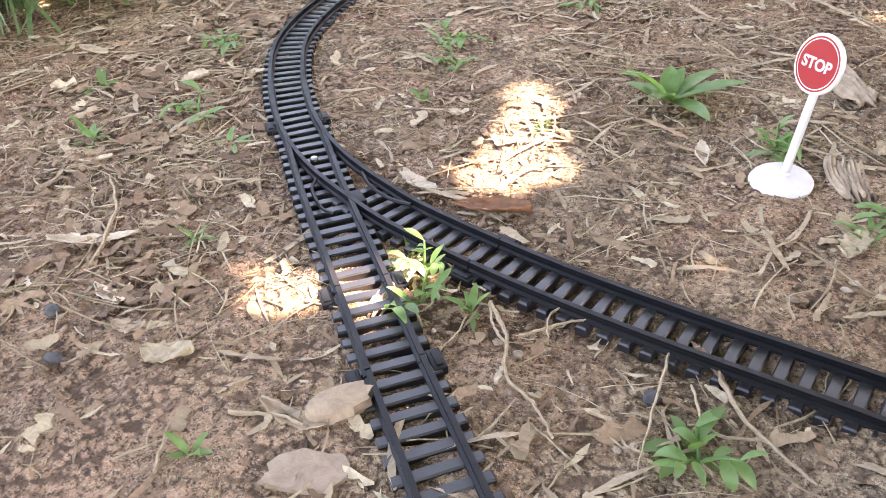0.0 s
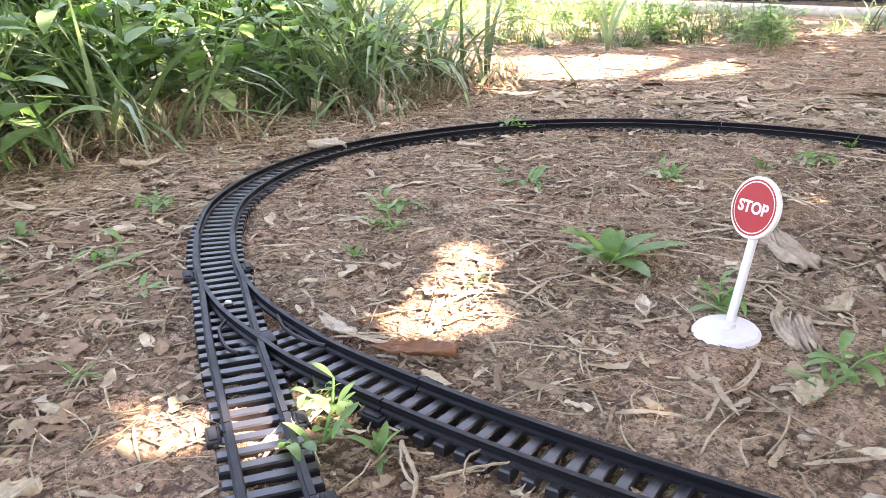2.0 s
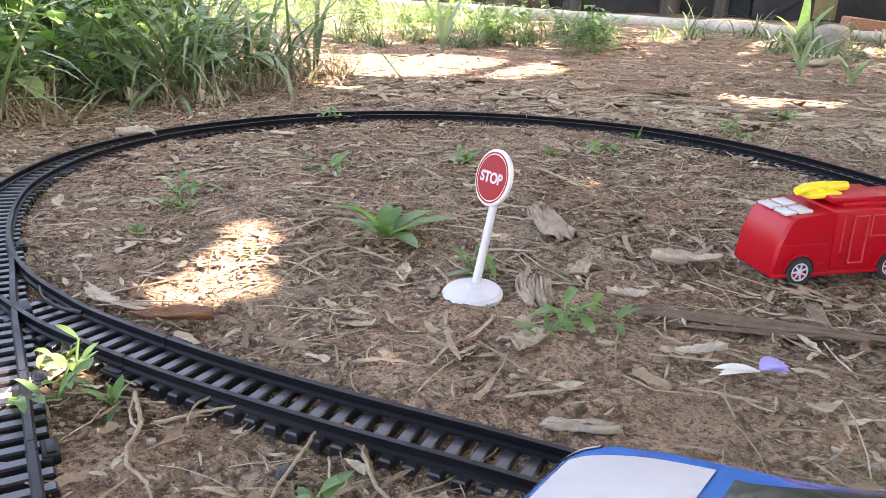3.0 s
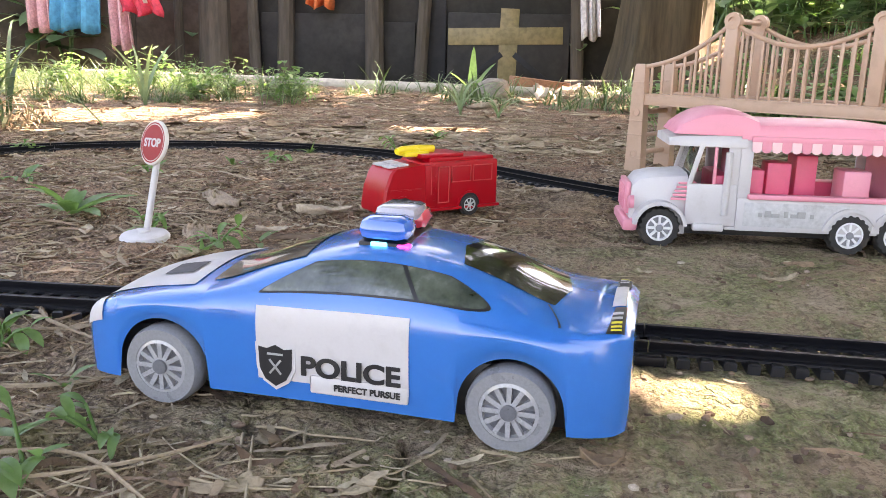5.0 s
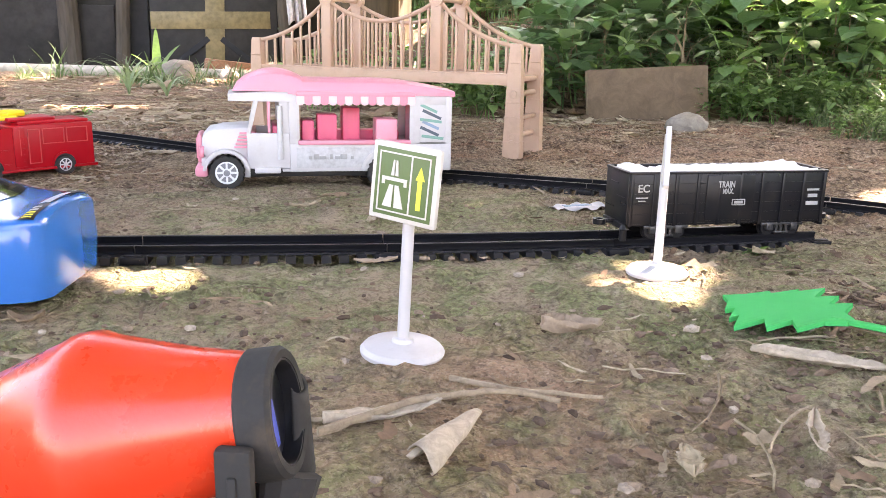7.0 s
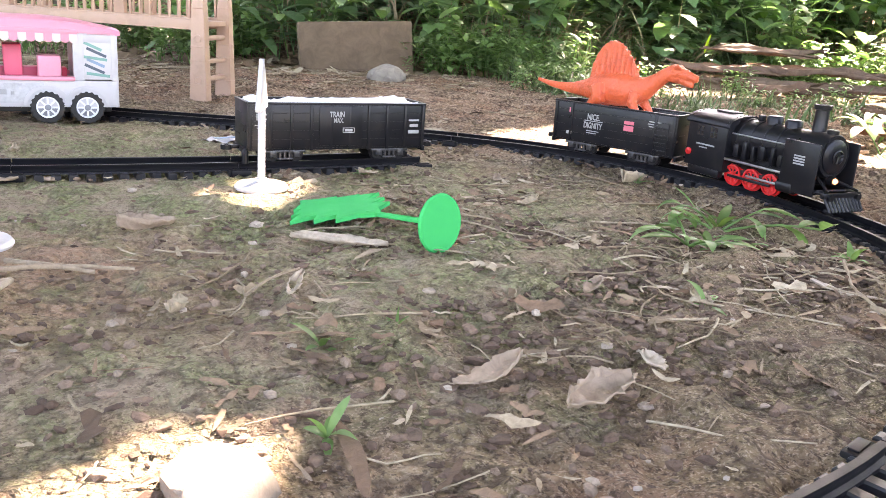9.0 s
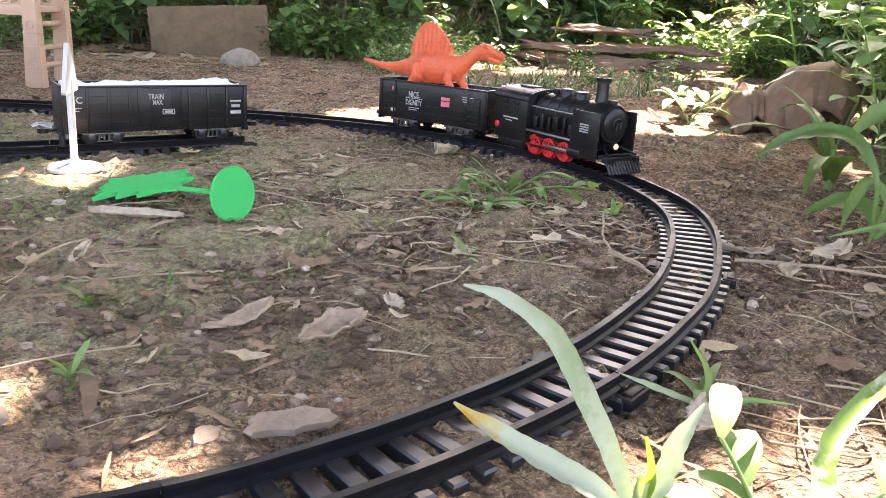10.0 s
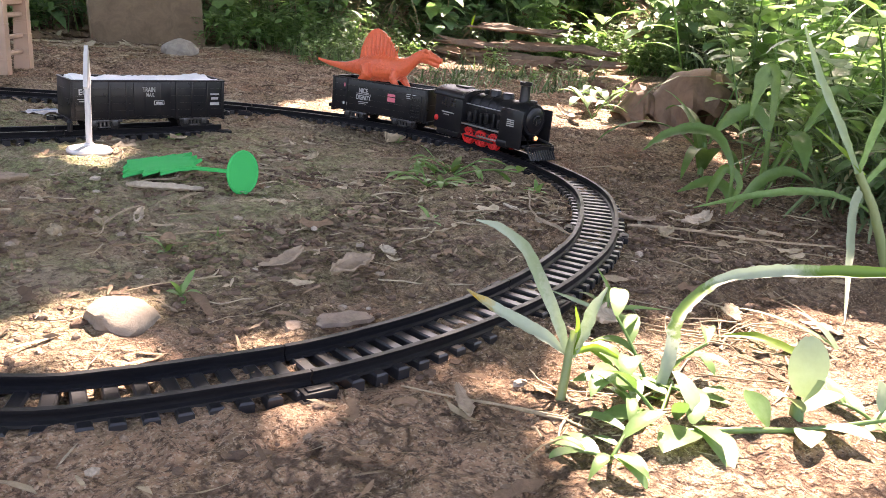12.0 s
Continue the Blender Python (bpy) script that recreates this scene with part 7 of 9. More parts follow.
def add_stem(V, F, pts, r0, r1, seg=5):
    k = len(V)
    n = len(pts)
    for i, p in enumerate(pts):
        p = Vector(p)
        d = Vector(pts[min(i + 1, n - 1)]) - Vector(pts[max(i - 1, 0)])
        u, v = axes_for(d)
        r = r0 + (r1 - r0) * i / (n - 1)
        for t in range(seg):
            a = 2 * math.pi * t / seg
            V.append(tuple(p + (u * math.cos(a) + v * math.sin(a)) * r))
    for i in range(n - 1):
        for t in range(seg):
            a, b = k + i * seg + t, k + i * seg + (t + 1) % seg
            F.append((a, b, b + seg, a + seg))


def mesh_of(name, V, F, mat):
    me = bpy.data.meshes.new(name)
    me.from_pydata([tuple(v) for v in V], [], F)
    me.shade_smooth()
    me.materials.append(mat)
    return me


def grass_tuft(seed, n, lo, hi, spread, width):
    rng = random.Random(seed)
    V, F = [], []
    for i in range(n):
        a, r = rng.uniform(0, 6.28), spread * rng.random() ** 0.6
        L = rng.uniform(lo, hi)
        add_leaf(V, F, (r * math.cos(a), r * math.sin(a), -0.004), rng.uniform(0, 6.28), L, width * rng.uniform(0.6, 1.5), rng.uniform(0.5, 1.5), rng.uniform(0.4, 2.8), 6, "blade", 0.3, rng.uniform(-1, 1))
    return mesh_of("grass", V, F, GRASS)


def weed_tuft(seed, stems, height, leaf, mat=None):
    rng = random.Random(seed)
    V, F = [], []
    for i in range(stems):
        a, r = rng.uniform(0, 6.28), 0.5 * height * rng.random()
        b = Vector((r * math.cos(a), r * math.sin(a), -0.004))
        az = rng.uniform(0, 6.28)
        P = blade_pts(b, az, height * rng.uniform(0.6, 1.15), rng.uniform(1.1, 1.5), rng.uniform(-0.1, 0.7), 7)
        add_stem(V, F, P, height * 0.009, height * 0.004)
        for j in range(2, 8):
            for s in (0, 1):
                if rng.random() < 0.85:
                    add_leaf(V, F, P[j], az + math.pi * s + rng.uniform(-0.9, 0.9) + 1.57 * (j % 2), leaf * rng.uniform(0.6, 1.25), leaf * rng.uniform(0.17, 0.3), rng.uniform(-0.1, 0.7), rng.uniform(0.3, 1.3), 5, "broad", 0.15)
    return mesh_of("weeds", V, F, mat or WEED)


def scatter(meshes, spots, name, label, mat_label):
    for i, (x, y, s, rot) in enumerate(spots):
        o = new(name, meshes[i % len(meshes)])
        o.matrix_basis = pose(x, y, hz(x, y), 0, 0, rot) @ Matrix.Scale(s, 4)
        tagged(o, label, mat_label, kind="stuff")


def hz(x, y):
    return float(gz(x, y)) + float(bank_rise(x, y))


def inside(poly, x, y):
    hit = False
    for (x0, y0), (x1, y1) in zip(poly, poly[1:] + poly[:1]):
        if (y0 > y) != (y1 > y) and x < (x1 - x0) * (y - y0) / (y1 - y0) + x0:
            hit = not hit
    return hit


def spots_in(poly, n, seed, s0, s1, grow=0.0, ref=(0, 0)):
    rng = random.Random(seed)
    xs, ys = [p[0] for p in poly], [p[1] for p in poly]
    out_ = []
    while len(out_) < n:
        x, y = rng.uniform(min(xs), max(xs)), rng.uniform(min(ys), max(ys))
        if inside(poly, x, y):
            out_.append((x, y, rng.uniform(s0, s1) * (1 + grow * math.hypot(x - ref[0], y - ref[1])), rng.uniform(0, 360)))
    return out_


TUFTS = [grass_tuft(i, 46, 0.10, 0.24, 0.05, 0.0030) for i in range(5)]
THATCH = []
for i in range(3):
    me = grass_tuft(80 + i, 40, 0.05, 0.13, 0.06, 0.0016)
    me.materials.clear()
    me.materials.append(STRAW)
    THATCH.append(me)
LOW = [grass_tuft(20 + i, 30, 0.03, 0.09, 0.04, 0.0018) for i in range(4)]
WEEDS = [weed_tuft(40 + i, 9, 0.22, 0.055) for i in range(5)]
BUSHES = [weed_tuft(60 + i, 17, 0.30, 0.088, BUSHLEAF) for i in range(6)]

LEFT_BANK = [(-0.86, 0.55), (-0.80, 0.82), (-0.70, 0.97), (-0.74, 1.12), (-0.66, 1.25), (-0.64, 1.36), (-0.66, 1.50), (-1.1, 1.62), (-2.6, 1.9), (-2.6, 0.3), (-1.1, 0.3)]
scatter(TUFTS, spots_in(LEFT_BANK, 240, 1, 0.75, 1.3, 0.25, (-0.7, 1.1)), "tall_grass", "tall green grass along the clearing", "grass")
scatter(WEEDS, spots_in(LEFT_BANK, 130, 2, 0.6, 1.1, 0.3, (-0.7, 1.1)), "weeds", "leafy green weeds along the clearing", "weeds")
LEFT_EDGE = [(-0.86, 0.55), (-0.78, 0.82), (-0.66, 0.97), (-0.70, 1.12), (-0.60, 1.25), (-0.58, 1.36), (-0.60, 1.58), (-0.74, 1.58), (-0.76, 1.36), (-0.82, 1.1), (-0.95, 0.8), (-1.0, 0.5)]
scatter(THATCH, spots_in(LEFT_EDGE, 46, 15, 0.4, 0.9), "dry_grass", "dry brown grass at the edge of the weeds", "grass")
LEFT_BACK = [(-0.75, 1.95), (-0.35, 2.1), (-0.25, 2.5), (-0.7, 3.1), (-2.8, 4.3), (-3.2, 2.3)]
scatter(TUFTS, spots_in(LEFT_BACK, 330, 3, 0.25, 0.55), "sunlit_grass", "sunlit grass and weeds in front of the shack", "grass")
scatter(WEEDS, spots_in(LEFT_BACK, 60, 4, 0.25, 0.5), "weeds", "sunlit weeds in front of the shack", "weeds")
MID_BACK = [(-0.1, 2.3), (0.9, 1.75), (1.0, 2.6), (0.3, 3.3), (-0.4, 2.9)]
scatter(LOW, spots_in(MID_BACK, 45, 5, 0.8, 1.6), "low_grass", "low grass and sprouts behind the clearing", "grass")
BEHIND_BRIDGE = [(0.42, 1.62), (0.74, 1.48), (0.84, 1.62), (0.86, 1.9), (0.5, 1.85)]
scatter(WEEDS, spots_in(BEHIND_BRIDGE, 20, 6, 0.35, 0.6), "weeds", "leafy green weeds behind the toy bridge", "weeds")
RIGHT_BANK = [(0.86, 1.56), (1.06, 1.55), (1.2, 1.32), (1.5, 1.28), (1.8, 1.02), (1.9, 0.85), (3.4, 0.5), (4.5, 2.5), (3.2, 4.6), (1.1, 4.4), (1.0, 2.6)]
CLEARING = [(1.30, 0.80), (1.75, 0.86), (1.98, 1.02), (1.66, 1.50), (1.45, 1.42), (1.30, 1.15)]


def clear_of_bark(spots):
    return [p for p in spots if not inside(CLEARING, p[0], p[1])]


BUSH_BANK = [(0.84, 1.72), (1.1, 1.80), (1.35, 1.66), (1.7, 1.55), (2.05, 1.3), (2.2, 0.95), (3.4, 0.6), (4.5, 2.5), (3.2, 4.6), (1.1, 4.4), (1.0, 2.6)]
scatter(BUSHES, clear_of_bark(spots_in(BUSH_BANK, 135, 7, 0.45, 0.85, 0.35, (1.2, 1.4))), "undergrowth", "broad-leaved undergrowth on the bank", "undergrowth")
scatter(WEEDS, clear_of_bark(spots_in(RIGHT_BANK, 150, 8, 0.5, 0.9, 0.3, (1.2, 1.4))), "weeds", "leafy weeds on the bank", "weeds")
scatter(TUFTS, clear_of_bark(spots_in(RIGHT_BANK, 90, 9, 0.4, 0.8, 0.3, (1.2, 1.4))), "tall_grass", "grass on the bank", "grass")
BROADS = [weed_tuft(90 + i, 6, 0.24, 0.105, BUSHLEAF) for i in range(4)]
BANK_FACE = [(0.84, 1.60), (1.06, 1.62), (1.3, 1.60), (1.75, 1.45), (1.9, 1.7), (1.5, 2.0), (0.95, 2.1)]
scatter(BROADS, spots_in(BANK_FACE, 34, 37, 0.55, 0.95), "undergrowth", "large-leaved plants on the bank of soil", "undergrowth")
DRIED = [grass_tuft(95 + i, 26, 0.10, 0.26, 0.05, 0.0022) for i in range(3)]
for me in DRIED:
    me.materials.clear()
    me.materials.append(STRAW)
scatter(DRIED, spots_in(BANK_FACE, 50, 38, 0.6, 1.1), "dry_grass", "dry brown stalks hanging on the bank", "grass")
BEHIND_TRAIN = [(1.22, 0.93), (1.48, 0.80), (1.72, 1.0), (1.55, 1.22), (1.22, 1.36), (1.12, 1.16)]
scatter(WEEDS, spots_in(BEHIND_TRAIN, 14, 17, 0.15, 0.30), "weeds", "low leafy weeds in front of the rotting bark", "weeds")
scatter(LOW, spots_in(BEHIND_TRAIN, 30, 18, 0.5, 0.9), "low_grass", "low grass in front of the rotting bark", "grass")
NEAR_BANK = [(1.02, 1.50), (1.30, 1.30), (1.62, 1.22), (1.9, 1.0), (2.3, 1.1), (2.2, 1.7), (1.3, 2.0)]
scatter(WEEDS, clear_of_bark(spots_in(NEAR_BANK, 190, 27, 0.22, 0.50)), "weeds", "low sunlit weeds at the foot of the bank", "weeds")
scatter(LOW, clear_of_bark(spots_in(NEAR_BANK, 60, 28, 0.8, 1.5)), "low_grass", "low grass at the foot of the bank", "grass")
EAST = [(1.12, 0.33), (1.35, 0.40), (1.55, 0.62), (2.4, 0.4), (3.0, -0.5), (1.5, -0.6), (1.02, -0.05), (1.02, 0.15)]
scatter(WEEDS, spots_in(EAST, 110, 10, 0.45, 0.85, 0.3, (1.1, 0.2)), "weeds", "leafy weeds beside the railway", "weeds")
scatter(TUFTS, spots_in(EAST, 100, 11, 0.5, 1.0, 0.3, (1.1, 0.2)), "tall_grass", "tall grass beside the railway", "grass")
FAR = [(-6, 5.4), (7, 5.4), (8, 2.0), (10, 2), (10, 10), (-6, 10)]
scatter(BUSHES, spots_in(FAR, 160, 12, 2.5, 5.0), "far_bushes", "tall green bushes far behind the yard", "bushes")
FARW = [(-3.0, 0.0), (-2.6, 2.2), (-3.2, 4.5), (-6, 5), (-7, -1)]
scatter(BUSHES, spots_in(FARW, 70, 13, 1.5, 3.0), "far_bushes", "tall green bushes beyond the grass", "bushes")


# unseen bushes added to block the bright low sky in the east
EAST_SCREEN = [(4.2, -2.5), (6.5, -3.0), (7.5, 4.5), (5.0, 5.2), (4.4, 2.5)]
scatter(BUSHES, spots_in(EAST_SCREEN, 80, 16, 2.6, 4.2), "far_bushes", "tall green bushes beyond the bank, added unseen to screen the sky", "bushes")


def rosette(x, y, size, n, seed, rise=(0.3, 1.1), mat=None, label="small green seedling growing from the soil", width=0.12, name="seedling"):
    rng = random.Random(seed)
    t = thing(name, on(x, y, rng.uniform(0, 360), -0.001), label, "seedling", "seedlings on the soil")
    for i in range(n):
        az = 6.283 * i / n + rng.uniform(-0.4, 0.4)
        V, F = [], []
        add_leaf(V, F, (0, 0, 0.0), az, size * rng.uniform(0.55, 1.1), size * width * rng.uniform(0.7, 1.2), rng.uniform(*rise), rng.uniform(0.3, 1.3), 7, "broad" if seed % 3 else "blade", 0.25, rng.uniform(-0.6, 0.6))
        part("leaf", mesh_of("leaf", V, F, mat or (SPROUT if seed % 2 else WEED)), None, t)
    return t


SPROUT = leafy("seedling_leaf", [(0.0, (0.07, 0.14, 0.04)), (1.0, (0.12, 0.20, 0.06))], 0.45, 0.4)
rosette(-0.162, 0.874, 0.050, 13, 1, (0.05, 1.1), WEED, "broad-leaved green weed rosette on the soil", 0.14)
for i, (x, y, s, n) in enumerate(((-0.323, 0.858, 0.026, 6), (-0.312, 0.796, 0.022, 5), (-0.195, 1.10, 0.034, 4), (-0.139, 1.174, 0.026, 5), (-0.410, 1.216, 0.036, 9), (-0.082, 1.300, 0.030, 8), (-0.075, 0.835, 0.028, 8),
                                  (0.016, 0.806, 0.026, 5), (-0.011, 0.775, 0.026, 6), (-0.217, 0.801, 0.016, 5), (-0.388, 0.681, 0.024, 6), (-0.203, 0.639, 0.030, 6), (-0.154, 0.619, 0.020, 6), (-0.334, 1.037, 0.018, 5),
                                  (-0.32, 0.593, 0.020, 6), (0.516, 0.299, 0.020, 5), (0.497, 0.236, 0.018, 6), (0.550, 0.309, 0.012, 5), (0.649, 0.606, 0.022, 4), (0.811, 0.405, 0.034, 9), (0.835, 0.326, 0.026, 7), (0.772, 0.372, 0.026, 7),
                                  (0.697, 0.294, 0.020, 4), (0.680, 0.128, 0.028, 3), (-0.200, 0.486, 0.020, 6), (-0.035, 0.592, 0.030, 6), (0.122, 1.058, 0.018, 5), (0.024, 0.548, 0.024, 4), (0.03, 0.50, 0.034, 5), (-0.01, 0.765, 0.020, 5),
                                  (0.845, 0.53, 0.020, 5), (0.66, 0.33, 0.014, 4), (-0.48, 0.64, 0.03, 6), (-0.55, 0.70, 0.03, 6))):
    rosette(x, y, s * 0.8, n + 1, 10 + i, (0.2, 1.2))


def grass_plant(x, y, rz, leaves, stem, label, mat=None, shape="blade", twist=0.4):
    """A single plant of long leaves: (azimuth, length, half width, rise, bend, height on the stem)."""
    t = thing("grass_plant", on(x, y, rz), label, "plant")
    if stem:
        V, F = [], []
        add_stem(V, F, [(0, 0, -0.004), (0.001, 0.002, stem * 0.5), (0.004, 0.004, stem)], 0.0032, 0.0022, 8)
        part("stem", mesh_of("stem", V, F, SHOOT), None, t)
    for az, L, w, rise, bend, z in leaves:
        V, F = [], []
        add_leaf(V, F, (0, 0, z), radians(az), L, w, rise, bend, 10, shape, 0.3, twist)
        part("leaf", mesh_of("leaf", V, F, mat or BLADE), None, t)
    return t


def ribbon_leaf(parent, pts, widths, mat, facing=(-0.6, -0.7, 0.45), fold=0.3, label=""):
    """A long blade along a bent line: broad to one side, folded on its midrib, its rims a little wavy."""
    q = [Vector(p) - parent.matrix_basis.translation for p in spline(pts, 6)]
    n, V, F = len(q) - 1, [], []
    for i, p in enumerate(q):
        d = (q[min(i + 1, n)] - q[max(i - 1, 0)]).normalized()
        side_ = d.cross(Vector(facing)).normalized()
        up = side_.cross(d)
        w = float(np.interp(i / n, np.linspace(0, 1, len(widths)), widths))
        for j in range(5):
            v = j / 2 - 1
            wave = 0.86 + 0.22 * noise.noise(Vector((i * 0.8, v * 2, p.x * 40)))
            crimp = 0.30 * abs(v) * noise.noise(Vector((i * 0.55, v * 1.5 + 7, p.y * 40)))
            V.append(tuple(p + side_ * w * v * wave + up * w * (fold * abs(v) ** 1.4 + crimp)))
    for i in range(n):
        for j in range(4):
            a = 5 * i + j
            F.append((a, a + 1, a + 6, a + 5))
    return part("leaf", mesh_of("leaf", V, F, mat), None, parent, label)


def turned_blade(name, pale, stops, tone):
    """A blade whose pale skin gives way to another tone along x, with a ragged border."""
    m = leafy(name, pale, 0.55, 0.16)
    nt = m.node_tree
    xyz = nt.nodes.new("ShaderNodeSeparateXYZ")
    pos = nt.nodes.new("ShaderNodeNewGeometry").outputs["Position"]
    nt.links.new(pos, xyz.inputs[0])
    rag = nt.nodes.new("ShaderNodeMath")
    rag.operation = "MULTIPLY_ADD"
    nt.links.new(noise_node(nt, 260.0, 3, 0.6, pos), rag.inputs[0])
    rag.inputs[1].default_value = 0.022
    nt.links.new(xyz.outputs[0], rag.inputs[2])
    span = nt.nodes.new("ShaderNodeMapRange")
    span.inputs["From Min"].default_value, span.inputs["From Max"].default_value = 0.54, 0.80
    nt.links.new(rag.outputs[0], span.inputs["Value"])
    fac = ramp(nt, span.outputs["Result"], stops)
    b = nt.nodes["Principled BSDF"]
    old = b.inputs["Base Color"].links[0].from_socket
    c = mix(nt, fac, old, tone)
    nt.links.new(c, b.inputs["Base Color"])
    thin = next(n for n in nt.nodes if n.type == "BSDF_TRANSLUCENT")
    nt.links.new(mix(nt, 1.0, c, (1.05, 1.2, 0.85), "MULTIPLY"), thin.inputs["Color"])
    return m


def along(x):
    return (x - 0.54 + 0.011) / 0.26


PALEGREEN = [(0.0, (0.24, 0.295, 0.20)), (1.0, (0.33, 0.375, 0.29))]
W, K = (1, 1, 1), (0, 0, 0)
YELLOWED = turned_blade("leaf_with_yellow_tip", PALEGREEN, [(along(0.556), W), (along(0.563), K)], (0.40, 0.25, 0.03))
ARCHED = turned_blade("half_turned_blade", PALEGREEN, [(along(0.632), K), (along(0.637), W), (along(0.664), W), (along(0.672), K), (along(0.698), K), (along(0.710), W)], (0.075, 0.15, 0.016))
PALEBLADE = turned_blade("pale_streaked_blade", PALEGREEN, [(along(0.560), K), (along(0.574), (0.5, 0.5, 0.5)), (along(0.579), K), (along(0.588), (0.4, 0.4, 0.4)), (along(0.594), K)], (0.11, 0.19, 0.05))
LIT = leafy("lit_green_blade", [(0.0, (0.11, 0.20, 0.03)), (1.0, (0.17, 0.27, 0.05))], 0.4, 0.5)
shoot = thing("grass_plant", on(0.579, 0.067), "young broad-bladed grass plant with pale sunlit leaves", "plant")
V, F = [], []
add_stem(V, F, [(0, 0, -0.004), (0.004, 0.002, 0.008), (0.008, 0.005, 0.018), (0.0085, 0.0045, 0.026)], 0.0020, 0.0015, 8)
part("stem", mesh_of("stem", V, F, PALE_STEM := leafy("pale_stem", [(0.0, (0.19, 0.25, 0.10)), (1.0, (0.25, 0.30, 0.14))], 0.5, 0.2)), None, shoot)
ribbon_leaf(shoot, [(0.587, 0.072, 0.014), (0.583, 0.076, 0.028), (0.577, 0.082, 0.044), (0.570, 0.087, 0.058), (0.561, 0.093, 0.066), (0.554, 0.099, 0.068)], [0.0014, 0.0026, 0.0030, 0.0026, 0.0018, 0.0003], PALEBLADE, (-0.5, -0.8, 0.3), label="pale twisted blade")
ribbon_leaf(shoot, [(0.586, 0.073, 0.016), (0.578, 0.079, 0.023), (0.570, 0.087, 0.028), (0.561, 0.095, 0.034), (0.555, 0.101, 0.039)], [0.0014, 0.0032, 0.0034, 0.0024, 0.0004], YELLOWED, (-0.3, -0.6, 0.7), 0.5, "pale leaf with a yellowed tip")
ribbon_leaf(shoot, [(0.588, 0.071, 0.015), (0.592, 0.070, 0.026), (0.593, 0.068, 0.036), (0.597, 0.066, 0.045)], [0.0014, 0.0030, 0.0026, 0.0004], PALEBLADE, (-0.8, -0.5, 0.3), 0.5)
ribbon_leaf(shoot, [(0.587, 0.072, 0.014), (0.589, 0.071, 0.026), (0.588, 0.073, 0.036)], [0.0011, 0.0014, 0.0003], LIT)
ribbon_leaf(shoot, [(0.588, 0.071, 0.017), (0.595, 0.065, 0.020), (0.603, 0.058, 0.016)], [0.0010, 0.0021, 0.0005], LIT)
sprout = thing("grass_plant", on(0.672, 0.121), "thin young grass sprout on the soil", "plant")
ribbon_leaf(sprout, [(0.672, 0.121, 0.0), (0.674, 0.122, 0.012), (0.668, 0.127, 0.024)], [0.0011, 0.0014, 0.0002], SHOOT)
ribbon_leaf(sprout, [(0.672, 0.121, 0.001), (0.660, 0.131, 0.006), (0.650, 0.139, 0.010)], [0.0010, 0.0013, 0.0002], PALELEAF)
ribbon_leaf(sprout, [(0.672, 0.121, 0.001), (0.682, 0.112, 0.005), (0.694, 0.102, 0.005)], [0.0010, 0.0013, 0.0002], SHOOT)


def low_weed(x, y, spread, n, leaf, seed, label, up=0.25, mat=None):
    """A low weed: thin spreading stems with small oval leaves at every height."""
    rng = random.Random(seed)
    t = thing("low_weed", on(x, y, 0), label, "weed", "low weeds by the track")
    for k in range(n):
        az = 6.283 * k / n + rng.uniform(-0.5, 0.5)
        P = blade_pts((0, 0, 0), az, spread * rng.uniform(0.5, 1.0), rng.uniform(up, up + 0.7), rng.uniform(0.2, 0.9), 5)
        V, F = [], []
        add_stem(V, F, P, 0.0009, 0.0006)
        part("stem", mesh_of("stem", V, F, mat or SHOOT), None, t)
        for j in range(2, 6):
            V, F = [], []
            L = leaf * rng.uniform(0.6, 1.2)
            add_leaf(V, F, P[j], az + rng.choice((-1, 1)) * rng.uniform(0.3, 1.5), L, L * rng.uniform(0.12, 0.22), rng.uniform(-0.3, 0.9), rng.uniform(0.2, 1.8), 6, "broad", rng.uniform(0.1, 0.5), rng.uniform(-0.9, 0.9))
            part("leaf", mesh_of("leaf", V, F, mat or SHOOT), None, t)


low_weed(0.622, 0.056, 0.034, 4, 0.024, 1, "low leafy weed in the sunlight by the track")
low_weed(0.602, 0.036, 0.028, 4, 0.026, 2, "low leafy weed in the sunlight by the track")
low_weed(0.676, -0.016, 0.020, 3, 0.020, 4, "low weed with pale sunlit leaves")
low_weed(0.560, 0.026, 0.020, 3, 0.018, 6, "low weed with pale sunlit leaves")
low_weed(0.800, 0.395, 0.060, 5, 0.024, 7, "creeping weed spreading beside the track", 0.1, WEED)
low_weed(0.760, 0.375, 0.045, 4, 0.020, 8, "creeping weed spreading beside the track", 0.1, WEED)
grass_plant(0.648, 0.004, 0, [(52, 0.024, 0.0092, 1.50, 0.5, 0.012), (160, 0.018, 0.0055, 0.9, 0.9, 0.006), (-30, 0.018, 0.0050, 0.7, 0.6, 0.006), (-60, 0.012, 0.0045, 1.2, 0.4, 0.010)], 0.014, "pale rounded leaf standing in the sunlight", PALELEAF, "oval")
blade = thing("grass_plant", on(0.618, 0.049), "long arching grass blade, green with a pale turned middle", "plant")
ARCH = [(0.618, 0.049, -0.002), (0.628, 0.053, 0.014), (0.638, 0.059, 0.024), (0.650, 0.062, 0.030), (0.672, 0.062, 0.0375), (0.688, 0.052, 0.042), (0.704, 0.040, 0.044), (0.745, 0.005, 0.047), (0.790, -0.036, 0.046)]
ribbon_leaf(blade, ARCH, [0.0022, 0.0034, 0.0032, 0.0030, 0.0027, 0.0033, 0.0035, 0.0034, 0.0022], ARCHED, (-0.45, -0.6, 0.65), 0.35)
fallen = thing("grass_plant", on(0.703, 0.055), "short green grass blade lying in the sun", "plant")
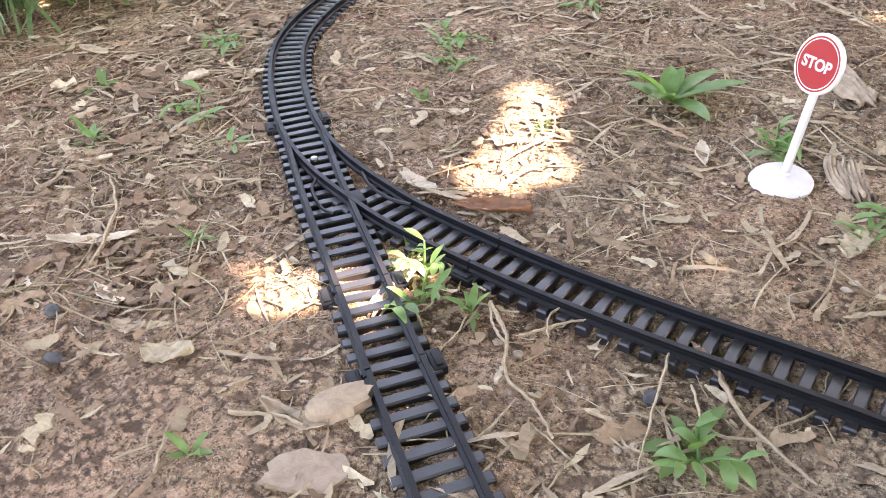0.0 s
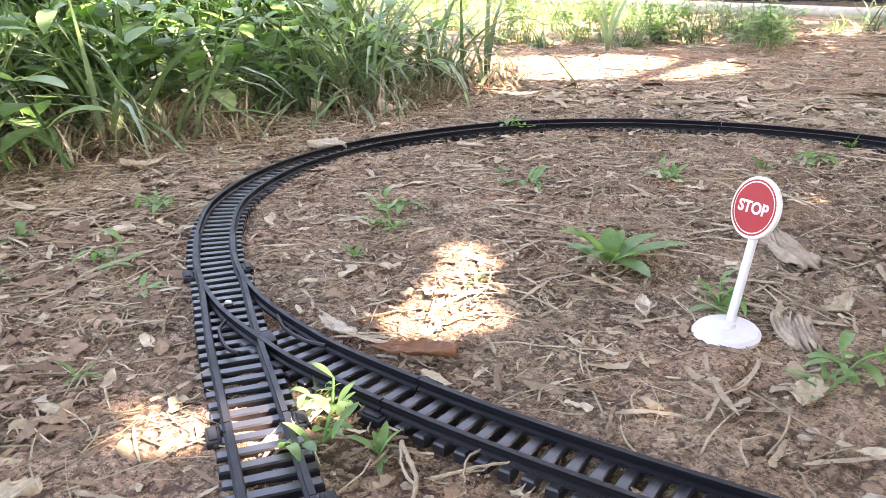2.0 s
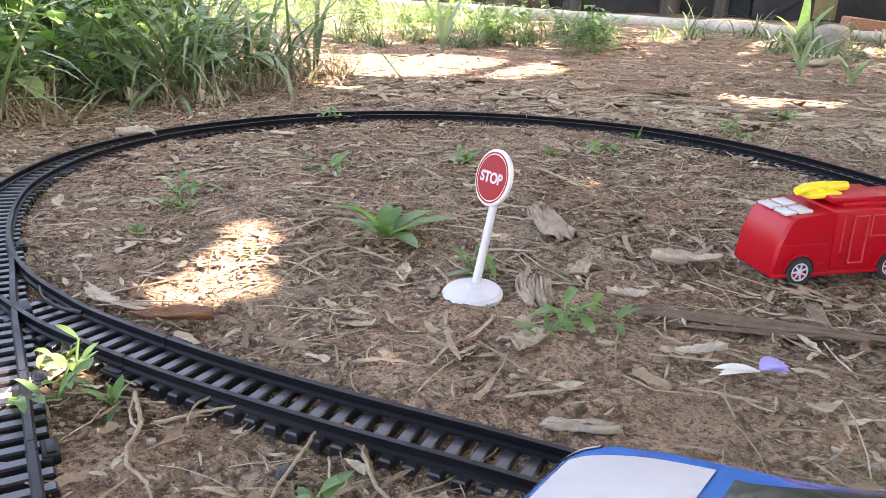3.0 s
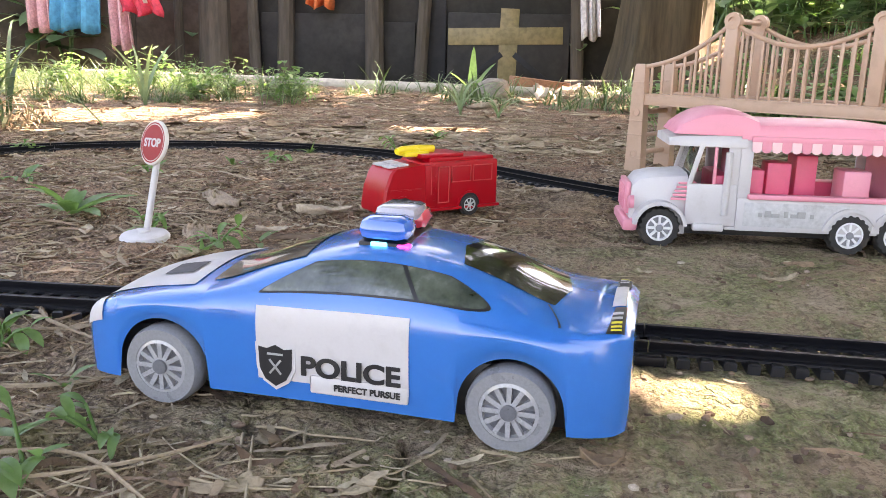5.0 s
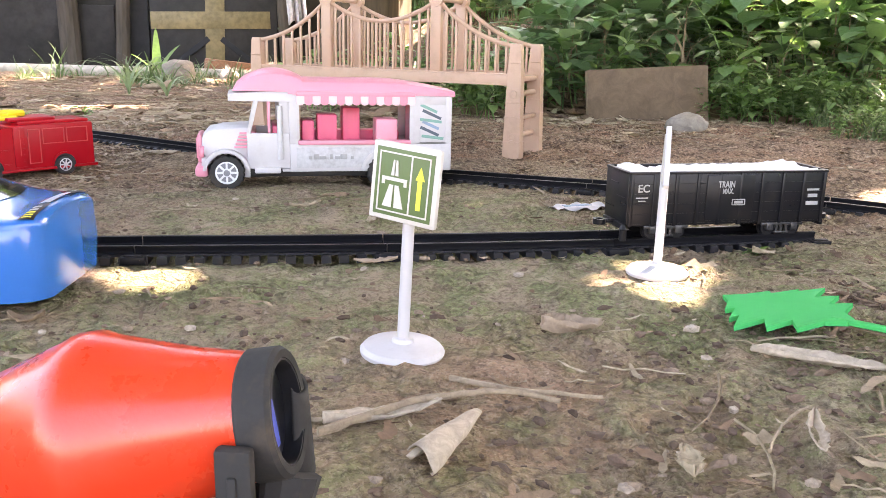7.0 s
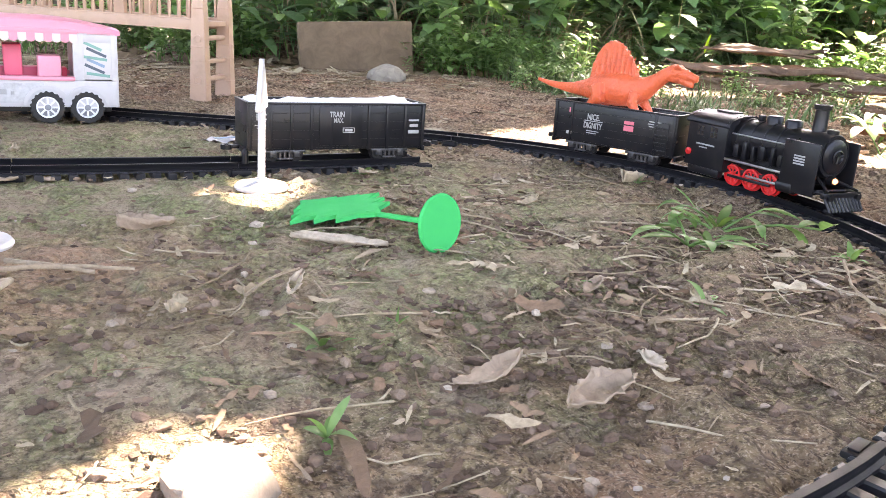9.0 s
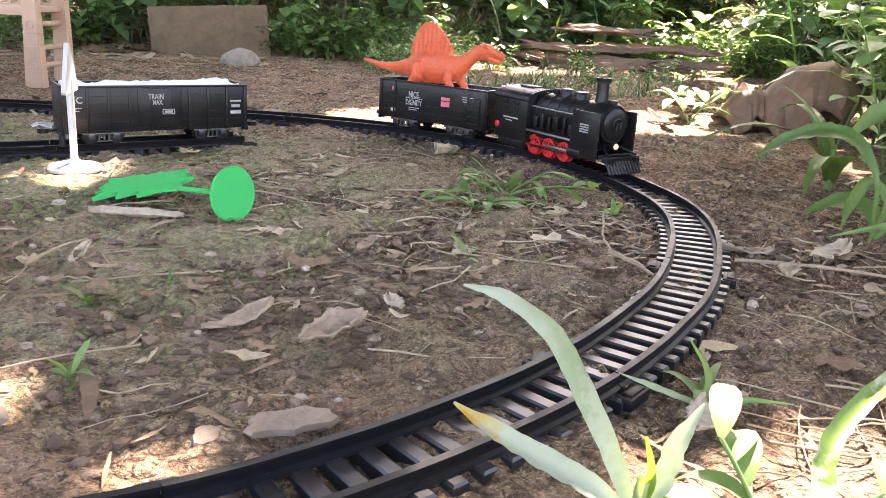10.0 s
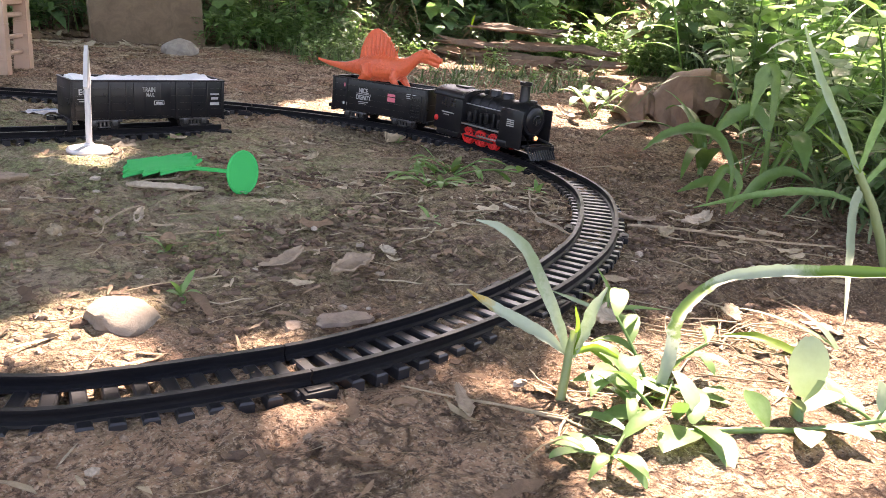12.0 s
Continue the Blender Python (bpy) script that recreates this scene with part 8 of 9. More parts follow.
ribbon_leaf(fallen, [(0.696, 0.068, 0.004), (0.703, 0.055, 0.006), (0.709, 0.042, 0.004), (0.713, 0.033, 0.001)], [0.0003, 0.0034, 0.0034, 0.0018], LIT, (-0.3, -0.3, 0.9))
grass_plant(0.735, 0.030, 0, [(120, 0.050, 0.0036, 0.45, 0.5, 0.003), (80, 0.03, 0.003, 0.7, 0.8, 0.003)], 0.0, "arching green grass blade by the track")
tall = thing("grass_plant", on(0.926, 0.084), "tall grass plant with a thick pale stem and drooping blades", "plant")
V, F = [], []
add_stem(V, F, [(0, 0, -0.005), (-0.007, 0.007, 0.018), (-0.015, 0.014, 0.040), (-0.026, 0.024, 0.062)], 0.0036, 0.0026, 10)
part("stem", mesh_of("stem", V, F, PALE_STEM), None, tall, "thick pale green stem")
ribbon_leaf(tall, [(0.902, 0.106, 0.056), (0.886, 0.120, 0.090), (0.872, 0.134, 0.120), (0.862, 0.146, 0.150)], [0.0018, 0.0034, 0.0032, 0.0007], BLADE)
ribbon_leaf(tall, [(0.911, 0.098, 0.036), (0.905, 0.110, 0.041), (0.890, 0.122, 0.0445), (0.875, 0.138, 0.043), (0.860, 0.163, 0.034), (0.850, 0.192, 0.021)], [0.0014, 0.0024, 0.0036, 0.0040, 0.0034, 0.0003], WEED, (-0.45, -0.4, 0.8), 0.4)
ribbon_leaf(tall, [(0.902, 0.106, 0.050), (0.889, 0.100, 0.052), (0.866, 0.092, 0.044), (0.830, 0.073, 0.026), (0.775, 0.045, 0.003)], [0.0013, 0.0032, 0.0034, 0.0030, 0.0004], PALELEAF, (-0.7, -0.6, 0.3), 0.2, "pale blade hanging to the soil")
ribbon_leaf(tall, [(0.903, 0.105, 0.060), (0.890, 0.117, 0.075), (0.872, 0.132, 0.090)], [0.0015, 0.0018, 0.0002], LIT)
ribbon_leaf(tall, [(0.900, 0.108, 0.060), (0.905, 0.106, 0.090), (0.915, 0.100, 0.125), (0.930, 0.090, 0.150)], [0.0017, 0.0034, 0.0030, 0.0004], WEED)
ribbon_leaf(tall, [(0.904, 0.104, 0.055), (0.920, 0.095, 0.075), (0.945, 0.075, 0.085), (0.980, 0.050, 0.075)], [0.0016, 0.0036, 0.0032, 0.0003], WEED)
DEEPLEAF = leafy("deep_green_leaf", [(0.0, (0.045, 0.105, 0.026)), (0.6, (0.085, 0.165, 0.045)), (1.0, (0.15, 0.23, 0.09))], 0.4, 0.4)
droop = thing("leafy_plant", on(0.952, 0.224), "broad green leaves arching over the soil beside the railway", "plant")
ribbon_leaf(droop, [(0.952, 0.224, -0.002), (0.951, 0.226, 0.033), (0.950, 0.237, 0.052), (0.950, 0.251, 0.059), (0.950, 0.272, 0.058), (0.950, 0.296, 0.047), (0.950, 0.314, 0.032)], [0.0012, 0.0018, 0.0045, 0.0070, 0.0078, 0.0058, 0.0004], DEEPLEAF, (-0.5, -0.45, 0.75), 0.3)
ribbon_leaf(droop, [(0.952, 0.224, 0.0), (0.956, 0.220, 0.024), (0.952, 0.232, 0.034), (0.948, 0.238, 0.020), (0.946, 0.240, 0.004)], [0.0012, 0.0030, 0.0042, 0.0040, 0.0006], DEEPLEAF, (-0.7, -0.6, 0.3), 0.3)
ribbon_leaf(droop, [(0.954, 0.222, 0.0), (0.958, 0.232, 0.016), (0.950, 0.246, 0.019), (0.938, 0.264, 0.008)], [0.0012, 0.0072, 0.0080, 0.0006], DEEPLEAF, (-0.4, -0.4, 0.85), 0.25)
ribbon_leaf(droop, [(0.954, 0.222, 0.0), (0.972, 0.212, 0.026), (0.990, 0.200, 0.036), (1.010, 0.186, 0.030)], [0.0012, 0.0055, 0.0060, 0.0005], DEEPLEAF, (-0.5, -0.5, 0.7), 0.3)
broad = thing("leafy_plant", on(1.000, 0.228), "dull green broad-leaved plant with hanging leaves", "plant")
ribbon_leaf(broad, [(1.000, 0.228, -0.002), (1.000, 0.227, 0.060), (1.000, 0.230, 0.098), (0.997, 0.234, 0.112), (0.992, 0.238, 0.106), (0.986, 0.240, 0.072)], [0.0014, 0.0018, 0.0040, 0.0068, 0.0076, 0.0008], DEEPLEAF, (-0.75, -0.6, 0.2), 0.2)
ribbon_leaf(broad, [(1.000, 0.228, 0.0), (1.006, 0.216, 0.048), (1.000, 0.205, 0.064), (0.990, 0.192, 0.058), (0.980, 0.180, 0.040)], [0.0014, 0.0024, 0.0080, 0.0086, 0.0006], DEEPLEAF, (-0.6, -0.5, 0.6), 0.25)
ribbon_leaf(broad, [(1.002, 0.226, 0.0), (1.010, 0.232, 0.050), (1.008, 0.246, 0.076), (1.000, 0.262, 0.070), (0.992, 0.276, 0.050)], [0.0012, 0.0020, 0.0070, 0.0076, 0.0006], DEEPLEAF, (-0.6, -0.5, 0.6), 0.25)
ribbon_leaf(broad, [(1.002, 0.226, 0.0), (1.020, 0.206, 0.072), (1.024, 0.192, 0.100), (1.020, 0.176, 0.096)], [0.0012, 0.0024, 0.0084, 0.0006], DEEPLEAF, (-0.6, -0.6, 0.5), 0.25)
for k, pts in enumerate(([(1.000, 0.236, -0.002), (1.000, 0.226, 0.046), (1.000, 0.217, 0.076), (1.000, 0.215, 0.112)], [(0.980, 0.244, 0.047), (0.980, 0.229, 0.051), (0.985, 0.204, 0.066), (0.990, 0.186, 0.072), (0.995, 0.166, 0.070)],
                         [(0.985, 0.196, -0.002), (0.990, 0.192, 0.060), (1.000, 0.186, 0.110), (1.005, 0.190, 0.124)])):
    V, F = [], []
    add_stem(V, F, spline(pts, 4), 0.0014, 0.0009, 6)
    part("dry_stem", mesh_of("stem", V, F, STRAW), None, broad, "thin dry brown stem")
grass_plant(1.075, 0.330, 0, [(139, 0.130, 0.0075, 1.0, 2.0, 0.010), (200, 0.10, 0.0085, 1.0, 2.2, 0.004), (60, 0.13, 0.0095, 1.2, 1.8, 0.004), (240, 0.09, 0.0090, 1.1, 2.2, 0.004), (90, 0.10, 0.0070, 1.4, 1.2, 0.004)], 0.03, "broad-leaved green plant beside the railway", DEEPLEAF)
grass_plant(1.06, 0.08, 0, [(140, 0.16, 0.0075, 1.2, 1.9, 0.004), (170, 0.13, 0.0075, 1.0, 2.0, 0.004), (100, 0.16, 0.0070, 1.35, 1.5, 0.004), (50, 0.15, 0.0080, 1.2, 1.6, 0.004), (230, 0.12, 0.0075, 1.1, 2.0, 0.004)], 0.03, "broad-bladed grass plant leaning over the soil", DEEPLEAF)
grass_plant(0.05, 1.95, 0, [(20 + 52 * k, 0.13, 0.004, 1.3, 1.6, 0.003) for k in range(7)], 0.0, "arching sunlit grass sprout")
grass_plant(0.13, 1.90, 0, [(60 * k, 0.10, 0.004, 1.1, 1.7, 0.003) for k in range(6)], 0.0, "arching sunlit grass sprout")
grass_plant(0.02, 2.60, 0, [(90, 0.14, 0.016, 1.5, 0.1, 0.0), (30, 0.12, 0.014, 1.2, 0.6, 0.0), (200, 0.1, 0.012, 1.1, 0.7, 0.0)], 0.0, "young broad green shoot by a stone", WEED)
grass_plant(-0.62, 1.95, 0, [(60 * k + 10, 0.16, 0.006, 1.35, 0.8, 0.0) for k in range(6)], 0.0, "sunlit grass sprout behind the railway")
V, F = [], []
add_leaf(V, F, (0, 0, 0), -0.6, 0.040, 0.016, 1.45, 0.2, 8, "broad", 0.1)
o = new("lime_leaf", mesh_of("lime_leaf", V, F, LIME))
o.matrix_basis = pose(1.66, 1.345, 0.068)
tagged(o, "single bright lime-green leaf standing on a log", "leaf")


def litter_leaf(x, y, length, width, rz, curl, mat, label, seed, roll=0.3, name="dead_leaf", dz=0.001):
    """A dry leaf: torn outline, bowed along and across, crinkled."""
    n, k = 16, 8
    rng = random.Random(seed)
    ph, length, width = rng.uniform(0, 6), length * 0.86, width * 0.9
    skew = rng.uniform(0.3, 0.7)
    tear = [[rng.uniform(0.62, 1.12) if length < 0.08 else rng.uniform(0.86, 1.06) for i in range(n + 1)] for s in (0, 1)]
    grid = []
    for i in range(n + 1):
        u = i / n
        w = width / 2 * math.sin(math.pi * (0.03 + 0.94 * u ** (0.7 + 0.6 * skew))) ** 0.7
        row = []
        for j in range(k + 1):
            v = -1 + 2 * j / k
            z = curl * length * (u - 0.45) ** 2 + roll * width * v * v * (0.6 + 0.4 * math.sin(3 * u + ph))
            z += (0.10 if length < 0.08 else 0.24) * width * noise.noise(Vector((u * 5 + ph, v * 2.2, seed))) + 0.05 * width * noise.noise(Vector((u * 14, v * 6 + ph, seed)))
            edge = 1 if abs(v) < 0.8 else tear[0 if v < 0 else 1][i]
            row.append(((u - 0.5) * length + 0.04 * length * noise.noise(Vector((v * 3, seed, u * 2))), w * v * edge * (1 - 0.25 * roll) + 0.12 * width * math.sin(3 * u + ph), z))
        grid.append(row)
    bm = fresh()
    ring_faces(bm, grid, closed=False)
    low = min(v.co.z for v in bm.verts)
    for v in bm.verts:
        v.co.z -= low
    o = part(name, bm, mat)
    s = o.modifiers.new("thickness", "SOLIDIFY")
    s.thickness = 0.0005
    o.matrix_basis = on(x, y, rz, dz)
    return tagged(o, label, "dead leaf", "fallen leaves")


def flat_scrap(x, y, length, width, rz, mat, label, seed, name="bark_flake", thick=0.0022, tilt=4.0, cat="bark"):
    """A broken flat piece: angular outline, uneven faces."""
    rng = random.Random(seed)
    n = 15
    ring = []
    for i in range(n):
        a = 2 * math.pi * i / n + rng.uniform(-0.12, 0.12)
        r = rng.uniform(0.72, 1.05) / max(abs(math.cos(a)), abs(math.sin(a))) ** 0.55
        ring.append((r * math.cos(a) * length / 2, r * math.sin(a) * width / 2))
    def lift(px, py):
        return 0.05 * width * noise.noise(Vector((px / width * 2.5, py / width * 2.5, seed)))
    bm = fresh()
    rows = [[(px * f, py * f, z + lift(px * f, py * f)) for px, py in ring] for f, z in ((0.97, 0.0), (1.0, thick * 0.5), (0.95, thick), (0.62, thick * 1.1), (0.25, thick * 1.15))]
    ring_faces(bm, rows)
    o = part(name, bm, mat, sharp=28)
    o.matrix_basis = on(x, y, rz, 0.0005, tilt, rng.uniform(-tilt, tilt))
    return tagged(o, label, cat, "flat scraps on the soil")


def dry_stem(pts, r, label="long pale dry twig on the soil", mat=None, seed=0):
    rng = random.Random(seed)
    r *= 0.68
    q = spline([(x, y, float(gz(x, y)) + 0.0022 + rng.uniform(0, 0.003)) for x, y in pts], 6)
    q = [Vector(v) + Vector((rng.uniform(-1, 1), rng.uniform(-1, 1), 0)) * r * 0.5 for v in q]
    o = part("long_twig", tube(fresh(), q, [r * (1.1 - 0.5 * i / len(q)) * rng.uniform(0.85, 1.15) for i in range(len(q))], 7, 0.7), mat or STRAWPALE)
    return tagged(o, label, "twig", "dry twigs on the soil")


ROTTEN = dry("rotten_wood", [(0.0, (0.08, 0.047, 0.032)), (0.5, (0.17, 0.108, 0.073)), (1.0, (0.29, 0.205, 0.145))], 60.0)
STRAWPALE = dry("pale_dry_stem", [(0.0, (0.33, 0.245, 0.165)), (1.0, (0.42, 0.32, 0.22))], 300.0)
FLAKE = dry("pale_bark", [(0.0, (0.27, 0.19, 0.14)), (1.0, (0.36, 0.27, 0.205))], 160.0)
LITTER = [  # x, y, length, width, turn, curl, material, roll
    (-0.192, 0.697, 0.055, 0.019, 10, 0.1, RUST, 0.35), (-0.417, 1.115, 0.034, 0.016, 20, 0.2, PALE, 0.2), (-0.490, 0.742, 0.026, 0.020, 60, 0.1, PALE, 0.25), (-0.114, 0.812, 0.034, 0.012, 120, 0.2, PALE, 0.3), (0.036, 0.921, 0.056, 0.020, 35, 0.2, PALE, 0.4),
    (-0.022, 0.870, 0.030, 0.016, 70, 0.3, DEAD, 0.4), (0.065, 0.789, 0.030, 0.013, 20, 0.2, PALE, 0.3), (-0.016, 0.760, 0.034, 0.020, 100, 0.1, DEAD, 0.2), (0.015, 0.845, 0.028, 0.014, 30, 0.4, PALE, 0.3), (-0.247, 0.703, 0.036, 0.014, -10, 0.1, PALE, 0.2),
    (-0.288, 0.524, 0.022, 0.012, 20, 0.2, BARK, 0.3), (-0.178, 0.523, 0.040, 0.014, 10, 0.3, BARK, 0.3), (-0.319, 0.535, 0.030, 0.010, 0, 0.1, PALE, 0.2),
    (0.384, 0.397, 0.052, 0.011, 20, 0.3, PALE, 0.4), (0.565, 0.421, 0.060, 0.014, -32, 0.1, PALE, 0.3), (0.525, 0.362, 0.034, 0.008, 60, 0.2, PALE, 0.3), (0.472, 0.350, 0.022, 0.012, 80, 0.3, DEAD, 0.4),
    (0.238, 0.517, 0.018, 0.013, 0, 0.3, DEAD, 0.5), (0.477, 0.471, 0.034, 0.018, 10, 0.3, BARK, 0.4), (0.562, 0.256, 0.040, 0.014, 15, 0.2, BARK, 0.3), (0.588, 0.226, 0.036, 0.022, 5, 0.2, BARK, 0.3), 
    (0.845, 0.532, 0.036, 0.022, 25, 0.3, DEAD, 0.5), (0.626, 0.245, 0.016, 0.010, 80, 0.2, PALE, 0.3), (0.656, 0.324, 0.026, 0.010, 30, 0.2, BARK, 0.3), (0.697, 0.297, 0.020, 0.010, 70, 0.2, DEAD, 0.3), (0.846, 0.235, 0.036, 0.018, -20, 0.2, BARK, 0.3),
    (0.892, 0.213, 0.050, 0.020, 0, 0.15, PALE, 0.2), (0.778, 0.286, 0.036, 0.006, 110, 0.2, PALE, 0.3), (0.834, 0.198, 0.030, 0.014, 30, 0.2, DEAD, 0.3), (0.663, 0.114, 0.026, 0.018, 30, 0.2, PALE, 0.3), (0.542, 0.083, 0.028, 0.008, 60, 0.2, BARK, 0.3),
    (0.735, 0.085, 0.030, 0.012, 40, 0.06, DEAD, 0.08), (0.76, 0.05, 0.026, 0.014, 100, 0.06, BARK, 0.08), (0.404, 0.607, 0.030, 0.010, 0, 0.1, BARK, 0.3), (0.413, 0.723, 0.022, 0.010, 80, 0.4, DEAD, 0.5), (0.369, 0.788, 0.030, 0.010, 20, 0.3, DEAD, 0.4),
    (0.650, 0.600, 0.016, 0.012, 0, 0.2, DEAD, 0.4), (0.738, 0.561, 0.020, 0.010, 50, 0.2, BARK, 0.3), (0.718, 0.485, 0.030, 0.012, 20, 0.2, DEAD, 0.4), (-0.617, 0.741, 0.040, 0.014, 10, 0.1, DEAD, 0.3), (-0.653, 0.889, 0.050, 0.024, 60, 0.3, DEAD, 0.4),
    (-0.369, 0.562, 0.060, 0.012, 40, 0.2, PALE, 0.3), (-0.256, 0.521, 0.030, 0.020, 20, 0.2, DEAD, 0.3), (-0.54, 1.03, 0.05, 0.03, 20, 0.2, PALE, 0.3), (-0.61, 1.24, 0.05, 0.03, 80, 0.5, PALE, 0.6), (-0.69, 1.19, 0.06, 0.03, 110, 0.5, DEAD, 0.6),
    (0.08, 2.15, 0.09, 0.04, 30, 0.3, PALE, 0.4), (-0.09, 1.52, 0.06, 0.012, 10, 0.1, PALE, 0.2), (0.16, 1.42, 0.06, 0.02, 0, 0.1, PALE, 0.2), (-0.30, 1.45, 0.06, 0.02, 30, 0.2, DEAD, 0.3), (-0.055, 1.31, 0.034, 0.014, -15, 0.1, PALE, 0.2)]
for i, (x, y, L, w, rz, cu, mt, ro) in enumerate(LITTER):
    nm = {RUST: "russet curled dry leaf on the soil", PALE: "pale dry leaf lying on the soil", DEAD: "brown dead leaf lying on the soil", BARK: "curled grey-brown bark flake on the soil"}[mt]
    litter_leaf(x, y, L, w, rz, cu, mt, nm, i, ro)


flat_scrap(0.547, 0.172, 0.030, 0.014, -8, FLAKE, "pale beige bark flake lying by the track", 3)
boulder("stone", 0.462, 0.216, 0.0175, 0.36, 7, PALESTONE, "flat pale stone with rounded edges lying in the sun", "stone")
flat_scrap(0.522, 0.175, 0.012, 0.008, 50, FLAKE, "pale beige bark flake lying by the track", 4)
flat_scrap(-0.154, 0.503, 0.036, 0.024, 25, FLAKE, "pale broken bark flake on the soil", 5)
flat_scrap(-0.164, 0.536, 0.032, 0.015, 60, BARK, "brown broken bark piece on the soil", 6, thick=0.008)
for k, (pts, r) in enumerate((([(-0.146, 0.624), (-0.128, 0.608), (-0.115, 0.587), (-0.098, 0.580), (-0.081, 0.567)], 0.0019), ([(-0.043, 0.639), (-0.025, 0.616), (-0.010, 0.607), (0.009, 0.598)], 0.0017), ([(-0.046, 0.620), (-0.031, 0.601), (-0.011, 0.610)], 0.0013),
                              ([(-0.063, 0.641), (-0.054, 0.599), (-0.047, 0.570)], 0.0013), ([(-0.347, 0.545), (-0.382, 0.586), (-0.419, 0.610)], 0.0024), ([(-0.203, 0.470), (-0.218, 0.491)], 0.0016), ([(-0.222, 0.465), (-0.210, 0.488)], 0.0009),
                              ([(-0.202, 0.509), (-0.186, 0.518), (-0.170, 0.520)], 0.0018), ([(-0.106, 0.551), (-0.103, 0.577)], 0.0011), ([(-0.024, 0.685), (-0.030, 0.700), (-0.021, 0.714)], 0.0013), ([(-0.123, 0.611), (-0.110, 0.630), (-0.097, 0.642)], 0.0012), ([(-0.147, 0.625), (-0.135, 0.610), (-0.124, 0.604)], 0.0015),
                              ([(-0.115, 0.644), (-0.118, 0.630), (-0.110, 0.615)], 0.0012), ([(0.500, 0.352), (0.516, 0.368), (0.531, 0.378)], 0.0011), ([(0.823, 0.225), (0.853, 0.192), (0.883, 0.154), (0.92, 0.12)], 0.0015), ([(0.816, 0.316), (0.790, 0.290), (0.767, 0.260)], 0.0016), ([(0.767, 0.262), (0.764, 0.24), (0.758, 0.222)], 0.0019),
                              ([(0.36, 0.384), (0.395, 0.401), (0.425, 0.404), (0.447, 0.397)], 0.0021), ([(0.412, 0.424), (0.430, 0.408), (0.462, 0.398)], 0.0017), ([(0.02, 0.48), (0.06, 0.49), (0.10, 0.465), (0.13, 0.44)], 0.0014), ([(0.03, 0.46), (0.08, 0.485), (0.11, 0.51)], 0.0012), ([(0.14, 0.44), (0.165, 0.43), (0.18, 0.40)], 0.0010),
                              ([(-0.02, 0.53), (0.02, 0.545), (0.05, 0.565)], 0.0016))):
    dry_stem(pts, r, seed=k)


def rolled_leaf(x, y, length, radius, rz, mat, label, seed):
    """A dead leaf rolled into a tapering tube, open at one end."""
    rng = random.Random(seed)
    grid = []
    for i in range(13):
        u = i / 12
        r = radius * (1.0 - 0.72 * u ** 1.5)
        grid.append([(length * (u - 0.5) + 0.08 * length * math.sin(a * 1.3 + 1) * (1 - u), (r * (1 - 0.045 * a)) * math.cos(a) + 0.12 * radius * noise.noise(Vector((u * 4, a, seed))), radius * 0.75 + 0.75 * r * (1 - 0.045 * a) * math.sin(a)) for a in np.linspace(0.2, 7.6, 26)])
    bm = fresh()
    ring_faces(bm, grid, closed=False)
    low = min(v.co.z for v in bm.verts)
    for v in bm.verts:
        v.co.z -= low
    o = part("rolled_leaf", bm, mat)
    t = o.modifiers.new("thickness", "SOLIDIFY")
    t.thickness = 0.0005
    o.matrix_basis = on(x, y, rz, 0.0005)
    return tagged(o, label, "dead leaf", "fallen leaves")


rolled_leaf(0.402, 0.374, 0.040, 0.0068, 52, PALE, "rolled beige dead leaf on the soil", 1)


def bark_strip(x, y, length, width, rz, seed, name="bark_strip", label="splintered strip of dry bark on the soil", mat=None, lift=0.0):
    """A fibrous slab of bark: ridged lengthways, torn at both ends."""
    rng = random.Random(seed)
    n, k = 14, 18
    ends = [(rng.uniform(0, 0.28), rng.uniform(0, 0.28)) for j in range(k + 1)]
    grid = []
    for i in range(n + 1):
        row = []
        for j in range(k + 1):
            v = j / k - 0.5
            e0, e1 = ends[j]
            u = -0.5 + e0 + (1 - e0 - e1) * i / n
            ridge = (0.045 if j % 2 else -0.03) * width * rng.uniform(0.0, 1.6) + 0.18 * width * noise.noise(Vector((u * 3, v * 4, seed)))
            row.append((u * length, v * width * (0.8 + 0.3 * math.sin(2.2 * u + seed)) + 0.10 * width * math.sin(4 * u + seed), 0.002 + width * 0.30 * (0.25 - v * v) + ridge))
        grid.append(row)
    bm = fresh()
    ring_faces(bm, grid, closed=False)
    low = min(v.co.z for v in bm.verts)
    for v in bm.verts:
        v.co.z -= low
    o = part(name, bm, mat or BARK, sharp=60)
    t = o.modifiers.new("thickness", "SOLIDIFY")
    t.thickness = min(0.0025, width * 0.12)
    o.matrix_basis = on(x, y, rz, 0.0005 + lift)
    return tagged(o, label, "bark", "bark on the soil")


bark_strip(-0.033, 0.824, 0.052, 0.020, 112, 1)
bark_strip(-0.066, 0.955, 0.085, 0.022, 128, 2)
bark_strip(0.085, 0.838, 0.170, 0.015, 10, 3, label="long fibrous strip of dry brown bark by the fire engine", mat=ROTTEN)
bark_strip(0.105, 0.850, 0.110, 0.006, 6, 31, label="thin fibrous strip of brown bark by the fire engine", mat=ROTTEN)
bark_strip(0.075, 0.826, 0.100, 0.006, 13, 32, label="thin fibrous strip of brown bark by the fire engine", mat=ROTTEN)
bark_strip(0.031, 0.692, 0.036, 0.011, 20, 4, "wood_chip", "pale split wood chip on the soil", PALE)
bark_strip(0.225, 1.100, 0.036, 0.010, -8, 5, "wood_chip", "pale split wood chip on the soil", PALE)
bark_strip(0.033, 1.025, 0.034, 0.006, 10, 6)
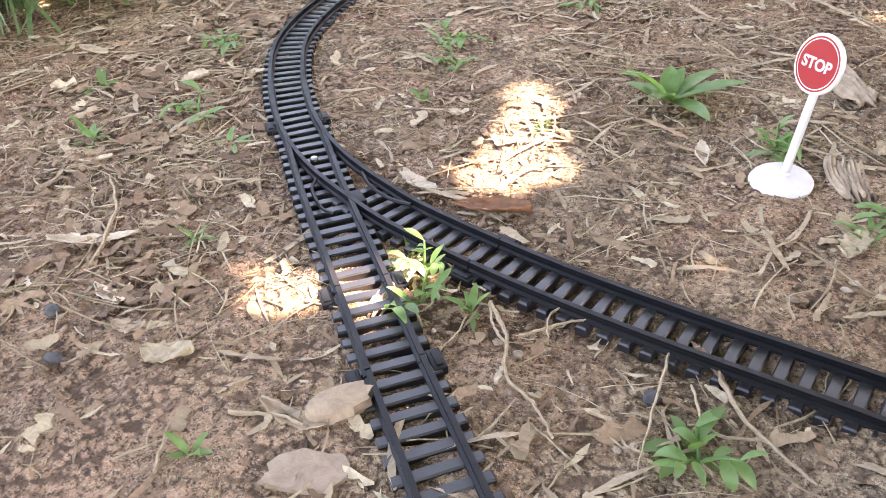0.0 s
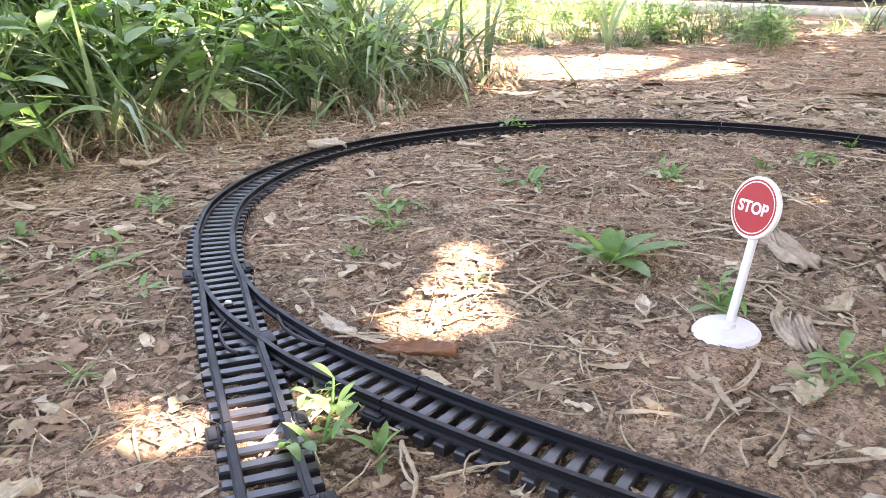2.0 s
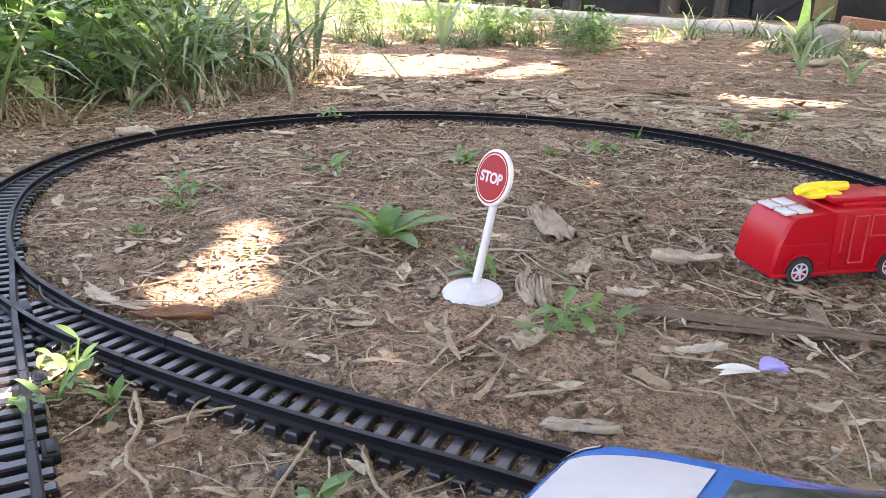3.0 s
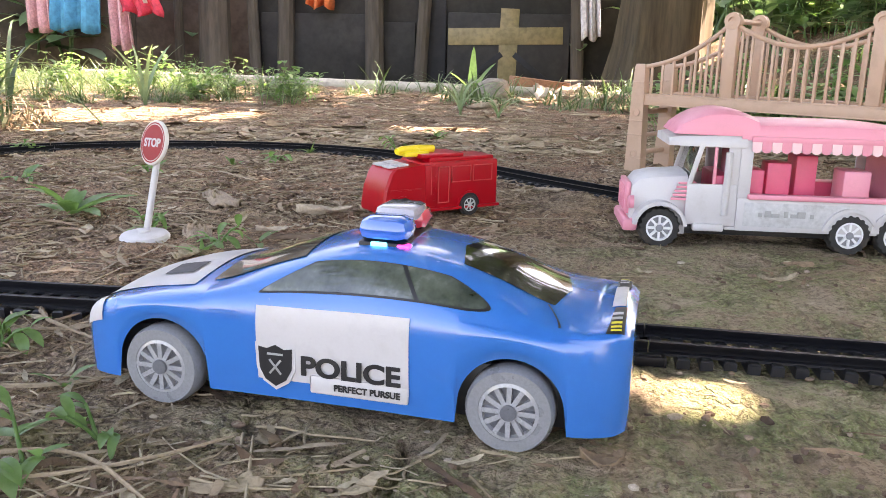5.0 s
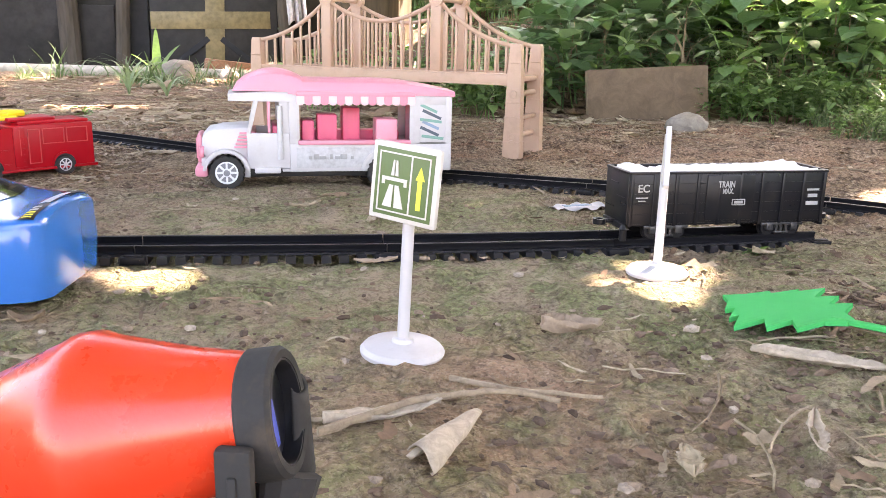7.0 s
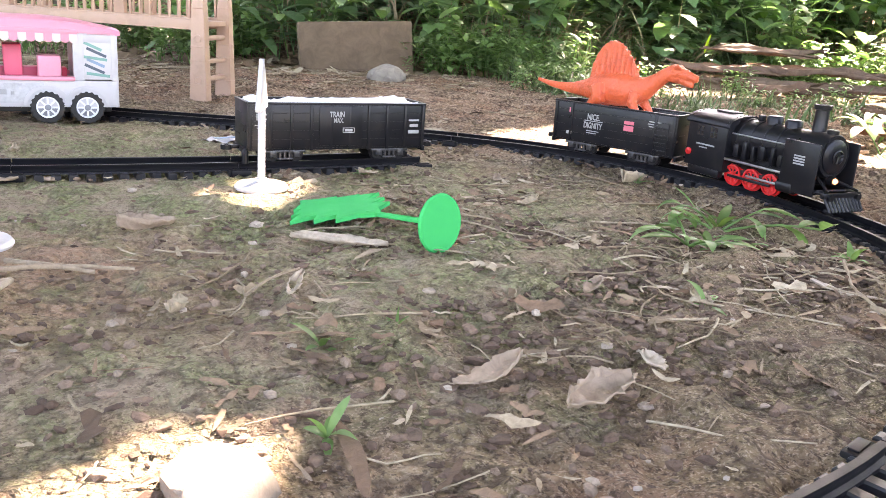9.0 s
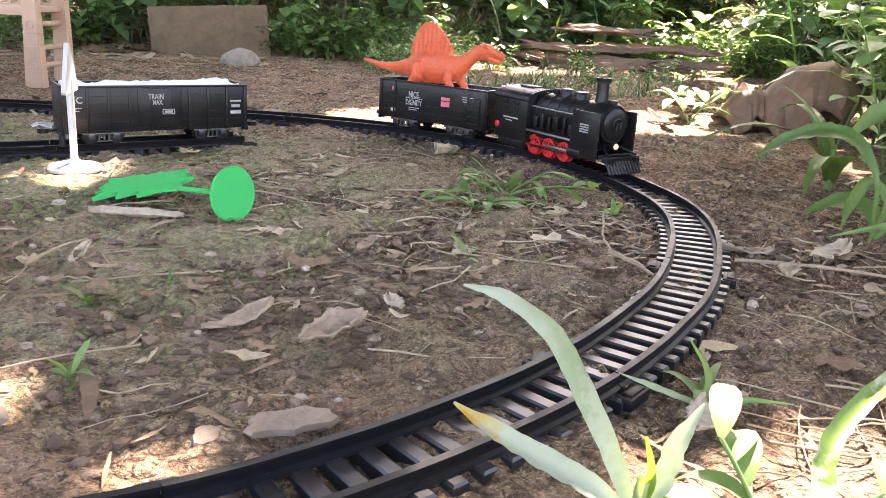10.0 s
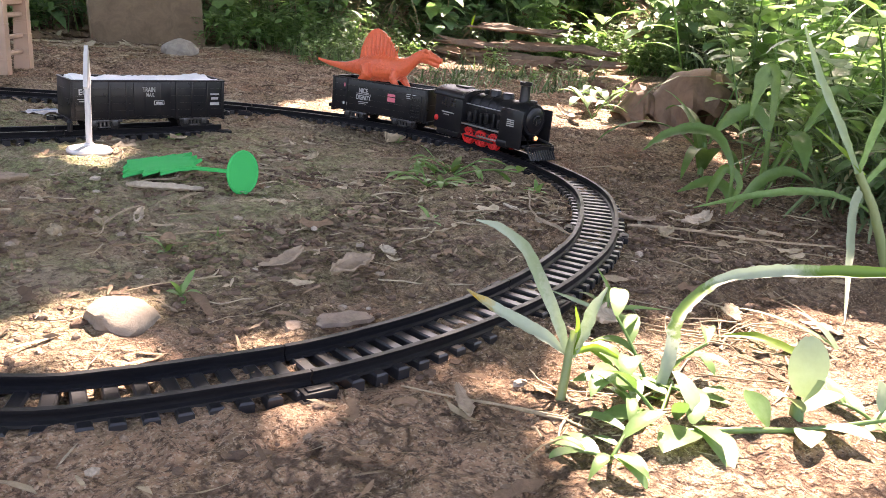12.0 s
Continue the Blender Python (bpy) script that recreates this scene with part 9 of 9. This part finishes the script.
bark_strip(0.118, 0.868, 0.060, 0.008, 105, 7)
bark_strip(-0.197, 0.618, 0.060, 0.010, 100, 8)


# flattened scraps, a flower, a log, a great curled leaf
sc = thing("paper_scrap", on(0.582, 0.752, 12, 0.002), "crumpled blue and white scrap of wrapper", "scrap")
bm = fresh()
ring_faces(bm, [[((i - 5) * 0.0048, (j - 2) * 0.006 * (1 - 0.3 * abs(i - 5) / 5), 0.002 + 0.0016 * math.sin(i * 1.7 + j)) for j in range(5)] for i in range(11)], closed=False)
part("foil", bm, WHITE, sc)
part("blue_print", bx((-0.018, -0.009, 0.0045), (0.006, -0.004, 0.0049)), POSTER_B, sc)
fl = thing("fallen_flower", on(0.094, 0.775, 20, 0.002), "withered white and violet blossom on the soil", "flower")
V, F = [], []
for k in range(4):
    add_leaf(V, F, (0, 0, 0.002), radians(172 + 9 * k), 0.020 + 0.003 * (k % 2), 0.0026, 0.15, 0.3, 6, "broad", 0.3)
part("petals", mesh_of("petals", V, F, plastic("cream_petal", (0.70, 0.66, 0.58), 0.6, 0.2, dirty=0.3)), None, fl)
V, F = [], []
for k in range(5):
    add_leaf(V, F, (0, 0, 0.003), radians(-40 + 20 * k), 0.013, 0.004, 0.4, 0.5, 5, "broad", 0.3)
part("corolla", mesh_of("corolla", V, F, plastic("violet_petal", (0.34, 0.28, 0.55), 0.6, 0.2, dirty=0.2)), None, fl)
BIGLEAF = dry("large_brown_leaf", [(0.0, (0.15, 0.082, 0.05)), (1.0, (0.22, 0.125, 0.08))], 90.0, 0.7)
for k, (x, y, L, w, rz, dz) in enumerate(((1.72, 1.24, 0.40, 0.10, -56, 0.0), (1.68, 1.28, 0.30, 0.07, -38, 0.035), (1.78, 1.17, 0.28, 0.07, -66, 0.04), (1.70, 1.23, 0.24, 0.06, -44, 0.075), (1.64, 1.34, 0.18, 0.06, -75, 0.01), (1.80, 1.10, 0.20, 0.05, -25, 0.02))):
    bark_strip(x, y, L, w, rz, 300 + k, "rotten_bark", "slab of rotting brown bark lying in the weeds", ROTTEN, dz)
for i, (x, y, L, w, rz, cu, ro) in enumerate(((1.35, 0.60, 0.10, 0.06, 80, 0.3, -0.5), (1.62, 1.12, 0.14, 0.05, -40, 0.2, -0.3), (1.28, 0.66, 0.07, 0.04, 10, 0.3, -0.4), (1.5, 0.82, 0.09, 0.04, 60, 0.3, 0.3))):
    litter_leaf(x, y, L, w, rz, cu, BIGLEAF, "large curled brown dead leaf in the weeds", 200 + i, ro, "large_dead_leaf", 0.012)
CUPPED = dry("cupped_brown_leaf", [(0.0, (0.10, 0.055, 0.033)), (0.5, (0.19, 0.11, 0.07)), (1.0, (0.30, 0.19, 0.125))], 40.0, 0.7)


def cupped_leaf(x, y, rz, width, height, label, seed):
    """A large dead leaf that stands on its edge and folds over at the top."""
    back = spline([(0.50, 0.0), (0.62, 0.40), (0.50, 0.80), (0.20, 1.00), (-0.12, 0.93), (-0.34, 0.66), (-0.42, 0.38)], 4)
    rows = []
    for i, (d, h) in enumerate(back):
        u = i / (len(back) - 1)
        w = 0.5 * width * (0.62 + 0.42 * math.sin(math.pi * min(1.0, u * 1.25))) * (1 if u < 0.85 else 1 - 1.2 * (u - 0.85))
        row = []
        for j in range(15):
            v = -1 + 2 * j / 14
            crease = 0.09 * noise.noise(Vector((v * 2.6, u * 2.0, seed))) + 0.05 * noise.noise(Vector((v * 7, u * 3, seed + 3))) + 0.05 * abs(math.sin(4.2 * v + 0.6))
            row.append((w * v * (1 + 0.10 * noise.noise(Vector((u * 4, seed, v)))), height * (d + crease * 1.8), height * max(-0.02, h * (1 - 0.50 * (v - 0.15) ** 2 - 0.16 * abs(noise.noise(Vector((v * 3, u, seed + 5))))) + crease * u - 1.0 * max(0, u - 0.62) * max(0, min(1, 0.3 - 1.5 * v)))))
        rows.append(row)
    bm = fresh()
    ring_faces(bm, rows, closed=False)
    o = part("large_dead_leaf", bm, CUPPED)
    mod = o.modifiers.new("thickness", "SOLIDIFY")
    mod.thickness = 0.0012
    o.matrix_basis = on(x, y, rz, -0.001)
    tagged(o, label, "dead leaf", "fallen leaves")


cupped_leaf(1.325, 0.515, -49, 0.125, 0.086, "large cupped brown dead leaf standing in the weeds", 7)
cupped_leaf(1.285, 0.568, -30, 0.060, 0.048, "curled brown dead leaf beside a larger one", 9)
for i, (x, y, L, w, rz) in enumerate(((1.20, 0.62, 0.07, 0.016, 70), (1.17, 0.70, 0.08, 0.014, 150))):
    litter_leaf(x, y, L, w, rz, 0.4, PALE, "pale dry leaf lying in the sun", 230 + i, 0.4, "dry_leaf", 0.004)
low_weed(1.25, 0.62, 0.075, 3, 0.040, 21, "pale sunlit weed beside the far track", 0.6)
low_weed(1.35, 0.66, 0.07, 5, 0.040, 22, "pale sunlit weed beside the far track", 0.6)


# loose litter that nobody could count
def free_of_toys(x, y):
    if min(np.hypot(loop.p[::6, 0] - x, loop.p[::6, 1] - y).min(), np.hypot(siding.p[::6, 0] - x, siding.p[::6, 1] - y).min()) < 0.021:
        return False
    for cx, cy, rr in ((0.14, 0.57, 0.10), (0.39, 0.91, 0.10), (0.118, 0.94, 0.05), (0.315, 0.308, 0.05)):
        if math.hypot(x - cx, y - cy) < rr * 0.5:
            return False
    return True


def litter_density(x, y):
    west = 1.0 if x < 0.2 else 0.0
    moss = math.exp(-((x - 0.42) / 0.22) ** 2 - ((y - 0.66) / 0.22) ** 2)
    bare = math.exp(-((x + 0.25) / 0.13) ** 2 - ((y - 0.48) / 0.09) ** 2)
    worn = math.exp(-((x - 0.06) / 0.14) ** 2 - ((y - 0.74) / 0.11) ** 2)
    return max(0.12, 0.55 + 0.45 * west - 0.5 * moss) * (0.3 if x > 0.5 and y < 0.11 else 1.0) * (1 - 0.8 * bare) * (1 - 0.6 * worn)


def loose(n, seed, maker, name, mat, label, east=1.0, flat=False, heaps=None):
    rng = random.Random(seed)
    V, F = [], []
    done = 0
    while done < n:
        if heaps:
            cx, cy, sx, sy = rng.choice(heaps)
            x, y = rng.gauss(cx, sx), rng.gauss(cy, sy)
        elif rng.random() < 0.8:
            x, y = rng.uniform(-0.72, 1.15), rng.uniform(-0.05, 1.55)
        else:
            x, y = rng.uniform(-1.0, 2.0), rng.uniform(1.2, 3.0)
        if rng.random() > litter_density(x, y) * (east if x > 0.2 and y < 1.2 else 1.0) or not free_of_toys(x, y):
            continue
        maker(V, F, rng, x, y, hz(x, y))
        done += 1
    me = mesh_of(name, V, F, mat)
    if flat:
        me.shade_flat()
    tagged(new(name, me), label, "litter", kind="stuff")


def chip(V, F, rng, x, y, z):
    L, w, a = 0.0028 + 0.018 * rng.random() ** 2.2, rng.uniform(0.0007, 0.0030), rng.uniform(0, 6.28)
    if y > 1.4:
        L, w = L * 2, w * 2
    c, s = math.cos(a), math.sin(a)
    bow = rng.uniform(-0.15, 0.3)
    t = rng.uniform(-0.25, 0.25)
    k = len(V)
    for u, m_ in ((-0.5, 0.35), (-0.15, 1.0), (0.2, 0.8), (0.5, 0.15)):
        for v in (-1, 1):
            px, py = u * L, v * w * 0.5 * m_ * rng.uniform(0.7, 1.2)
            px += rng.uniform(-0.12, 0.12) * L
            V.append((x + px * c - py * s, y + px * s + py * c, z + 0.0012 + bow * L * (u * u * 2 - 0.1) + t * py + rng.uniform(0, 0.0006)))
    for i in range(3):
        F.append((k + 2 * i, k + 2 * i + 1, k + 2 * i + 3, k + 2 * i + 2))


def twig(V, F, rng, x, y, z):
    L, a, r = 0.008 + 0.055 * rng.random() ** 2.0, rng.uniform(0, 6.28), rng.uniform(0.00022, 0.00075)
    if y > 1.4:
        L, r = L * 2.2, r * 2
    bend = rng.uniform(-0.9, 0.9)
    pts = []
    px, py = x, y
    for i in range(5):
        pts.append((px, py, z + 0.0008 + rng.uniform(0, 0.0018)))
        px, py = px + math.cos(a + bend * i / 4) * L / 4, py + math.sin(a + bend * i / 4) * L / 4
    add_stem(V, F, pts, r, r * 0.6, 4)


ICO = [(0, 0, 1), (0.894, 0, 0.447), (0.276, 0.851, 0.447), (-0.724, 0.526, 0.447), (-0.724, -0.526, 0.447), (0.276, -0.851, 0.447), (0.724, 0.526, -0.447), (-0.276, 0.851, -0.447), (-0.894, 0, -0.447), (-0.276, -0.851, -0.447), (0.724, -0.526, -0.447), (0, 0, -1)]
ICOF = [(0, 1, 2), (0, 2, 3), (0, 3, 4), (0, 4, 5), (0, 5, 1), (1, 6, 2), (2, 7, 3), (3, 8, 4), (4, 9, 5), (5, 10, 1), (6, 7, 2), (7, 8, 3), (8, 9, 4), (9, 10, 5), (10, 6, 1), (11, 7, 6), (11, 8, 7), (11, 9, 8), (11, 10, 9), (11, 6, 10)]


def crumb(V, F, rng, x, y, z):
    r = 0.0005 + 0.0019 * rng.random() ** 2.2 * (1.3 if x > 0.4 and y < 0.5 else 1.0)
    sx, sy, sz = r * rng.uniform(0.8, 1.6), r * rng.uniform(0.7, 1.2), r * rng.uniform(0.45, 0.8)
    k = len(V)
    for a, b, c in ICO:
        j = rng.uniform(0.75, 1.2)
        V.append((x + a * sx * j, y + b * sy * j, z - 0.0006 + sz * 0.5 + c * sz * j))
    F.extend((a + k, b + k, c + k) for a, b, c in ICOF)


BROWNLEAF = dry("brown_leaf", [(0.0, (0.13, 0.075, 0.043)), (0.6, (0.24, 0.145, 0.088)), (1.0, (0.34, 0.225, 0.14))], 260.0)


def leaf_bit(V, F, rng, x, y, z):
    """A torn shred of leaf or bark: long, angular, a little lifted."""
    L = rng.uniform(0.007, 0.022) * (2 if y > 1.4 else 1)
    w, a = L * rng.uniform(0.10, 0.30), rng.uniform(0, 6.28)
    c, s = math.cos(a), math.sin(a)
    n, k, bow, t = 5, len(V), rng.uniform(-0.25, 0.35), rng.uniform(-0.5, 0.5)
    for i in range(n + 1):
        u = i / n - 0.5
        mid = rng.uniform(-0.25, 0.25) * w
        for v in (-1, 1):
            px, py = u * L + rng.uniform(-0.06, 0.06) * L, mid + v * w * rng.uniform(0.25, 1.0) * (0.45 if i in (0, n) else 1)
            V.append((x + px * c - py * s, y + px * s + py * c, z + 0.0016 + bow * L * (u * u * 2 - 0.1) + t * py + rng.uniform(0, 0.0012)))
    for i in range(n):
        F.append((k + 2 * i, k + 2 * i + 1, k + 2 * i + 3, k + 2 * i + 2))


loose(11500, 1, chip, "leaf_crumbs", DEAD, "scattered crumbs of dry leaves on the soil", 0.4)
loose(8000, 2, twig, "straws", STRAW, "scattered dry straws and twigs on the soil", 0.12)
def strip(V, F, rng, x, y, z):
    """A long narrow splinter of straw or palm leaf, a little arched and frayed."""
    L, a = rng.uniform(0.014, 0.042) * (1.8 if y > 1.4 else 1), rng.uniform(0, 6.28)
    w, bow, bend = L * rng.uniform(0.025, 0.07), rng.uniform(-0.05, 0.16), rng.uniform(-0.7, 0.7)
    n, k, px, py = 6, len(V), x, y
    for i in range(n + 1):
        u = i / n - 0.5
        h = a + bend * u
        m_ = w * rng.uniform(0.5, 1.0) * (0.3 if i in (0, n) else 1)
        lift = z + 0.0022 + bow * L * (0.25 - u * u)
        V.append((px - math.sin(h) * m_, py + math.cos(h) * m_, lift + rng.uniform(0, 0.0008)))
        V.append((px + math.sin(h) * m_, py - math.cos(h) * m_, lift + rng.uniform(-0.0004, 0.0008)))
        px, py = px + math.cos(h) * L / n, py + math.sin(h) * L / n
    for i in range(n):
        F.append((k + 2 * i, k + 2 * i + 1, k + 2 * i + 3, k + 2 * i + 2))


def small_bit(V, F, rng, x, y, z):
    k = len(V)
    leaf_bit(V, F, rng, x, y, z)
    for i in range(k, len(V)):
        a, b, c = V[i]
        V[i] = (x + (a - x) * 0.55, y + (b - y) * 0.55, z + 0.0006 + (c - z) * 0.6)


CLODDARK = dry("damp_clod", [(0.0, (0.09, 0.054, 0.036)), (0.6, (0.17, 0.108, 0.074)), (1.0, (0.27, 0.185, 0.13))], 400.0, 0.95)
HEAPS = [(0.76, 0.34, 0.05, 0.05), (0.68, 0.43, 0.06, 0.05), (0.82, 0.30, 0.03, 0.05), (0.62, 0.30, 0.08, 0.06), (0.92, 0.14, 0.08, 0.05), (0.70, 0.52, 0.05, 0.03)]


def clod(V, F, rng, x, y, z):
    r = 0.0009 + 0.0026 * rng.random() ** 2.6
    a = rng.uniform(0, 3.14)
    c, s = math.cos(a), math.sin(a)
    sx, sy, sz = r * rng.uniform(0.9, 1.7), r * rng.uniform(0.6, 1.0), r * rng.uniform(0.35, 0.65)
    k = len(V)
    for p, q, w in ICO:
        j = rng.uniform(0.6, 1.25)
        V.append((x + (p * c * sx - q * s * sy) * j, y + (p * s * sx + q * c * sy) * j, z - 0.0008 + sz * 0.4 + w * sz * j))
    F.extend((a_ + k, b_ + k, c_ + k) for a_, b_, c_ in ICOF)


loose(1500, 21, strip, "straw_strips", STRAWPALE, "scattered pale splinters of dry leaf on the soil", 0.12)
loose(900, 22, strip, "bark_strips", BROWNLEAF, "scattered brown splinters of bark on the soil", 0.3)
loose(36000, 3, crumb, "soil_crumbs", CLOD, "scattered soil crumbs and grit", flat=True)
loose(1700, 5, leaf_bit, "small_brown_leaves", BROWNLEAF, "scattered small brown curled leaves on the soil")
loose(3600, 6, chip, "bark_crumbs", BROWNLEAF, "scattered dark bark crumbs on the soil")
loose(2600, 4, leaf_bit, "small_dead_leaves", DEAD, "scattered small dead leaves on the soil", 0.3)


BANK_HEAPS = [(1.05, 1.75, 0.14, 0.12), (1.30, 1.75, 0.20, 0.15), (1.12, 2.00, 0.20, 0.15), (1.55, 1.65, 0.20, 0.14), (0.80, 1.70, 0.10, 0.10)]


def bank_leaf(V, F, rng, x, y, z):
    k = len(V)
    leaf_bit(V, F, rng, x, y, z)
    for i in range(k, len(V)):
        a, b, c = V[i]
        V[i] = (x + (a - x) * 1.5, y + (b - y) * 2.2, z + 0.002 + (c - z) * 1.5 + 0.30 * (b - y))


loose(1500, 31, bank_leaf, "leaf_litter", BROWNLEAF, "brown dead leaves on the bank of soil", heaps=BANK_HEAPS)
loose(500, 32, bank_leaf, "leaf_litter", DEAD, "pale dry leaves on the bank of soil", heaps=BANK_HEAPS)
loose(420, 33, strip, "straw_litter", STRAWPALE, "dry stalks on the bank of soil", heaps=BANK_HEAPS)


# leafy sprouts among the straw
low_weed(0.046, 0.486, 0.028, 3, 0.017, 31, "green leafy sprout among dry straw", 0.5, WEED)
low_weed(0.060, 0.508, 0.022, 3, 0.014, 32, "green leafy sprout among dry straw", 0.5, WEED)
low_weed(-0.178, 0.612, 0.024, 3, 0.015, 33, "green weed growing beside the track", 0.5, WEED)
low_weed(-0.192, 0.634, 0.018, 3, 0.012, 34, "green weed growing beside the track", 0.4, WEED)
low_weed(-0.030, 0.588, 0.020, 3, 0.014, 35, "green weed growing among dry twigs", 0.4, WEED)
low_weed(-0.005, 0.790, 0.024, 3, 0.018, 36, "green weed growing beside dry bark", 0.5, WEED)
low_weed(-0.080, 0.840, 0.026, 3, 0.016, 37, "green weed growing at the foot of the stop sign", 0.9, WEED)
for k, (x, y) in enumerate(((-0.36, 0.90), (-0.30, 1.02), (-0.20, 1.09), (0.02, 1.36), (-0.43, 1.22), (-0.33, 0.86), (-0.10, 1.22), (-0.52, 0.80), (0.06, 1.50), (-0.44, 0.70))):
    low_weed(x, y, 0.022, 3, 0.018, 40 + k, "thin green weed on the soil", 0.5, WEED)
loose(7000, 11, clod, "soil_clods", CLODDARK, "scattered dark clods of damp soil", flat=True, heaps=HEAPS + [(0.6, 0.2, 0.2, 0.15), (0.35, 0.42, 0.15, 0.06)])
loose(90, 12, leaf_bit, "leaf_litter", DEAD, "torn dry leaf litter beside the track", heaps=HEAPS)
loose(420, 13, small_bit, "leaf_litter", BROWNLEAF, "torn brown leaf litter beside the track", heaps=HEAPS)
loose(260, 14, twig, "straw_litter", STRAW, "dry straw litter beside the track", heaps=HEAPS)
for k, (x, y, L, w, rz) in enumerate(((0.26, 2.80, 0.16, 0.07, 20), (0.34, 3.0, 0.20, 0.09, 70), (0.22, 2.50, 0.12, 0.06, 110), (0.30, 2.62, 0.12, 0.05, 0), (0.40, 2.85, 0.16, 0.07, 40), (0.34, 2.40, 0.10, 0.05, 10), (0.24, 2.95, 0.14, 0.06, 150), (0.36, 2.72, 0.12, 0.05, 95), (0.07, 2.26, 0.07, 0.035, 20), (0.42, 2.5, 0.12, 0.05, 60))):
    litter_leaf(x, y, L, w, rz, 0.3, PALE, "pale dry leaf in the rubbish behind the clearing", 260 + k, 0.3 if k % 2 else -0.3, "dry_leaf", 0.004)


# broad-leaved creeper in the sunlight by the track
creeper = thing("creeping_plant", on(0.588, 0.030, 0), "creeping broad-leaved weed with deep green and pale leaves", "weed")
V, F = [], []
add_stem(V, F, spline([(0, 0, 0.001), (0.022, -0.020, 0.006), (0.050, -0.034, 0.005), (0.086, -0.050, 0.007)], 5), 0.0014, 0.0009, 7)
part("stem", mesh_of("stem", V, F, SHOOT), None, creeper)
for k, (x, y, z, az, L, w, rise, bend, tone) in enumerate(((0.004, 0.002, 0.003, 150, 0.024, 0.0060, 0.5, 0.9, WEED), (0.012, -0.010, 0.004, 190, 0.026, 0.0068, 0.25, 0.5, WEED), (0.014, -0.008, 0.005, 30, 0.024, 0.0050, 0.5, 0.7, WEED), (0.020, -0.006, 0.006, 80, 0.020, 0.0056, 0.9, 0.7, PALELEAF),
                                                          (0.036, -0.026, 0.006, 100, 0.016, 0.0062, 1.0, 0.5, WEED), (0.050, -0.034, 0.005, 210, 0.020, 0.0058, 0.3, 0.4, PALELEAF), (0.056, -0.036, 0.005, -80, 0.020, 0.0052, 0.4, 0.6, PALELEAF), (0.084, -0.048, 0.008, 70, 0.014, 0.0060, 1.2, 0.4, PALELEAF), (0.078, -0.046, 0.007, -40, 0.016, 0.0040, 0.5, 0.6, WEED))):
    V, F = [], []
    add_leaf(V, F, (x, y, z), radians(az), L, w, rise, bend, 8, "broad", 0.22, 0.6 if k % 2 else -0.5)
    part("leaf", mesh_of("leaf", V, F, tone), None, creeper)
loose(70, 15, twig, "straw_litter", STRAW, "dry straw litter at the foot of a weed", heaps=[(0.578, 0.046, 0.012, 0.012), (0.70, 0.07, 0.03, 0.015)])
WEST_HEAPS = [(-0.42, 0.62, 0.06, 0.06), (-0.55, 0.78, 0.06, 0.08), (-0.32, 0.54, 0.05, 0.03), (-0.56, 0.95, 0.03, 0.07)]
loose(420, 16, leaf_bit, "leaf_litter", BROWNLEAF, "torn brown leaf litter on the trodden soil", heaps=WEST_HEAPS)
loose(420, 17, twig, "straw_litter", STRAW, "dry brown straw litter on the trodden soil", heaps=WEST_HEAPS)

# ---- laying the railway ----
lay_track(loop, LOOP_CUTS)
lay_track(siding, SIDING_CUTS, lambda x, y: np.hypot(loop.p[:, 0] - x, loop.p[:, 1] - y).min() < 0.021, 0.0003)
switch = thing("track_switch", pose(0, 0, 0), "black plastic toy railway points with a bright screw", "toy track", "toy railway track")


def curved_bar(pts, r=0.0011):
    p = [(x, y, float(gz(x, y)) + 0.0062) for x, y in spline(pts, 6)]
    return tube(fresh(), p, r, 6)


part("check_rail", curved_bar([(-0.297, 0.668), (-0.290, 0.657), (-0.272, 0.6455), (-0.262, 0.6445)]), TRACK, switch)
part("check_rail", curved_bar([(-0.278, 0.688), (-0.262, 0.6775), (-0.243, 0.6725), (-0.230, 0.6735)]), TRACK, switch)
part("frog", bx((-0.006, -0.0035, 0.002), (0.008, 0.0035, 0.0078), 0.0006), TRACK, switch, m=pose(-0.262, 0.6645, 0, 0, 0, -32))
part("screw", lathe(fresh(), [(0.0026, 0.003), (0.0026, 0.0046), (0.0018, 0.0054), (0.0004, 0.0056)], 14), STEEL, switch, "bright screw head", m=pose(-0.318, 0.689, 0))
